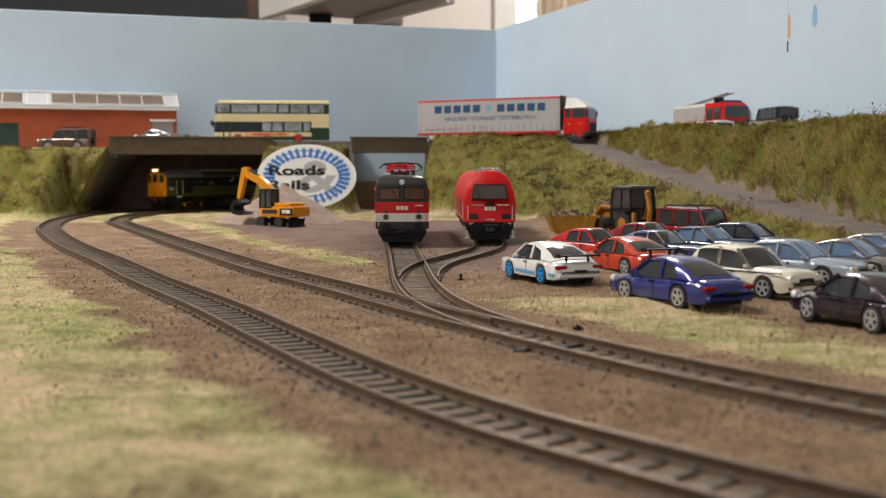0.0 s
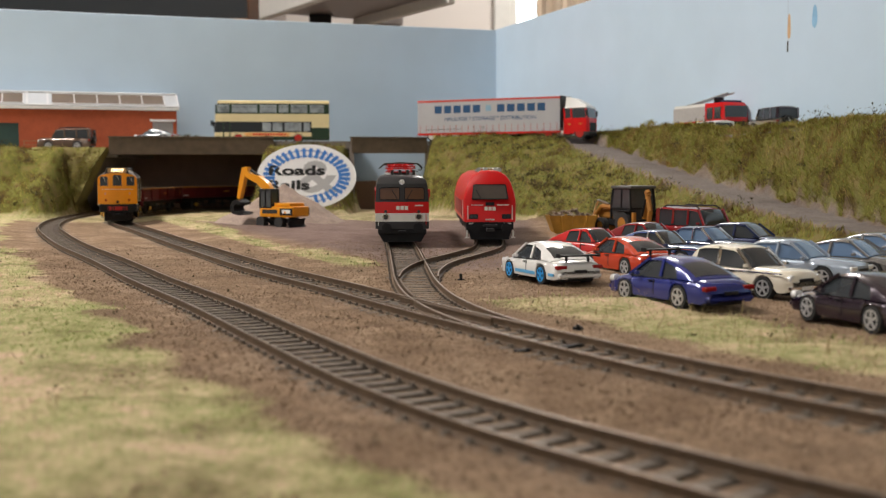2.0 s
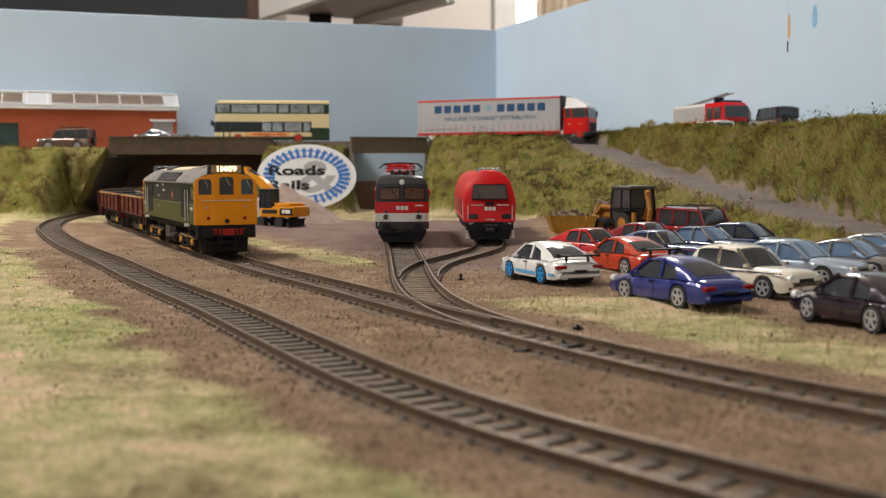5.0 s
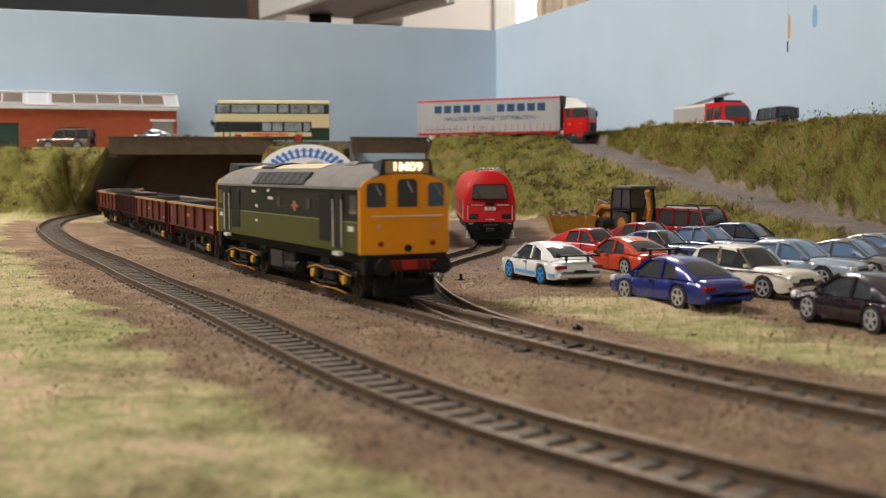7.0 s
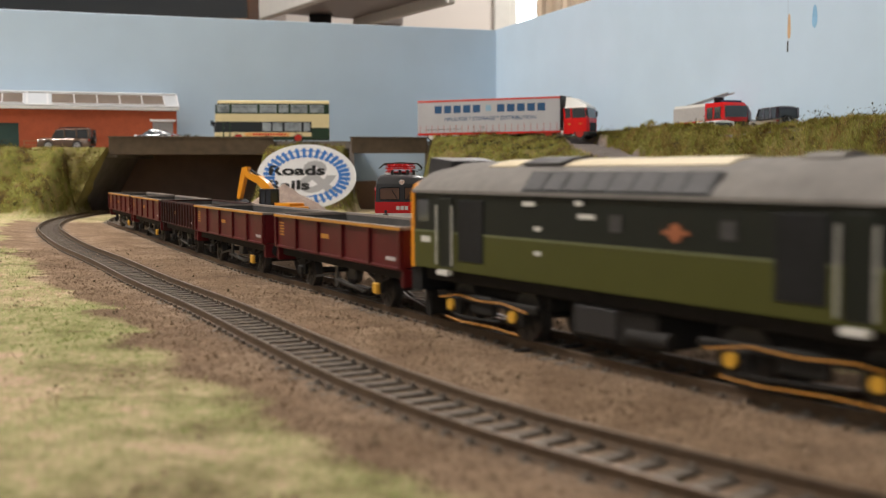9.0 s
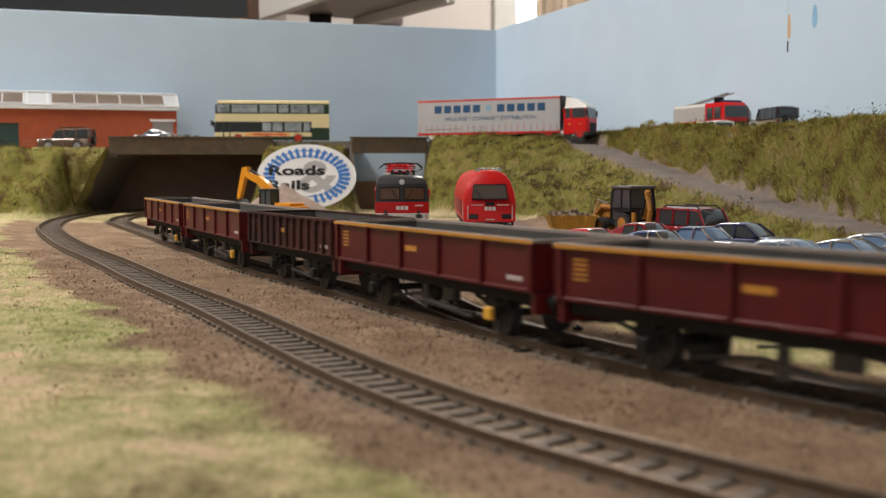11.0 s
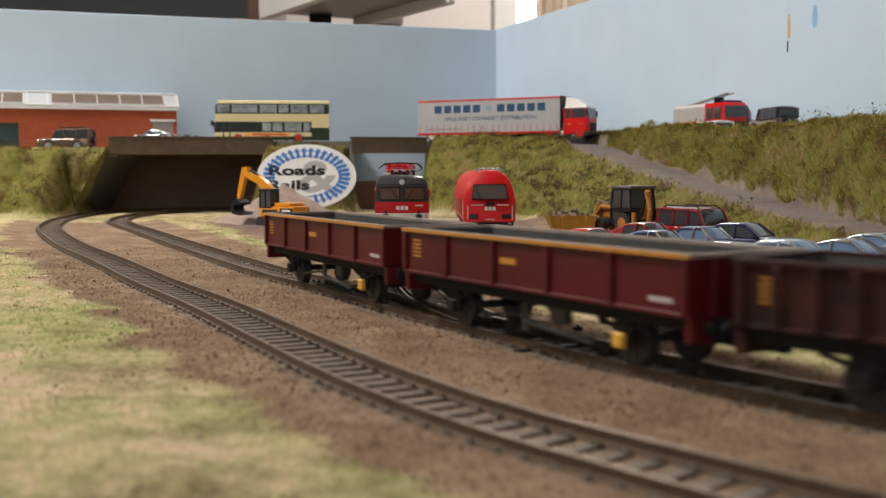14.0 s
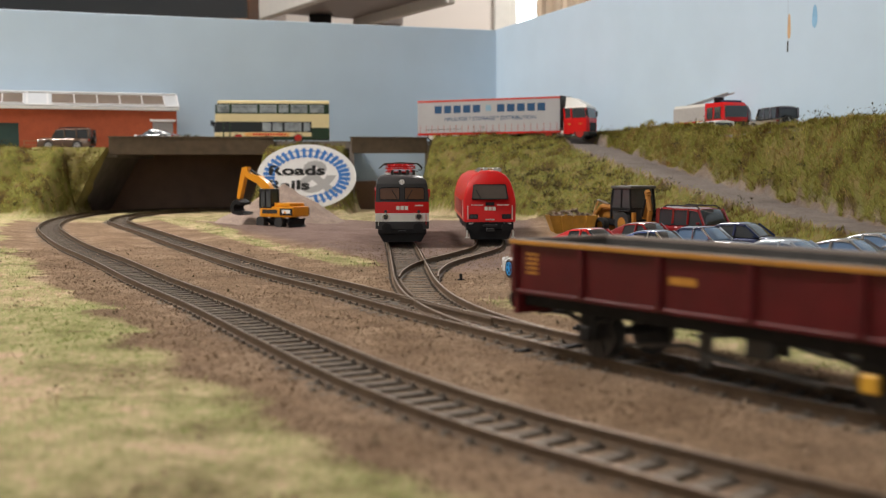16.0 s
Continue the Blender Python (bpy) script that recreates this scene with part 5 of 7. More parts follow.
def vehicle_wheel(parent, x, y, r, w, rim=M_CHROME, spokes=5, tyre=0.72):
    k = 1 if y > 0 else -1
    bm = cyl(B(), (x, y - w / 2, r), (x, y + w / 2, r), r, seg=22)
    t = part("wheel", bm, M_TYRE, parent, smooth=40)
    rb = cyl(B(), (x, y + k * (w / 2 - 0.2), r), (x, y + k * (w / 2 + 0.02), r), r * tyre, seg=20)
    part("hub", rb, M_BLACK if spokes else rim, t)
    if spokes:
        sb = B()
        for i in range(spokes):
            a = 2 * math.pi * i / spokes + 0.3
            beam(sb, (x, y + k * (w / 2 + 0.12), r), (x + math.cos(a) * r * tyre * 0.92, y + k * (w / 2 + 0.12), r + math.sin(a) * r * tyre * 0.92), r * 0.2, 0.25, (0, 1, 0))
        n = 18
        for i in range(n):
            a, b = 2 * math.pi * i / n, 2 * math.pi * (i + 1) / n
            q = r * tyre * 0.93
            beam(sb, (x + math.cos(a) * q, y + k * (w / 2 + 0.1), r + math.sin(a) * q), (x + math.cos(b) * q, y + k * (w / 2 + 0.1), r + math.sin(b) * q), r * 0.11, 0.3, (0, 1, 0))
        cyl(sb, (x, y + k * w / 2, r), (x, y + k * (w / 2 + 0.3), r), r * 0.18, seg=10)
        part("rim", sb, rim, t)
    return t


def bus():
    t = thing("double_decker_bus", "cream and dark green double-decker bus", "bus", at(-219, 1440, DECK_Z, 187.0) @ Matrix.Scale(0.95, 4, (0, 0, 1)))
    cream = paint("bus_cream", (0.66, 0.55, 0.30), 0.4, 0.1)
    green = paint("bus_dark_green", (0.014, 0.034, 0.014), 0.4, 0.1)
    hl, w, H = 73, 16.4, 56.5
    def shell(name, z0, z1, mat, f0=0.0, f1=0.0, label=""):
        ys = (-1, -0.8, -0.3, 0.3, 0.8, 1)
        def ring(z, f):
            return [(hl - f - 2.2 * abs(y) ** 3, y * w, z) for y in ys] + [(-hl + 0.8 * abs(y) ** 4, y * w, z) for y in ys[::-1]]
        return part(name, loft(B(), [ring(z0, f0), ring(z1, f1)]), mat, t, label, smooth=30)
    shell("skirt", 4.0, 8.5, green)
    shell("lower_panel", 8.5, 14.0, cream)
    shell("lower_saloon", 14.0, 28.0, material("bus_dark_glass", (0.014, 0.016, 0.016), 0.3, var=0.0, spec=0.25), 0, 0.6)
    shell("waist_panel", 28.0, 38.5, cream, 0.6, 1.0)
    shell("upper_saloon", 38.5, 52.0, green, 1.0, 3.6)
    shell("roof_edge", 52.0, 54.0, cream, 3.6, 4.2)
    rings = [[(hl - f, y * w * k, z) for y in (-1, -0.6, 0, 0.6, 1)] + [(-hl + 0.5, y * w * k, z) for y in (1, 0.6, 0, -0.6, -1)] for f, k, z in ((4.2, 1.0, 54.0), (6, 0.94, 55.6), (10, 0.8, 56.5))]
    part("roof", loft(B(), rings), cream, t, smooth=35)
    pane = material("bus_pale_window", (0.26, 0.29, 0.30), 0.3, var=0.6, scale=130, spec=0.3)
    for k in (-1, 1):
        y = k * w
        for i, (a, b) in enumerate(((-66, -48), (-45, -24), (-21, -9), (-6, 15), (18, 50), (53, 68))):
            win = part("window", box(B(), a, b, y - 0.2, y + 0.22, 40.2, 50.6, 0.2), pane, t)
            part("glazing_bar", box(B(), a, b, y + k * 0.24 - 0.1, y + k * 0.24 + 0.1, 47.0, 47.5), green, win)
        for a, b in ((-48, -40), (-37, -16), (-13, -1), (1, 12)):
            part("window", box(B(), a, b, y - 0.2, y + 0.2, 15.4, 27.0, 0.2), pane, t)
        part("rear_panel", box(B(), -72.5, -50, y - 0.2, y + 0.18, 5, 20), green, t)
        part("rear_panel", box(B(), -72.5, -50, y - 0.2, y + 0.18, 20, 28), cream, t)
        part("advert_strip", box(B(), -22, 34, y - 0.2, y + 0.22, 8.8, 13.4), material("orange_cream_advert", (0.72, 0.36, 0.10), 0.5, var=0.1), t)
        bars = B()
        for i in range(12):
            box(bars, -18 + i * 3.6, -15.6 + i * 3.6, y - 0.2, y + 0.32, 9.8, 12.6)
        part("advert_lettering", bars, M_RED, t)
        part("door_pillar", box(box(B(), 52, 53.5, y - 0.2, y + 0.3, 6, 28), 60, 61.5, y - 0.2, y + 0.3, 6, 28), green, t)
        vehicle_wheel(t, 42, k * 14.6, 6.6, 3.6, M_BUFFER_RED, 0)
        vehicle_wheel(t, -33, k * 14.6, 6.6, 3.6, M_BUFFER_RED, 0)
    part("windscreen", box(B(), hl - 1.5, hl - 0.1, -13, 13, 14, 27, 0.3), M_GLASS, t)
    part("windscreen", box(B(), hl - 4.6, hl - 2.0, -13, 13, 40, 51, 0.3), M_GLASS, t)
    part("mirror", box(B(), hl, hl + 3.6, 15, 18.6, 23, 29, 0.4), M_BLACK, t)
    part("mirror", box(B(), hl, hl + 3.6, -18.6, -15, 23, 29, 0.4), M_BLACK, t)


bus()


def articulated_lorry():
    t = thing("articulated_lorry", "red and white lorry with a grey curtain-sided trailer", "lorry", at(60, 1356, DECK_Z, -27.5))
    hl, w = 94, 16.2
    grey = material("grey_curtain_cloth", (0.36, 0.355, 0.36), 0.6, var=0.06, scale=60, bump=0.1, bump_scale=200)
    tr = part("trailer", box(B(), -hl, hl, -w, w, 9.5, 48.5, 0.4), grey, t, "grey curtain-sided trailer body")
    part("top_rail", box(B(), -hl - 0.3, hl + 0.3, -w - 0.3, w + 0.3, 47.2, 49.6, 0.3), material("faded_red_rail", (0.50, 0.055, 0.04), 0.5), tr)
    part("bottom_rail", box(B(), -hl - 0.2, hl + 0.2, -w - 0.25, w + 0.25, 7.2, 9.8), M_BUFFER_RED, tr)
    part("headboard", box(B(), hl, hl + 1.5, -w, w, 13, 50.4, 0.4), M_GREYD, tr)
    for k in (-1, 1):
        straps = B()
        for i in range(24):
            x = -hl + 4 + i * 8.2
            box(straps, x - 0.35, x + 0.35, k * w - 0.3, k * w + 0.35, 9.8, 19)
        part("strap", straps, material("faded_red_strap", (0.36, 0.13, 0.12), 0.6), tr)
        y = k * (w + 0.12)
        for x0 in (-70, -57, -44, -31, -18, 14, 27, 40, 53, 66):
            part("name_bar", box(B(), x0, x0 + 9.6, y - 0.1, y + 0.1, 33.6, 42.6), M_NAVY_INK, tr, "navy lettering bar")
        part("name_shadow", box(B(), -1, 6, y - 0.1, y + 0.1, 35, 42), material("pale_blue_ink", (0.20, 0.34, 0.45), 0.5), tr)
        lettering("slogan", "HAULAGE * STORAGE * DISTRIBUTION", 4.6, M_NAVY_INK, tr, pose(4 * MM, (w + 0.15) * k * MM, 26.2 * MM, 90, 0, 180 if k > 0 else 0), 0.05, 1.06, 0.04)
        part("side_guard", box(B(), -30, 40, k * 14.5 - 0.5, k * 14.5 + 0.5, 6.5, 9.5), M_NUM, tr)
        for x in (-74, -58, -42):
            vehicle_wheel(t, x, k * 13.6, 6.6, 4.4, M_NUM, 0)
        part("mudguard", box(B(), -84, -34, k * 13.6 - 2.6, k * 13.6 + 2.6, 13.6, 14.4), M_BLACK, tr)
    part("chassis", box(B(), -hl + 4, hl - 6, -6, 6, 9, 12.5, 0.4), M_BUFFER_RED, tr)
    part("landing_leg", box(box(B(), 38, 41, -12, -9, 0.6, 12), 38, 41, 9, 12, 0.6, 12), M_BLACK, tr)
    # tractor
    cab = part("cab", loft(B(), [[(x, y * s, z) for x, y in ((98.5, -15.6), (126, -15.6), (128.5, -13), (128.5, 13), (126, 15.6), (98.5, 15.6))] for z, s in ((6, 0.98), (12, 1.0), (24, 1.0))]), M_RED, t, "red cab", smooth=30)
    part("glazing", loft(B(), [[(x - d, y * s, z) for x, y in ((100, -15.5), (126, -15.5), (128.2, -13), (128.2, 13), (126, 15.5), (100, 15.5))] for z, s, d in ((24, 1.0, 0), (35, 0.95, 1.6))]), M_GLASS, cab)
    pil = B()
    for x in (100, 108.5, 126.5):
        for k in (-1, 1):
            beam(pil, (x, k * 15.5, 24), (x - 1.4, k * 14.8, 35), 1.6)
    part("pillar", pil, M_RED, cab)
    part("roof", box(B(), 98.8, 126.6, -14.8, 14.8, 35, 37.2, 0.8), M_WHITE, cab)
    part("air_deflector", loft(B(), [[(x, -14, z), (x, 14, z), (x, 12 * k, z + h), (x, -12 * k, z + h)] for x, z, h, k in ((100, 37.2, 11.5, 1.0), (106, 37.2, 10.5, 0.98), (114, 37.2, 7.0, 0.95), (125, 37.2, 1.0, 0.9))]), M_OFFWHITE, cab, "white roof air deflector", smooth=40)
    part("grille", box(B(), 128.3, 128.9, -10, 10, 9, 19, 0.2), M_BLACK, cab)
    part("bumper", box(B(), 124, 129.4, -15.8, 15.8, 3.5, 8.5, 0.6), M_GREYD, cab)
    part("door_mark", box(box(B(), 104, 107, -15.75, 15.75, 16, 18), 117, 121, -15.75, 15.75, 17, 18), M_GOLD, cab)
    part("chassis", box(B(), 62, 118, -6, 6, 6, 9.6, 0.4), M_BUFFER_RED, cab)
    part("fuel_tank", box(B(), 88, 98, -14, 14, 4, 10, 1.0), M_NUM, cab)
    for k in (-1, 1):
        vehicle_wheel(t, 118, k * 13.4, 6.6, 4.0, M_BUFFER_RED, 0)
        vehicle_wheel(t, 79, k * 13.2, 6.6, 4.6, M_BUFFER_RED, 0)
        part("mirror", box(B(), 126, 128, k * 17.2 - 0.8, k * 17.2 + 0.8, 26, 33, 0.3), M_BLACK, cab)


articulated_lorry()


def sign():
    t = thing("oval_sign", "white oval sign with a blue track ring and black lettering", "sign", at(-147, 1205, 0, 4, -7))
    a, b = 53.5, 35.0
    n = 64
    ring = [(a * math.cos(2 * math.pi * i / n), b * math.sin(2 * math.pi * i / n)) for i in range(n)]
    z0 = 41.5
    m = Matrix.Translation((0, 0, z0))
    bm = prism(B(), [(x, z + z0) for x, z in ring], "y", 0, 2.2)
    part("board", bm, paint("white_sign_face", (0.80, 0.80, 0.81), 0.4, 0.1), t, "white oval board", smooth=40)
    ties = B()
    for i in range(36):
        an = 2 * math.pi * i / 36 + 0.07
        ca, sa = math.cos(an), math.sin(an)
        if sa < -0.2 and ca < 0.1:
            continue
        beam(ties, (ca * (a - 19), -0.1, z0 + sa * (b - 14.5)), (ca * (a - 6.5), -0.1, z0 + sa * (b - 4.2)), 3.5, 0.3, (0, 1, 0))
    for k, o in ((17.0, 13.0), (10.0, 7.0)):
        pts = [(math.cos(2 * math.pi * i / 60) * (a - k), -0.14, z0 + math.sin(2 * math.pi * i / 60) * (b - o)) for i in range(61)]
        for i, (p, q) in enumerate(zip(pts, pts[1:])):
            if 33 < i < 45:
                continue
            beam(ties, p, q, 1.0, 0.3, (0, 1, 0))
    part("track_ring", ties, M_BLUE_INK, t, "blue railway track ring")
    lettering("ampersand", "&", 34, M_GREYINK, t, pose(11 * MM, -0.06 * MM, (z0 - 2) * MM, 90, 0, 0), 0.04, 1.35, 1.2)
    lettering("lettering", "Roads", 10.0, M_INK, t, pose(-11 * MM, -0.22 * MM, (z0 + 6) * MM, 90, 0, 0), 0.06, 1.75, 0.5)
    lettering("lettering", "Rails", 10.0, M_INK, t, pose(-20 * MM, -0.22 * MM, (z0 - 10) * MM, 90, 0, 0), 0.06, 1.75, 0.5)
    part("post", box(B(), -2, 2, 2.4, 5, -8, z0 + 10, 0.3), M_CONCRETE, t)


sign()


# ---- road vehicles ----
M_ALLOY = material("silver_wheel_paint", (0.55, 0.55, 0.56), 0.3, 0.5, var=0.05)
STYLES = {
    "coupe": dict(belt=[(-0.5, 0.30), (-0.485, 0.50), (-0.44, 0.585), (-0.25, 0.63), (0.0, 0.60), (0.22, 0.585), (0.36, 0.54), (0.45, 0.45), (0.49, 0.36), (0.5, 0.26)],
                  cab=[(-0.40, 0.59), (-0.26, 0.80), (-0.12, 0.945), (0.0, 0.995), (0.08, 0.97), (0.26, 0.585)], roof=(-0.16, 0.085), pillars=(-0.06,), tumble=0.70, quarter=-0.205),
    "saloon": dict(belt=[(-0.5, 0.32), (-0.495, 0.55), (-0.47, 0.62), (-0.30, 0.635), (0.2, 0.62), (0.40, 0.59), (0.47, 0.54), (0.495, 0.44), (0.5, 0.28)],
                   cab=[(-0.36, 0.63), (-0.25, 0.955), (-0.12, 1.0), (0.02, 0.985), (0.18, 0.62)], roof=(-0.25, 0.03), pillars=(-0.06,), tumble=0.78, quarter=-0.245),
    "fastback": dict(belt=[(-0.5, 0.34), (-0.49, 0.56), (-0.45, 0.63), (-0.2, 0.63), (0.12, 0.61), (0.40, 0.575), (0.47, 0.52), (0.495, 0.42), (0.5, 0.28)],
                     cab=[(-0.45, 0.63), (-0.20, 0.96), (-0.08, 1.0), (0.02, 0.975), (0.14, 0.61)], roof=(-0.20, 0.02), pillars=(-0.05,), tumble=0.76, quarter=-0.215),
    "estate": dict(belt=[(-0.5, 0.32), (-0.495, 0.55), (-0.47, 0.60), (-0.30, 0.615), (0.2, 0.60), (0.40, 0.58), (0.47, 0.54), (0.495, 0.44), (0.5, 0.28)],
                   cab=[(-0.42, 0.61), (-0.33, 0.93), (-0.22, 1.0), (-0.02, 0.99), (0.02, 0.975), (0.17, 0.60)], roof=(-0.33, 0.035), pillars=(-0.12,), tumble=0.80, quarter=-0.315),
    "offroad": dict(belt=[(-0.5, 0.28), (-0.5, 0.56), (-0.45, 0.58), (0.2, 0.58), (0.25, 0.575), (0.44, 0.56), (0.49, 0.50), (0.5, 0.26)],
                    cab=[(-0.495, 0.58), (-0.475, 0.97), (-0.2, 1.0), (0.10, 0.985), (0.13, 0.95), (0.22, 0.58)], roof=(-0.478, 0.12), pillars=(-0.46, -0.24, -0.02), tumble=0.88, quarter=-0.9),
}


PROFILES = {}


def smooth_line(pts, x):
    key = tuple(pts)
    if key not in PROFILES:
        q = spline(pts, 10)[1]
        PROFILES[key] = (np.maximum.accumulate(q[:, 0]), q[:, 1])
    return float(np.interp(x, *PROFILES[key]))


def car(name, label, m, body, L=58.0, W=23.6, H=17.2, style="coupe", rim=M_ALLOY, glass=M_GLASS, wing=None, roof_mat=None, spokes=5, wheel=4.25, base=0.535, stripe=None, trim=None, front_lamp="round", spare=False, rack=False, plate=True, group=""):
    """A die-cast car facing +x, standing on z = 0."""
    t = thing(name, label, "car", m, group)
    st = STYLES[style]
    belt = [(x * L, z * H) for x, z in st["belt"]]
    cab = [(x * L, z * H) for x, z in st["cab"]]
    xf, xr = L * (base / 2 + 0.015), -L * (base / 2 - 0.015)
    zb, r = 0.15 * H, wheel
    xs = sorted({round(v, 3) for v in np.r_[np.linspace(-L / 2, L / 2, 30), [xf + r * 1.12 * math.cos(a) for a in np.linspace(0, math.pi, 9)], [xr + r * 1.12 * math.cos(a) for a in np.linspace(0, math.pi, 9)], L * 0.49, -L * 0.49]})
    rings = []
    for x in xs:
        u = abs(2 * x / L)
        hw = W / 2 * (1 - 0.10 * u**3 - 0.14 * max(0, u - 0.86) / 0.14 * max(0, u - 0.86) / 0.14)
        zt = (smooth_line(belt, x - 0.7) + smooth_line(belt, x) + smooth_line(belt, x + 0.7)) / 3 if abs(x) < L * 0.47 else smooth_line(belt, x)
        low = zb + 0.06 * H * max(0, u - 0.88) / 0.12
        arch = low
        for xc in (xf, xr):
            d = abs(x - xc)
            if d < r * 1.12:
                arch = max(arch, r + math.sqrt(max(0.0, (r * 1.12) ** 2 - d * d)))
        arch = min(arch, zt - 0.12 * H)
        flare = 1.0 + 0.02 * max(0.0, 1 - min(abs(x - xf), abs(x - xr)) / (r * 1.6))
        mid = max(arch + 0.03 * H, low + 0.45 * (zt - low))
        half = [(0.0, zt + 0.012 * H), (0.55, zt + 0.006 * H), (0.84, zt - 0.022 * H), (0.945, zt - 0.075 * H), (1.0 * flare, min(mid + 0.10 * H, zt - 0.10 * H)), (1.0 * flare, max(arch + 0.01 * H, low + 0.16 * H)), (0.975, arch), (0.70, arch), (0.66, low), (0.0, low)]
        ring = [(x, y * hw, z) for y, z in half] + [(x, -y * hw, z) for y, z in half[-2:0:-1]]
        rings.append(ring)
    part("body", loft(B(), rings), body, t, smooth=38)

    def cabin(x0, x1, n, grow, z_floor=None):
        out = []
        for x in np.linspace(x0, x1, n):
            zr = smooth_line(cab, x) + grow * 0.6
            cover = z_floor is None or x < st["quarter"] * L
            zf = smooth_line(belt, x) - 0.03 * H if cover else zr - 0.07 * H
            k = (zr - smooth_line(belt, x)) / max(1e-3, H - smooth_line(belt, x))
            wt = W / 2 * (0.90 - (0.90 - st["tumble"]) * max(0, min(1, k))) + grow
            wb = W / 2 * 0.90 + grow if cover else wt + 0.035 * W * 0.5
            half = [(0, zr + 0.015 * H), (wt * 0.6, zr + 0.006 * H), (wt * 0.93, zr - 0.022 * H), (wt, max(zf, zr - 0.055 * H)), (wb, zf)]
            out.append([(x, y, z) for y, z in half] + [(x, -y, z) for y, z in half[::-1][:-1]])
        return out

    part("glasshouse", loft(B(), cabin(cab[0][0] + 0.02 * L, cab[-1][0] - 0.01 * L, 18, 0.0)), glass, t, smooth=35)
    r0, r1 = st["roof"]
    rear = cab[0][0] + 0.02 * L
    part("roof", loft(B(), cabin(rear if style != "offroad" else r0 * L, r1 * L, 16, 0.16, 0)), roof_mat or body, t, smooth=35)
    if style != "offroad":
        strip = []
        for x in np.linspace(rear + 0.03 * L, min(st["quarter"] + 0.02, r0 + 0.03) * L, 7):
            zr = smooth_line(cab, x) + 0.30
            k = max(0, min(1, (zr - smooth_line(belt, x)) / max(1e-3, H - smooth_line(belt, x))))
            wt = W / 2 * (0.90 - (0.90 - st["tumble"]) * k) * 0.80
            strip.append([(x, 0, zr + 0.013 * H), (x, wt * 0.75, zr + 0.003 * H), (x, wt, zr - 0.018 * H), (x, wt, zr - 0.06 * H), (x, -wt, zr - 0.06 * H), (x, -wt, zr - 0.018 * H), (x, -wt * 0.75, zr + 0.003 * H)])
        part("rear_window", loft(B(), strip), glass, t, smooth=35)
    def side_at(x, z, k):
        zr, zf = smooth_line(cab, x), smooth_line(belt, x)
        f = max(0.0, min(1.0, (z - zf) / max(1e-3, H - zf)))
        return (x, k * W / 2 * (0.91 - (0.91 - st["tumble"]) * f), z)

    def pillar(p, q, w, h):
        part("pillar", beam(B(), p, q, w, h), trim or roof_mat or body, t)

    for k in (-1, 1):
        a, b = cab[-1], (r1 * L, smooth_line(cab, r1 * L))
        pillar(side_at(a[0] - 0.4, a[1], k), side_at(b[0], b[1], k), 0.05 * H, 0.05 * H)
        if style != "offroad":
            for px in st["pillars"]:
                pillar(side_at(px * L - 0.4, smooth_line(belt, px * L), k), side_at(px * L + 0.2, smooth_line(cab, px * L) - 0.02 * H, k), 0.06 * H, 0.055 * H)
            continue
        a, b = cab[0], (r0 * L, smooth_line(cab, r0 * L))
        pillar(side_at(a[0] + 0.6, a[1], k), side_at(b[0], b[1], k), 0.11 * H, 0.07 * H)
        for px in st["pillars"]:
            pillar(side_at(px * L - 0.4, smooth_line(belt, px * L), k), side_at(px * L + 0.2, smooth_line(cab, px * L) - 0.02 * H, k), 0.06 * H, 0.055 * H)
    under = box(B(), -L * 0.44, L * 0.44, -W * 0.33, W * 0.33, 0.10 * H, 0.34 * H)
    part("underbody", under, M_BLACK, t)
    for k in (-1, 1):
        for x in (xf, xr):
            vehicle_wheel(t, x, k * (W / 2 - 1.75), r, 3.3, rim, spokes)
        part("mirror", box(B(), L * 0.13, L * 0.13 + 1.6, k * (W * 0.5 + 0.4) - 1.0, k * (W * 0.5 + 0.4) + 1.0, 0.60 * H, 0.60 * H + 1.4, 0.3), body, t)
        # lamps
        zf, zr_ = 0.44 * H, 0.46 * H
        if front_lamp == "round":
            part("headlight", cyl(B(), (L * 0.44, k * W * 0.36, zf), (L * 0.487, k * W * 0.355, zf - 0.3), 1.5, seg=14), M_LAMP, t, smooth=40)
        else:
            part("headlight", box(B(), L * 0.468, L * 0.494, k * W * 0.34 - 2.4, k * W * 0.34 + 2.4, zf - 1.0, zf + 1.0, 0.4), M_LAMP, t)
        part("tail_light", box(B(), -L * 0.493, -L * 0.455, k * W * 0.36 - 2.6, k * W * 0.36 + 2.6, zr_ - 0.8, zr_ + 0.9, 0.4), M_TAIL, t)
        part("door_line", box(B(), -0.02 * L, -0.013 * L, k * W * 0.5 - 0.25, k * W * 0.5 + 0.06, 0.24 * H, 0.55 * H), M_BLACK, t)
        part("door_handle", box(B(), 0.0, 2.2, k * W * 0.5 - 0.2, k * W * 0.5 + 0.22, 0.50 * H, 0.53 * H), M_BLACK if body is not M_CAR_NAVY else M_CHROME, t)
        if stripe:
            part("side_stripe", box(B(), -L * 0.16, L * 0.17, k * W * 0.5 - 0.2, k * W * 0.5 + 0.1, 0.22 * H, 0.30 * H), stripe, t)
            part("side_stripe", box(B(), -L * 0.44, -L * 0.36, k * W * 0.472 - 0.2, k * W * 0.472 + 0.3, 0.24 * H, 0.31 * H), stripe, t)
        if trim:
            part("sill_trim", box(B(), -L * 0.46, L * 0.44, k * W * 0.49 - 0.2, k * W * 0.49 + 0.25, 0.515 * H, 0.54 * H), trim, t)
    part("front_bumper", box(B(), L * 0.455, L * 0.502, -W * 0.42, W * 0.42, 0.20 * H, 0.30 * H, 0.5), trim or body, t)
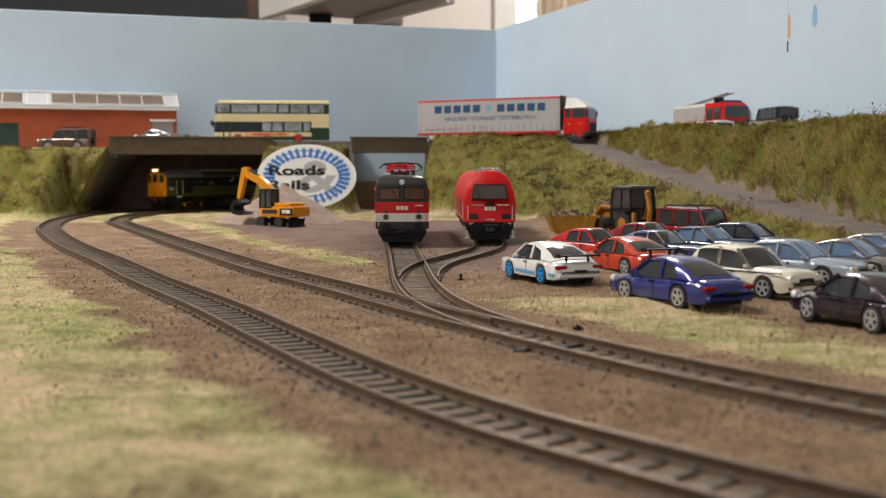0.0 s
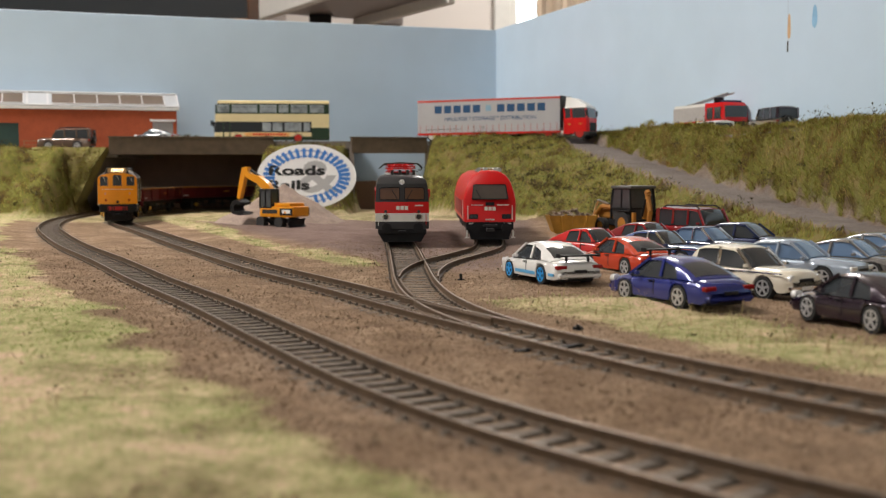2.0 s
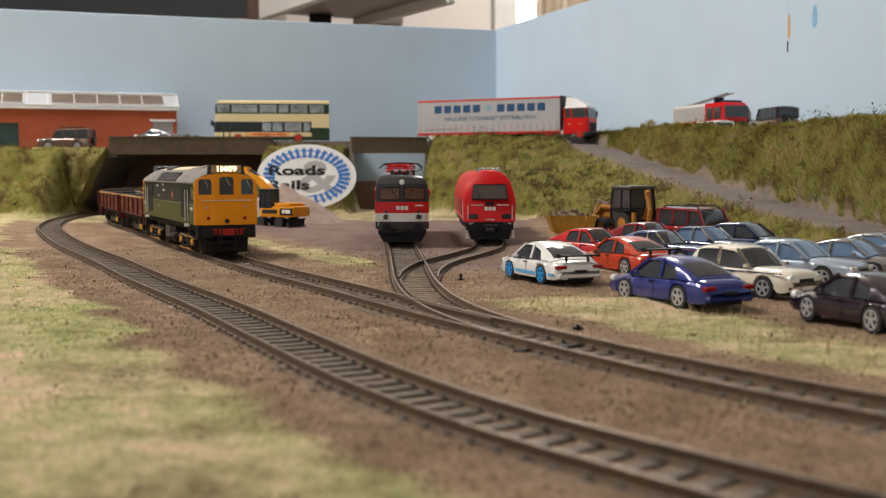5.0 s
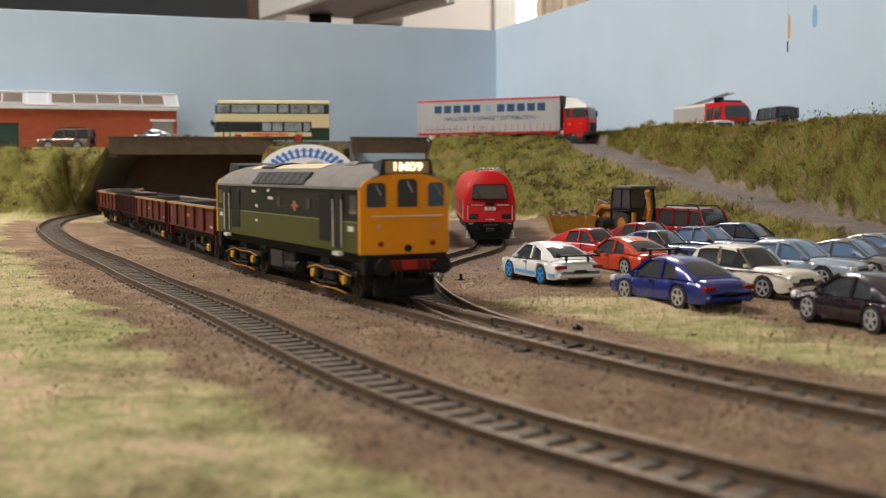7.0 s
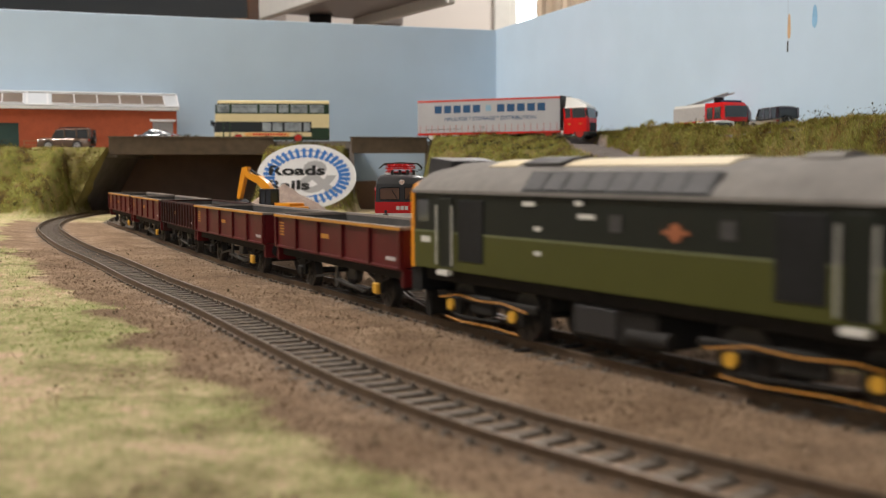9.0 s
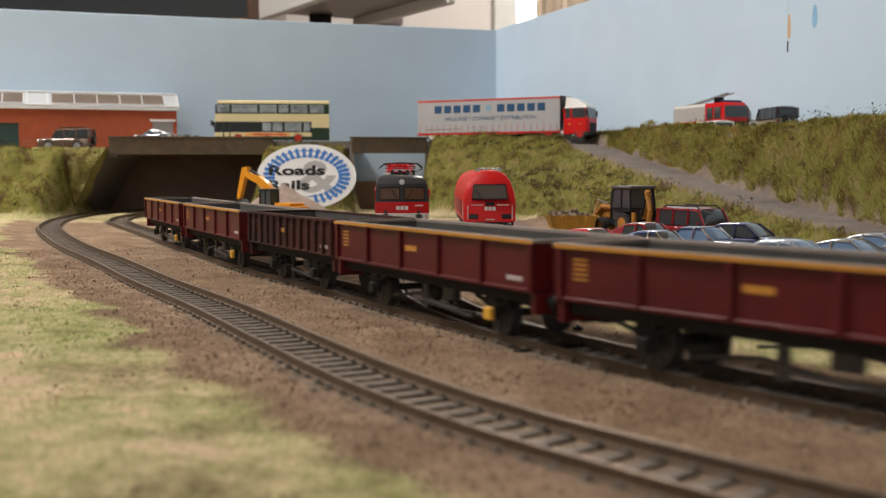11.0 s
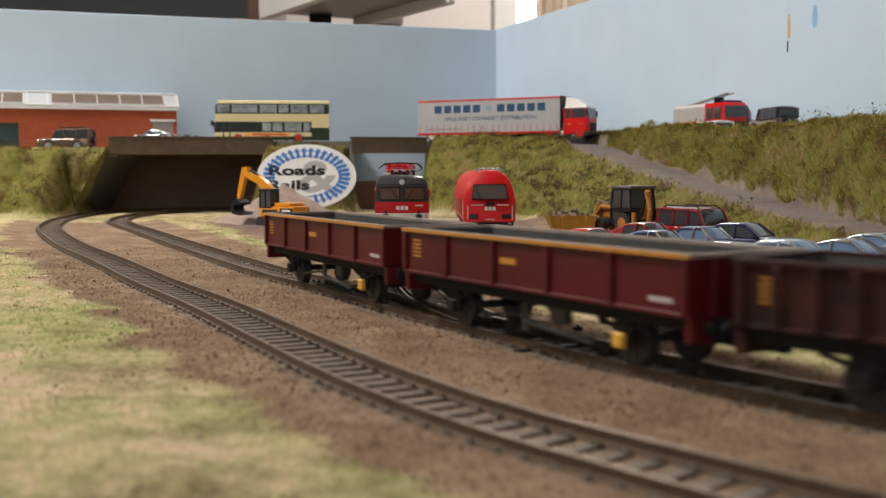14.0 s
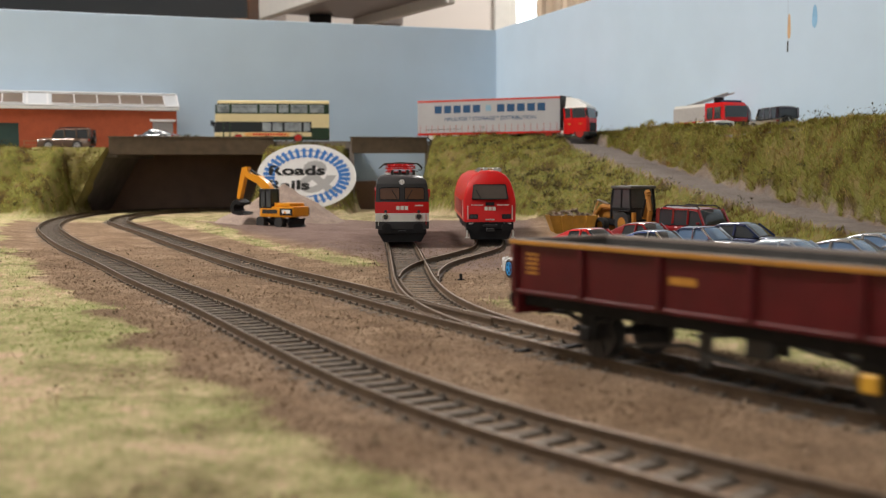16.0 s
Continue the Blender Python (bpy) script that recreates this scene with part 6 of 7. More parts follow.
    part("rear_bumper", box(B(), -L * 0.502, -L * 0.455, -W * 0.43, W * 0.43, 0.20 * H, 0.31 * H, 0.5), trim or body, t)
    part("grille", box(B(), L * 0.475, L * 0.497, -W * 0.20, W * 0.20, 0.33 * H, 0.43 * H, 0.2), M_BLACK, t)
    if plate:
        part("number_plate", box(B(), -L * 0.506, -L * 0.495, -2.9, 2.9, 0.335 * H, 0.40 * H), M_PLATE if style != "coupe" else M_INK, t)
        part("number_plate", box(B(), L * 0.497, L * 0.506, -2.9, 2.9, 0.21 * H, 0.275 * H), M_WHITE, t)
    if wing is not None:
        bm = box(B(), -L * 0.50, -L * 0.425, -W * 0.40, W * 0.40, 0.735 * H, 0.765 * H, 0.2)
        for k in (-1, 1):
            box(bm, -L * 0.49, -L * 0.43, k * W * 0.40 - 0.25, k * W * 0.40 + 0.25, 0.70 * H, 0.80 * H)
            box(bm, -L * 0.455, -L * 0.435, k * W * 0.22 - 0.35, k * W * 0.22 + 0.35, 0.58 * H, 0.74 * H)
        part("rear_wing", bm, wing, t)
    if spare:
        bm = cyl(B(), (-L * 0.5 - 2.6, 1.0, 0.47 * H), (-L * 0.5 - 0.1, 1.0, 0.47 * H), 4.6, seg=20)
        sp = part("spare_wheel", bm, M_TYRE, t, smooth=40)
        sb = B()
        for i in range(5):
            a = 2 * math.pi * i / 5
            beam(sb, (-L * 0.5 - 2.75, 1.0, 0.47 * H), (-L * 0.5 - 2.75, 1.0 + math.cos(a) * 3.0, 0.47 * H + math.sin(a) * 3.0), 1.0, 0.3)
        part("rim", sb, rim, sp)
    if rack:
        bm = B()
        for k in (-1, 1):
            tube(bm, [(-L * 0.42, k * W * 0.36, H * 1.0), (-L * 0.38, k * W * 0.36, H * 1.05), (L * 0.06, k * W * 0.36, H * 1.05), (L * 0.10, k * W * 0.36, H * 0.99)], 0.5)
        part("roof_rail", bm, M_BLACK, t)
    return t


def car_paint(name, c, metal=0.0):
    return material(name, c, 0.22, metal, 0.05, 120.0, 0.03, 600.0, 0.7)


M_CAR_WHITE = car_paint("white_car_paint", (0.72, 0.71, 0.68))
M_CAR_CREAM = car_paint("cream_white_car_paint", (0.70, 0.64, 0.52))
M_CAR_BLUE = car_paint("deep_blue_car_paint", (0.022, 0.032, 0.19), 0.2)
M_CAR_ORANGE = car_paint("orange_red_car_paint", (0.46, 0.045, 0.015))
M_CAR_RED = car_paint("red_car_paint", (0.50, 0.022, 0.022))
M_CAR_NAVY = car_paint("navy_car_paint", (0.020, 0.030, 0.085), 0.2)
M_CAR_BLUE2 = car_paint("mid_blue_car_paint", (0.045, 0.075, 0.19), 0.3)
M_CAR_SILVER = car_paint("silver_car_paint", (0.36, 0.37, 0.38), 0.55)
M_CAR_GREY = car_paint("warm_grey_car_paint", (0.27, 0.26, 0.25), 0.5)
M_CAR_PLUM = car_paint("black_plum_car_paint", (0.022, 0.012, 0.022), 0.3)
M_CAR_MAROON = car_paint("maroon_car_paint", (0.20, 0.015, 0.018))
M_CAR_BROWN = car_paint("bronze_car_paint", (0.13, 0.085, 0.06), 0.4)
M_CAR_ICE = car_paint("pale_blue_car_paint", (0.36, 0.42, 0.50), 0.3)
M_RIM_BLUE = paint("bright_blue_rim", (0.02, 0.30, 0.72), 0.3, 0.3)
M_STRIPE = paint("blue_decal", (0.10, 0.36, 0.62), 0.4, 0.2)
PARK = -2.0
G = "cars parked beside the track"
car("sports_car", "white coupe with bright blue wheels and a rear wing", at(47, 493, PARK, 112), M_CAR_WHITE, rim=M_RIM_BLUE, wing=M_BLACK, stripe=M_STRIPE, group=G)
car("sports_car", "deep blue coupe with silver spoked wheels", at(86, 407, PARK, 117), M_CAR_BLUE, group=G)
car("sports_car", "orange-red coupe with a black rear wing", at(88, 528, PARK, 114), M_CAR_ORANGE, wing=M_BLACK, group=G)
car("sports_car", "black plum convertible-style coupe with silver wheels", at(134, 345, PARK, 106), M_CAR_PLUM, L=60, W=24.5, H=16.6, group=G)
car("fastback_car", "red fastback coupe with bright window trim", at(83, 606, PARK, -48), M_CAR_RED, L=57, W=22.4, H=17.0, style="fastback", front_lamp="square", group=G)
car("estate_car", "dark red car seen over the other roofs", at(120, 645, PARK, -48), M_CAR_MAROON, L=59, W=22.5, H=18.2, style="fastback", front_lamp="square", group=G)
car("saloon_car", "mid blue saloon with a sloping bonnet", at(113, 572, PARK, -42), M_CAR_BLUE2, L=60, W=22.4, H=17.6, style="fastback", front_lamp="square", trim=M_CHROME, group=G)
car("saloon_car", "navy small saloon with chrome window trim", at(143, 600, PARK, -48), M_CAR_NAVY, L=53, W=20.8, H=18.0, style="saloon", glass=M_GLASS_BLUE, trim=M_CHROME, group=G)
car("saloon_car", "dark navy saloon with tinted windows", at(171, 622, PARK, -40), M_CAR_NAVY, L=62, W=23.6, H=19.0, style="saloon", front_lamp="square", group=G)
car("estate_car", "cream white saloon with a dark green side flash", at(120, 436, PARK, -56), M_CAR_CREAM, L=56, W=21.2, H=19.0, style="estate", stripe=paint("green_flash", (0.03, 0.10, 0.035), 0.4, 0.2), trim=M_CHROME, group=G)
car("saloon_car", "pale blue saloon with a blue-tinted windscreen", at(152, 478, PARK, -44), M_CAR_ICE, L=60, W=22.6, H=18.4, style="saloon", glass=M_GLASS_BLUE, front_lamp="square", group=G)
car("sports_car", "silver-grey coupe with a reflecting windscreen", at(184, 506, PARK, -44), M_CAR_GREY, glass=M_GLASS_BLUE, H=17.4, group=G)
car("sports_car", "bright silver coupe with a reflecting windscreen", at(214, 548, PARK, -44), M_CAR_SILVER, glass=M_GLASS_BLUE, H=17.6, group=G)
car("offroad_car", "maroon off-road car with black roof rails", at(163, 700, PARK, -58), M_CAR_MAROON, L=60, W=24.0, H=25.0, style="offroad", front_lamp="square", wheel=4.9, rack=True, group=G)
car("offroad_car", "bronze off-road car with a spare wheel on the back", at(-449, 1336, YARD_Z, 180), M_CAR_BROWN, L=64, W=24.5, H=25.5, style="offroad", wheel=5.2, spare=True, rack=True)
car("sports_car", "silver open sports car behind the bridge parapet", at(-346, 1352, DECK_Z, 172), M_CAR_SILVER, L=50, W=21.0, H=15.4, style="coupe")
car("offroad_car", "white low-roofed sport utility car on the bank", at(253, 1060, 75.6, 109), M_CAR_WHITE, L=50, W=22, H=16.5, style="offroad", wheel=4.9)
car("offroad_car", "pale gold off-road car with a black roof and spare wheel", at(283, 960, 77.2, 106), material("champagne_paint", (0.36, 0.31, 0.24), 0.25, 0.4, 0.05, coat=0.6), L=47, W=22, H=22.4, style="offroad", wheel=4.7, spare=True, roof_mat=M_CAR_PLUM, trim=M_CAR_PLUM)


def fire_engine():
    t = thing("fire_engine", "red fire engine with yellow chequers and a roof ladder", "fire engine", at(262, 1100, 77.0, -71) @ Matrix.Scale(0.86, 4))
    w = 16.2
    part("chassis", box(B(), -50, 52, -13, 13, 3.5, 8, 0.6), M_BLACK, t)
    part("rear_body", box(B(), -52, 16, -w, w, 7.5, 36, 0.8, 2), material("pale_grey_shutter", (0.40, 0.38, 0.36), 0.5, var=0.08), t, "grey shuttered rear body")
    part("cab", loft(B(), [[(16.2, -w, z), (52 - d, -w * s, z), (54 - d, -w * s + 3, z), (54 - d, w * s - 3, z), (52 - d, w * s, z), (16.2, w, z)] for z, s, d in ((6, 1, 0), (22, 1, 0), (36, 0.95, 2.4), (39, 0.88, 5))]), M_RED, t, "red crew cab", smooth=30)
    part("windscreen", box(B(), 51.4, 53.9, -14, 14, 20.5, 35, 0.5), M_GLASS, t)
    part("grille", box(B(), 53.6, 54.5, -12, 12, 8, 18, 0.4), M_BLACK, t)
    part("bumper", box(B(), 50, 55.5, -16.4, 16.4, 4, 9, 0.6), M_RED, t)
    for k in (-1, 1):
        for a, b in ((20, 32), (35, 48)):
            part("window", box(B(), a, b, k * w - 0.4, k * w + 0.12, 21, 34, 0.2), M_GLASS, t)
        for i in range(8):
            for j in range(2):
                part("chequer", box(B(), -51 + i * 8, -43.2 + i * 8, k * w - 0.2, k * w + 0.14, 8 + j * 6, 13.9 + j * 6), M_PLATE if (i + j) % 2 else M_RED, t)
        for x in (-32, 36):
            vehicle_wheel(t, x, k * 13.6, 6.4, 4.2, M_NUM, 0)
    lad = B()
    for y in (-4, 4):
        beam(lad, (-50, y, 38.5), (42, y, 49.5), 1.4)
    for i in range(16):
        x = -48 + i * 5.6
        beam(lad, (x, -4, 38.7 + i * 0.67), (x, 4, 38.7 + i * 0.67), 0.8)
    part("ladder", lad, material("ladder_alloy", (0.40, 0.39, 0.38), 0.35, 0.8), t, "grey alloy ladder")
    part("ladder_rest", box(box(B(), -40, -38, -6, 6, 36, 40.4), 18, 20, -6, 6, 37, 46), M_BLACK, t)
    part("beacon", box(B(), 40, 46, -12, 12, 39, 41.5, 0.6), paint("blue_beacon", (0.02, 0.03, 0.09), 0.3, 0.3), t)
    part("roof_rail", box(box(B(), -50, 14, -15.6, -15, 36, 39), -50, 14, 15, 15.6, 36, 39), M_OFFWHITE, t)


fire_engine()


def excavator():
    t = thing("wheeled_excavator", "orange wheeled excavator with its arm reaching to the heap", "excavator", at(-146, 984, -2.6, 146) @ Matrix.Scale(0.80, 4))
    # local +x is the digging direction; the upper works carry cab, counterweight and boom
    part("undercarriage", box(B(), -22, 20, -9, 9, 5.0, 9.5, 1.0), M_BLACK, t)
    for k in (-1, 1):
        for x in (-14, 13):
            for o in (0, 4.4):
                part("wheel", cyl(B(), (x, k * (8.4 + o) - 1.8, 6.0), (x, k * (8.4 + o) + 1.8, 6.0), 6.0, seg=20), M_TYRE, t, smooth=40)
    part("dozer_blade", loft(B(), [[(-27 - d, -13, z), (-27 - d, 13, z), (-25.5 - d, 13, z), (-25.5 - d, -13, z)] for z, d in ((1.0, 3), (4, 0.5), (8, 0.6), (10, 2.2))]), M_BLACK, t)
    part("stabiliser_arm", box(B(), -26, -18, -4, 4, 4.5, 7.5), M_BLACK, t)
    part("turntable", cyl(B(), (0, 0, 9.5), (0, 0, 12), 8, seg=24), M_BLACK, t)
    up = part("superstructure", loft(B(), [[(-31, -13 * s, z), (-28, -14 * s, z), (12, -14 * s, z), (15, -12, z), (15, 12, z), (12, 14 * s, z), (-28, 14 * s, z), (-31, 13 * s, z)] for z, s in ((12, 0.98), (14, 1.0), (21, 1.0), (23, 0.95))]), M_ORANGE, t, "orange superstructure", smooth=30)
    part("engine_cover", box(B(), -29, -6, -12, 12, 23, 27.2, 1.2, 2), M_ORANGE, up)
    part("counterweight", box(B(), -34.5, -29, -13, 13, 12.5, 23.5, 1.6, 2), M_ORANGE, up)
    for k in (-1, 1):
        part("side_panel", box(B(), -34, -16, k * 14 - 0.2, k * 14 + 0.3, 14, 21.5, 0.1), M_BLACK, up, "black side decal")
        part("decal_bar", box(B(), -31, -19.5, k * 14.2, k * 14.5, 16, 20), M_OFFWHITE, up)
        part("decal_mark", prism(B(), [(-25.5, 16), (-22, 16), (-23.7, 19)], "y", k * 14.45 - 0.05, k * 14.45 + 0.15), M_YELLOW, up)
        part("vent", box(B(), -12, 10, k * 14 - 0.2, k * 14 + 0.25, 15.5, 20, 0.1), M_GREYD, up)
    cab = part("cab", box(B(), -3, 14, 1.5, 13.5, 21.5, 41, 1.4, 2), M_GLASS, t, "black glazed cab")
    fr = B()
    for x in (-3, 5.5, 14):
        for y in (1.5, 13.5):
            beam(fr, (x, y, 21.5), (x if x < 10 else x - 1.2, y, 41), 1.3)
    for z in (22, 41):
        for a, b in (((-3, 1.5), (14, 1.5)), ((14, 1.5), (14, 13.5)), ((14, 13.5), (-3, 13.5)), ((-3, 13.5), (-3, 1.5))):
            beam(fr, (*a, z), (*b, z), 1.2)
    part("cab_frame", fr, M_BLACK, cab)
    part("cab_roof", box(B(), -3.6, 13.5, 1, 14, 41, 42.6, 0.5), M_BLACK, cab)

    def arm(name, pts, wds, y, th, mat=M_ORANGE):
        rings = []
        for i, (p, wd) in enumerate(zip(pts, wds)):
            a, b = pts[max(0, i - 1)], pts[min(len(pts) - 1, i + 1)]
            d = Vector((b[0] - a[0], 0, b[1] - a[1])).normalized()
            n = Vector((-d.z, 0, d.x))
            c = Vector((p[0], y, p[1]))
            rings.append([c + n * wd / 2 + Vector((0, -th / 2, 0)), c + n * wd / 2 + Vector((0, th / 2, 0)), c - n * wd / 2 + Vector((0, th / 2, 0)), c - n * wd / 2 + Vector((0, -th / 2, 0))])
        return part(name, loft(B(), rings), mat, t, smooth=30)

    boom = arm("boom", [(6, 23), (12, 35), (20, 45), (30, 52), (42, 56), (49, 58)], [8, 9.5, 10.5, 9, 7, 5], -4.5, 6.5)
    arm("boom_extension", [(42, 54), (47, 59), (52, 64)], [5, 6, 4.5], -4.5, 5.4)
    stick = arm("dipper_arm", [(46, 65), (52, 64), (56, 50), (60, 36), (61, 31)], [4, 7, 6.6, 5.4, 4.0], -4.5, 5.6)
    ram = B()
    cyl(ram, (12, -4.5, 24), (27, -4.5, 46), 1.5, seg=12)
    cyl(ram, (30, -4.5, 56), (44, -4.5, 63), 1.3, seg=12)
    cyl(ram, (57, -4.5, 52), (64, -4.5, 36), 1.2, seg=12)
    part("hydraulic_ram", ram, M_BLACK, boom)
    part("boom_mark", box(B(), 24, 30, -7.7, -7.55, 47.5, 50.5), M_BLACK, boom)
    part("linkage", tube(B(), [(60, -7, 36), (66, -7, 33), (63, -7, 27)], 1.2), M_ORANGE, stick)
    bucket = [(52, 27), (60, 30), (66, 27), (69, 20), (66, 14), (56, 12), (48, 14), (50, 16), (62, 17), (64, 21), (60, 25), (53, 24)]
    part("bucket", prism(B(), bucket, "y", -13, 4), M_BLACK, stick)


excavator()


def backhoe():
    t = thing("backhoe_loader", "orange-yellow backhoe loader with a tall black cab", "backhoe loader", at(143, 856, -2.6, 116) @ Matrix.Scale(0.93, 4))
    dirty = material("worn_plant_orange", (0.36, 0.15, 0.018), 0.6, var=0.25, scale=200)
    part("chassis", box(B(), -24, 26, -8, 8, 7, 13, 1.0), M_BLACK, t)
    part("bonnet", box(B(), 8, 32, -8.5, 8.5, 13, 21, 1.6, 2), dirty, t)
    cab = part("cab", loft(B(), [[(-19 + d, -12 * s, z), (8 - d, -12 * s, z), (8 - d, 12 * s, z), (-19 + d, 12 * s, z)] for z, s, d in ((13, 0.9, 1), (22, 1.0, 0), (38, 0.94, 2.0))]), material("cab_glass", (0.06, 0.06, 0.062), 0.15, var=0.1), t, "black glazed cab")
    fr = B()
    for x, xt in ((-19, -17), (-6, -6), (8, 6)):
        for k in (-1, 1):
            beam(fr, (x, k * 12, 13), (x, k * 12, 22), 1.5)
            beam(fr, (x, k * 12, 22), (xt, k * 11.3, 38), 1.5)
    for k in (-1, 1):
        beam(fr, (-19, k * 12, 22), (8, k * 12, 22), 1.3)
    for x in (-19, 8):
        beam(fr, (x, -12, 22), (x, 12, 22), 1.3)
    part("cab_frame", fr, M_BLACK, cab)
    part("cab_roof", box(B(), -20, 8.5, -12.5, 12.5, 38, 40.4, 0.8, 2), material("dusty_black_roof", (0.09, 0.085, 0.08), 0.6), cab)
    for k in (-1, 1):
        w = part("wheel", cyl(B(), (-11, k * 12 - 3, 9.6), (-11, k * 12 + 3, 9.6), 9.6, seg=26), M_TYRE, t, smooth=40)
        part("hub", cyl(B(), (-11, k * 15 - 0.2, 9.6), (-11, k * 15 + 0.3, 9.6), 5.2, seg=20), dirty, w)
        w = part("wheel", cyl(B(), (22, k * 11.5 - 2.4, 6.8), (22, k * 11.5 + 2.4, 6.8), 6.8, seg=24), M_TYRE, t, smooth=40)
        part("hub", cyl(B(), (22, k * 13.9 - 0.2, 6.8), (22, k * 13.9 + 0.3, 6.8), 3.6, seg=18), dirty, w)
        part("loader_arm", tube(B(), [(6, k * 9.8, 22), (24, k * 10.2, 23), (38, k * 10.2, 12)], 1.9, 8), dirty, t)
        part("loader_ram", tube(B(), [(14, k * 10.4, 25), (30, k * 10.4, 28), (37, k * 10.2, 16)], 1.0, 8), M_CHROME, t)
        part("mudguard", box(B(), -21, -1, k * 12 - 3.2, k * 12 + 3.2, 19.4, 20.6, 0.3), M_BLACK, t)
        part("stabiliser", box(box(B(), -25, -22, k * 12 - 1.4, k * 12 + 1.4, 2, 19, 0.3), -27, -20, k * 12 - 3, k * 12 + 3, 0.4, 1.6, 0.2), dirty, t)
    shovel = [(36, 2), (50, 1), (51, 2), (44, 7), (43, 13), (40, 15), (37, 13), (36, 7)]
    part("loader_bucket", prism(B(), shovel, "y", -14.5, 14.5), dirty, t)
    part("hoe_boom", tube(B(), [(-22, 0, 14), (-29, 2, 34), (-27, 2, 36)], 2.4, 8), dirty, t)
    part("hoe_arm", tube(B(), [(-27, 2, 36), (-33, 3, 20), (-31, 3, 10)], 2.1, 8), dirty, t)
    part("hoe_ram", tube(B(), [(-24, 4.4, 16), (-29, 4.4, 30)], 1.0, 8), M_BLACK, t)
    part("hoe_bucket", prism(B(), [(-33, 12), (-27, 11), (-25, 5), (-29, 2), (-35, 4), (-36, 8)], "y", -2.5, 8.5), dirty, t)


backhoe()


def skip():
    t = thing("rubble_skip", "worn yellow skip heaped with broken rubble", "skip", at(100, 868, -2.6, 4))
    yel = material("worn_skip_yellow", (0.40, 0.20, 0.02), 0.6, var=0.3, scale=160)
    outer = [[(-14, -9, 0), (14, -9, 0), (14, 9, 0), (-14, 9, 0)], [(-19, -11, 14.5), (19, -11, 14.5), (19, 11, 14.5), (-19, 11, 14.5)], [(-18, -10, 14.5), (18, -10, 14.5), (18, 10, 14.5), (-18, 10, 14.5)], [(-15, -8.4, 5), (15, -8.4, 5), (15, 8.4, 5), (-15, 8.4, 5)]]
    part("bin", loft(B(), outer), yel, t)
    ribs = B()
    for x in (-10, 0, 10):
        for k in (-1, 1):
            beam(ribs, (x * 0.82, k * 9.2, 0.5), (x, k * 11.2, 14), 1.2)
    part("rib", ribs, yel, t)
    rnd = random.Random(5)
    for i in range(46):
        bm = B()
        r = bmesh.ops.create_icosphere(bm, subdivisions=1, radius=1.0)
        s = Vector((rnd.uniform(1.2, 3.6), rnd.uniform(1.0, 2.4), rnd.uniform(0.8, 1.8)))
        for v in bm.verts:
            v.co = Vector((v.co.x * s.x, v.co.y * s.y, v.co.z * s.z)) * rnd.uniform(0.75, 1.2)
        x, y = rnd.uniform(-15, 15), rnd.uniform(-8, 8)
        z = 13.5 + 5.5 * (1 - (x / 16) ** 2) * (1 - (y / 10) ** 2) * rnd.random()
        part("rubble", bm, M_RUBBLE, t, m=at(x, y, z, rnd.uniform(0, 360), rnd.uniform(-40, 40), rnd.uniform(-40, 40)))


skip()


def heap():
    bm = B()
    n, rings = 72, 26
    rows = []
    for j in range(rings + 1):
        f = j / rings
        row = []
        for i in range(n):
            a = 2 * math.pi * i / n
            rx, ry = 72 * f, 56 * f
            x, y = math.cos(a) * rx, math.sin(a) * ry
            z = 37 * (1 - f) ** 1.02 * (1 + 0.12 * noise.noise(Vector((x / 22, y / 22, 4)))) + 1.3 * noise.noise(Vector((x / 6, y / 6, 9))) - 5.2 * f
            row.append((x + 6 * (1 - f), y, z))
        rows.append(row)
    loft(bm, rows[::-1], caps=False)
    ob = part("grit_mound", bm, M_SAND, label="pinkish-brown conical heap of fine grit", smooth=60, m=at(-156, 1060, -2.0), category="grit heap")
    return ob


heap()


# ---- scenic fibres, flock and grit ----
def joined(name, verts, faces, mat, label, category):
    me = bpy.data.meshes.new(name)
    me.from_pydata((np.asarray(verts) * MM).tolist(), [], np.asarray(faces).tolist())
    me.materials.append(mat)
    return tagged(new(name, me), label, category, kind="stuff")


def blades(x, y, z, rng, h0, h1, w, lean=0.55):
    """One bent blade of two triangles at each point."""
    n = len(x)
    a = rng.uniform(0, 2 * np.pi, n)
    h = rng.uniform(h0, h1, n)
    tilt = rng.uniform(0.1, lean, n) * h
    b = rng.uniform(0, 2 * np.pi, n)
    ww = w * rng.uniform(0.6, 1.3, n)
    p = np.stack([x, y, z - 0.3], 1)
    side = np.stack([np.cos(a), np.sin(a), np.zeros(n)], 1) * ww[:, None] / 2
    out = np.stack([np.cos(b), np.sin(b), np.zeros(n)], 1)
    mid = p + out * (tilt * 0.35)[:, None] + np.array([0, 0, 1]) * (h * 0.6)[:, None]
    tip = p + out * tilt[:, None] + np.array([0, 0, 1]) * (h * 0.96)[:, None]
    v = np.stack([p - side, p + side, mid + side * 0.7, mid - side * 0.7, tip], 1).reshape(-1, 3)
    i = np.arange(n) * 5
    f = np.concatenate([np.stack([i, i + 1, i + 2], 1), np.stack([i, i + 2, i + 3], 1), np.stack([i + 3, i + 2, i + 4], 1)])
    return v, f


def scatter(rng, n, x0, x1, y0, y1, test):
    x, y = rng.uniform(x0, x1, n), rng.uniform(y0, y1, n)
    z, zone = relief(x, y)
    k = test(x, y, z, zone)
    return x[k], y[k], z[k], zone[k]


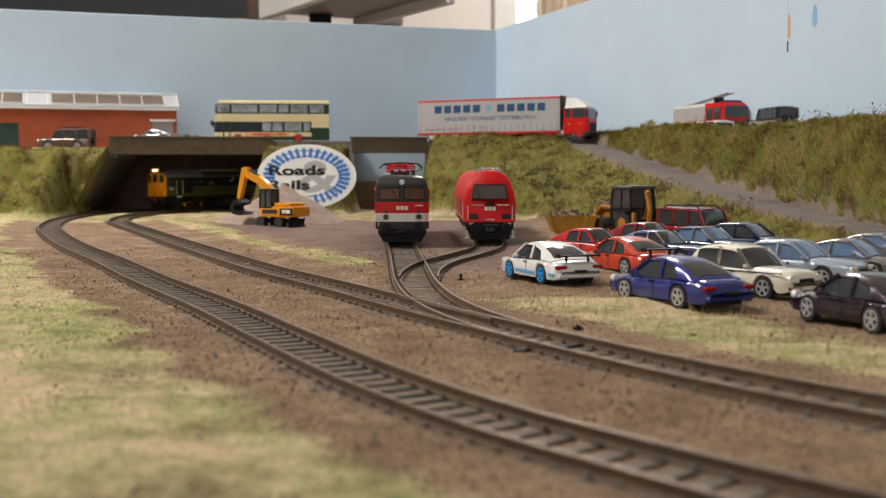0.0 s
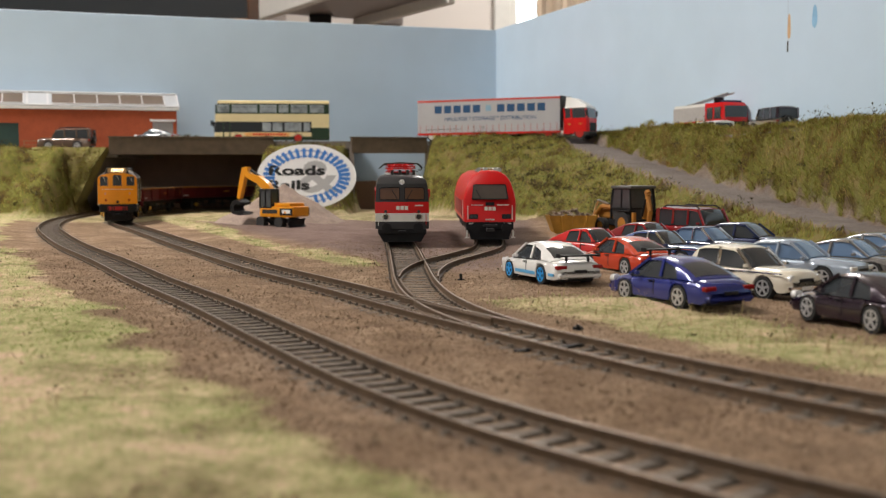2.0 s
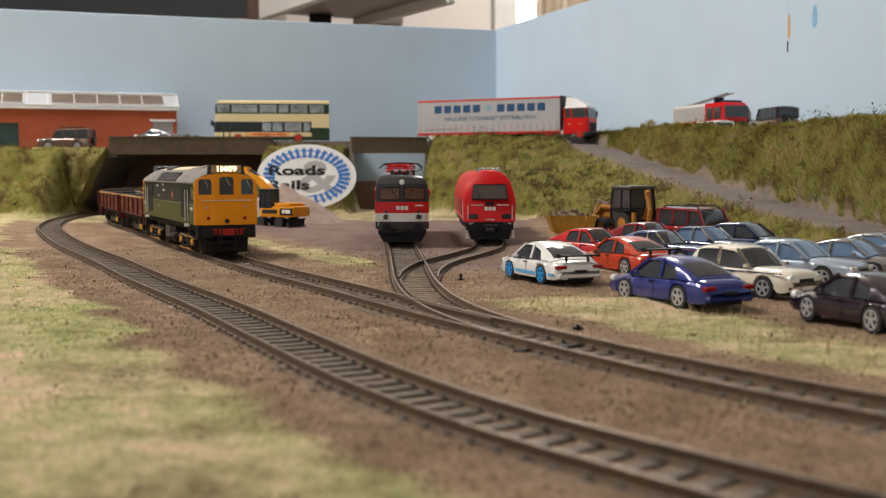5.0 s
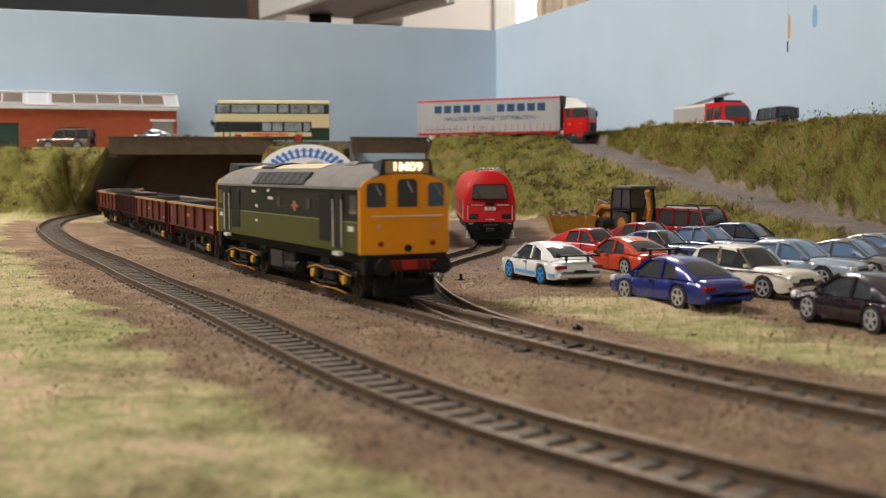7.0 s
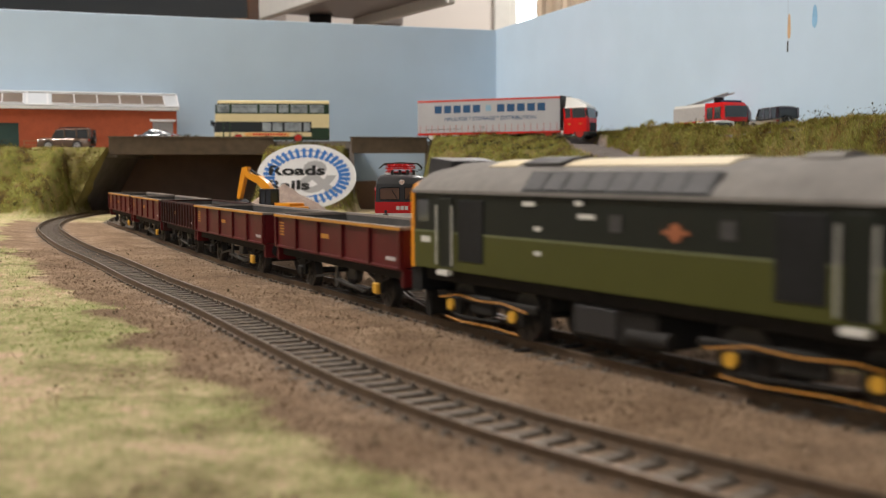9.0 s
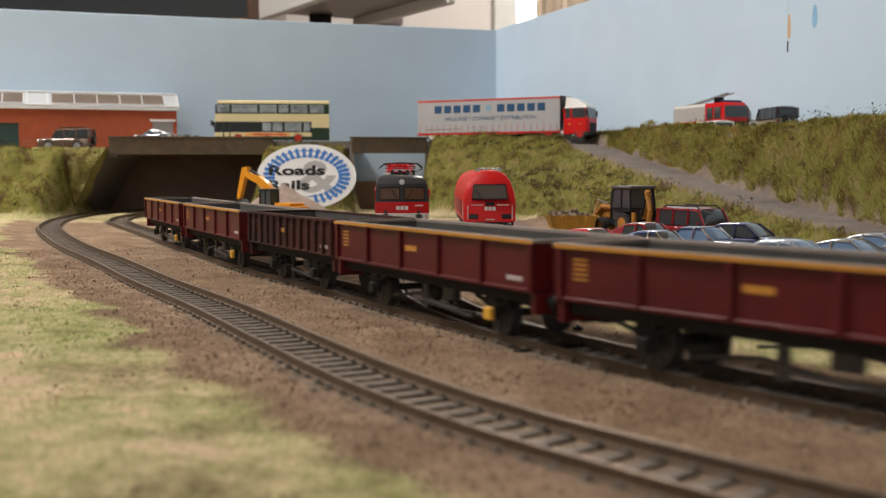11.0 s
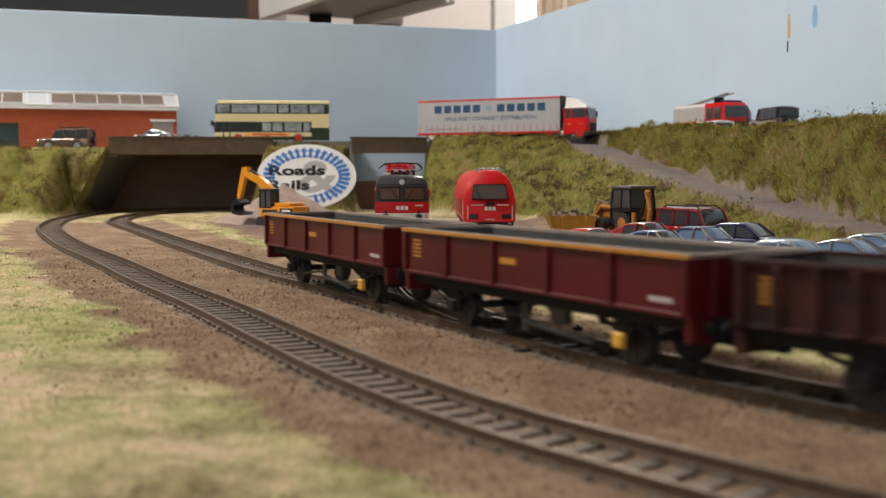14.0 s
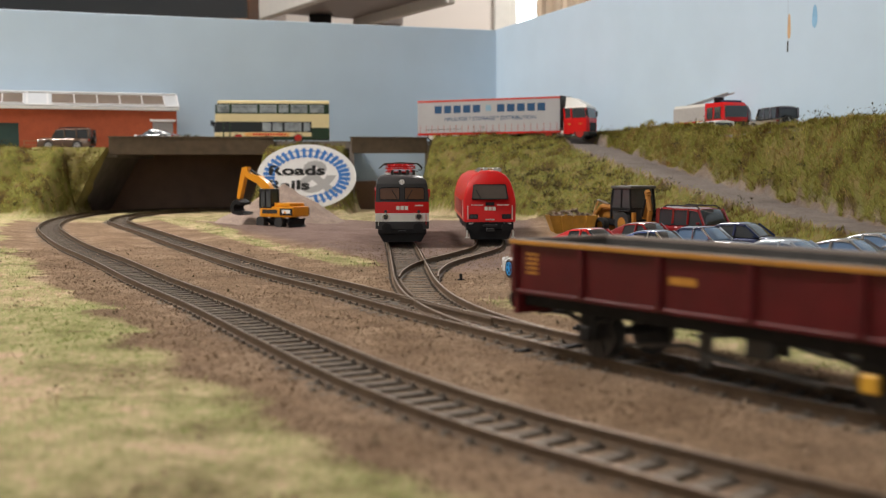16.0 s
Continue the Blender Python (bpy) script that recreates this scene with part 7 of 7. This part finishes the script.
def vegetation():
    rng = np.random.default_rng(11)
    # banks
    x, y, z, _ = scatter(rng, 260000, -640, 340, 480, 1420, lambda x, y, z, c: (z > 2.0) & (c[:, 1] < 0.3) & ((x > -60) | (y > 1150)))
    keep = bumps(x, y, 26, 5) + rng.uniform(-0.5, 0.5, len(x)) > -0.35
    v, f = blades(x[keep], y[keep], z[keep], rng, 1.6, 5.8, 0.55, 1.5)
    joined("bank_grass", v, f, M_BANK, "olive and straw static grass covering the banks", "grass")
    # the steep face above the ramp road carries its own dense fibres
    n = 52000
    i = rng.integers(2, len(RAMP) - 2, n)
    t = RAMP[i + 1] - RAMP[i - 1]
    t = t / np.linalg.norm(t, axis=1)[:, None]
    off = rng.uniform(18, 44, n)
    x = RAMP[i, 0] + rng.uniform(-8, 8, n) * t[:, 0] - t[:, 1] * off
    y = RAMP[i, 1] + rng.uniform(-8, 8, n) * t[:, 1] + t[:, 0] * off
    z, c = relief(x, y)
    keep = (c[:, 1] < 0.4) & (y < 1340) & (y > 470)
    v, f = blades(x[keep], y[keep], z[keep], rng, 1.5, 4.6, 0.42, 2.4)
    joined("bank_grass", v, f, M_BANK, "tangled olive and brown static grass on the steep bank", "grass")
    # left foreground meadow
    x, y, z, c = scatter(rng, 90000, -330, 40, 110, 760, lambda x, y, z, c: (c[:, 0] > 0.42) & (z < 2.5))
    near = rng.uniform(0, 1, len(x)) < np.clip(c[:, 0] * 1.3 - 0.35, 0.1, 0.95)
    v, f = blades(x[near], y[near], z[near], rng, 0.5, 1.7, 0.32, 1.8)
    joined("meadow_grass", v, f, M_MEADOW, "short pale green and straw grass on the baseboard edge", "grass")
    # verge in front of the parked cars and the strip beside the track
    x, y, z, c = scatter(rng, 60000, -280, 260, 230, 1100, lambda x, y, z, c: (c[:, 0] > 0.35) & (z < 1.8) & (x > -0.44 * (y - 371) - 2))
    v, f = blades(x, y, z, rng, 0.6, 2.2, 0.30, 1.7)
    joined("verge_grass", v, f, M_MEADOW, "short tufted grass beside the track", "grass")
    # long dry stalks
    x, y, z, c = scatter(rng, 5000, 30, 260, 260, 420, lambda x, y, z, c: (c[:, 0] > 0.5) & (z < 1.8))
    pick = rng.uniform(0, 1, len(x)) < 0.25
    v, f = blades(x[pick], y[pick], z[pick], rng, 3.5, 7.5, 0.22, 1.3)
    joined("dry_stalks", v, f, M_STRAW, "thin dry straw stalks in the verge", "grass")


M_MEADOW = grass_material("meadow_static_grass", [(0.34, (0.26, 0.19, 0.09)), (0.40, (0.27, 0.35, 0.105)), (0.47, (0.38, 0.45, 0.175)), (0.52, (0.47, 0.46, 0.22)), (0.56, (0.62, 0.47, 0.33)), (0.60, (0.62, 0.41, 0.30)), (0.66, (0.40, 0.42, 0.18))], 15.0, 0.12)
M_STRAW = grass_material("dry_straw", [(0.25, (0.32, 0.25, 0.11)), (0.75, (0.50, 0.42, 0.24))])
vegetation()


def flock():
    """Leafy dark scatter on the banks: small clusters of torn leaf shapes."""
    rng = np.random.default_rng(7)
    x, y, z, c = scatter(rng, 5200, -620, 330, 560, 1400, lambda x, y, z, c: (z > 6) & (c[:, 1] < 0.3) & ((x > -60) | (y > 1150)))
    k = bumps(x, y, 34, 12) > 0.06
    x, y, z = x[k][:560], y[k][:560], z[k][:560]
    vs, fs = [], []
    for i in range(len(x)):
        r = rng.uniform(2.0, 6.0) if i > 160 else rng.uniform(6.0, 13.0)
        n = int(5 + r * 5)
        c0 = np.array([x[i], y[i], z[i] + r * 0.35])
        d = rng.normal(0, 1, (n, 3))
        d /= np.linalg.norm(d, axis=1)[:, None]
        p = c0 + d * (rng.uniform(0.25, 1.0, n) * r)[:, None] * np.array([1.0, 1.0, 0.7])
        for q in p:
            e = rng.normal(0, 0.6, (3, 3)) + rng.normal(0, 0.45, 3) * np.array([[-1.0], [0.0], [1.0]])
            k = len(vs)
            vs += [q + e[0], q + e[1], q + e[2]]
            fs.append((k, k + 1, k + 2))
    joined("bank_flock", vs, fs, M_TWIG, "dark olive leafy scatter clumps on the banks", "foliage")
    # small dark specks of scatter on the flat ground
    x, y, z, c = scatter(rng, 700, -260, 260, 160, 700, lambda x, y, z, c: z < 1)
    vs, fs = [], []
    for a, b, h in zip(x[:420], y[:420], z[:420]):
        for _ in range(int(rng.integers(2, 6))):
            q = np.array([a, b, h]) + rng.normal(0, 0.9, 3) * np.array([1, 1, 0.3]) + np.array([0, 0, 0.3])
            e = rng.normal(0, 0.45, (3, 3))
            k = len(vs)
            vs += [q + e[0], q + e[1], q + e[2]]
            fs.append((k, k + 1, k + 2))
    joined("ground_scatter", vs, fs, M_TWIG, "dark specks of loose scatter on the ground", "foliage")


flock()


def grit():
    """Loose stones along the tracks."""
    rng = np.random.default_rng(3)
    x, y, z, c = scatter(rng, 130000, -260, 190, 130, 760, lambda x, y, z, c: (c[:, 0] < 0.6) & (z < 1.5))
    pick = rng.uniform(0, 1, len(x)) < np.clip(1.25 - y / 700, 0.12, 1)
    x, y, z = x[pick], y[pick], z[pick]
    n = len(x)
    r = rng.uniform(0.18, 0.55, n) * np.where(rng.uniform(0, 1, n) < 0.06, 1.7, 1.0)
    base = np.array([(0.9, 0, -0.4), (-0.5, 0.8, -0.4), (-0.5, -0.8, -0.4), (0.1, 0.1, 0.8)])
    a = rng.uniform(0, 6.28, n)
    ca, sa = np.cos(a), np.sin(a)
    rot = np.stack([np.stack([ca, -sa, 0 * a], 1), np.stack([sa, ca, 0 * a], 1), np.stack([0 * a, 0 * a, 1 + 0 * a], 1)], 1)
    v = np.einsum("nij,kj->nki", rot, base) * r[:, None, None] + np.stack([x, y, z + r * 0.2], 1)[:, None, :]
    v += rng.normal(0, 0.08, v.shape)
    i = np.arange(n) * 4
    f = np.concatenate([np.stack([i + p, i + q, i + s], 1) for p, q, s in ((0, 1, 3), (1, 2, 3), (2, 0, 3), (0, 2, 1))])
    joined("track_grit", v.reshape(-1, 3), f, M_STONES, "loose brown and tan grit along the tracks", "grit")


M_STONES = grass_material("loose_grit_stones", [(0.25, (0.13, 0.085, 0.054)), (0.45, (0.225, 0.155, 0.10)), (0.6, (0.31, 0.225, 0.155)), (0.8, (0.45, 0.36, 0.27))])
grit()


def shrub(x, y, z, r, seed):
    rng = np.random.default_rng(seed)
    vs, fs = [], []
    for _ in range(150):
        d = rng.normal(0, 1, 3)
        d /= np.linalg.norm(d)
        q = d * r * rng.uniform(0.35, 1.0) * np.array([1.2, 0.8, 0.75]) + np.array([0, 0, r * 0.7])
        e = rng.normal(0, 0.9, (3, 3))
        k = len(vs)
        vs += [q + e[0], q + e[1], q + e[2]]
        fs.append((k, k + 1, k + 2))
    me = bpy.data.meshes.new("shrub")
    me.from_pydata((np.array(vs) * MM).tolist(), [], fs)
    me.materials.append(M_TWIG)
    ob = tagged(new("shrub", me), "small dark green-brown foam shrub by the road", "shrub")
    ob.matrix_basis = at(x, y, z)


for i, (sx, sy, sz, sr) in enumerate(((-312, 1362, DECK_Z, 7), (-300, 1366, DECK_Z, 6), (-322, 1368, DECK_Z, 6), (-214, 1356, DECK_Z, 5))):
    shrub(sx, sy, sz, sr, 40 + i)



motions()
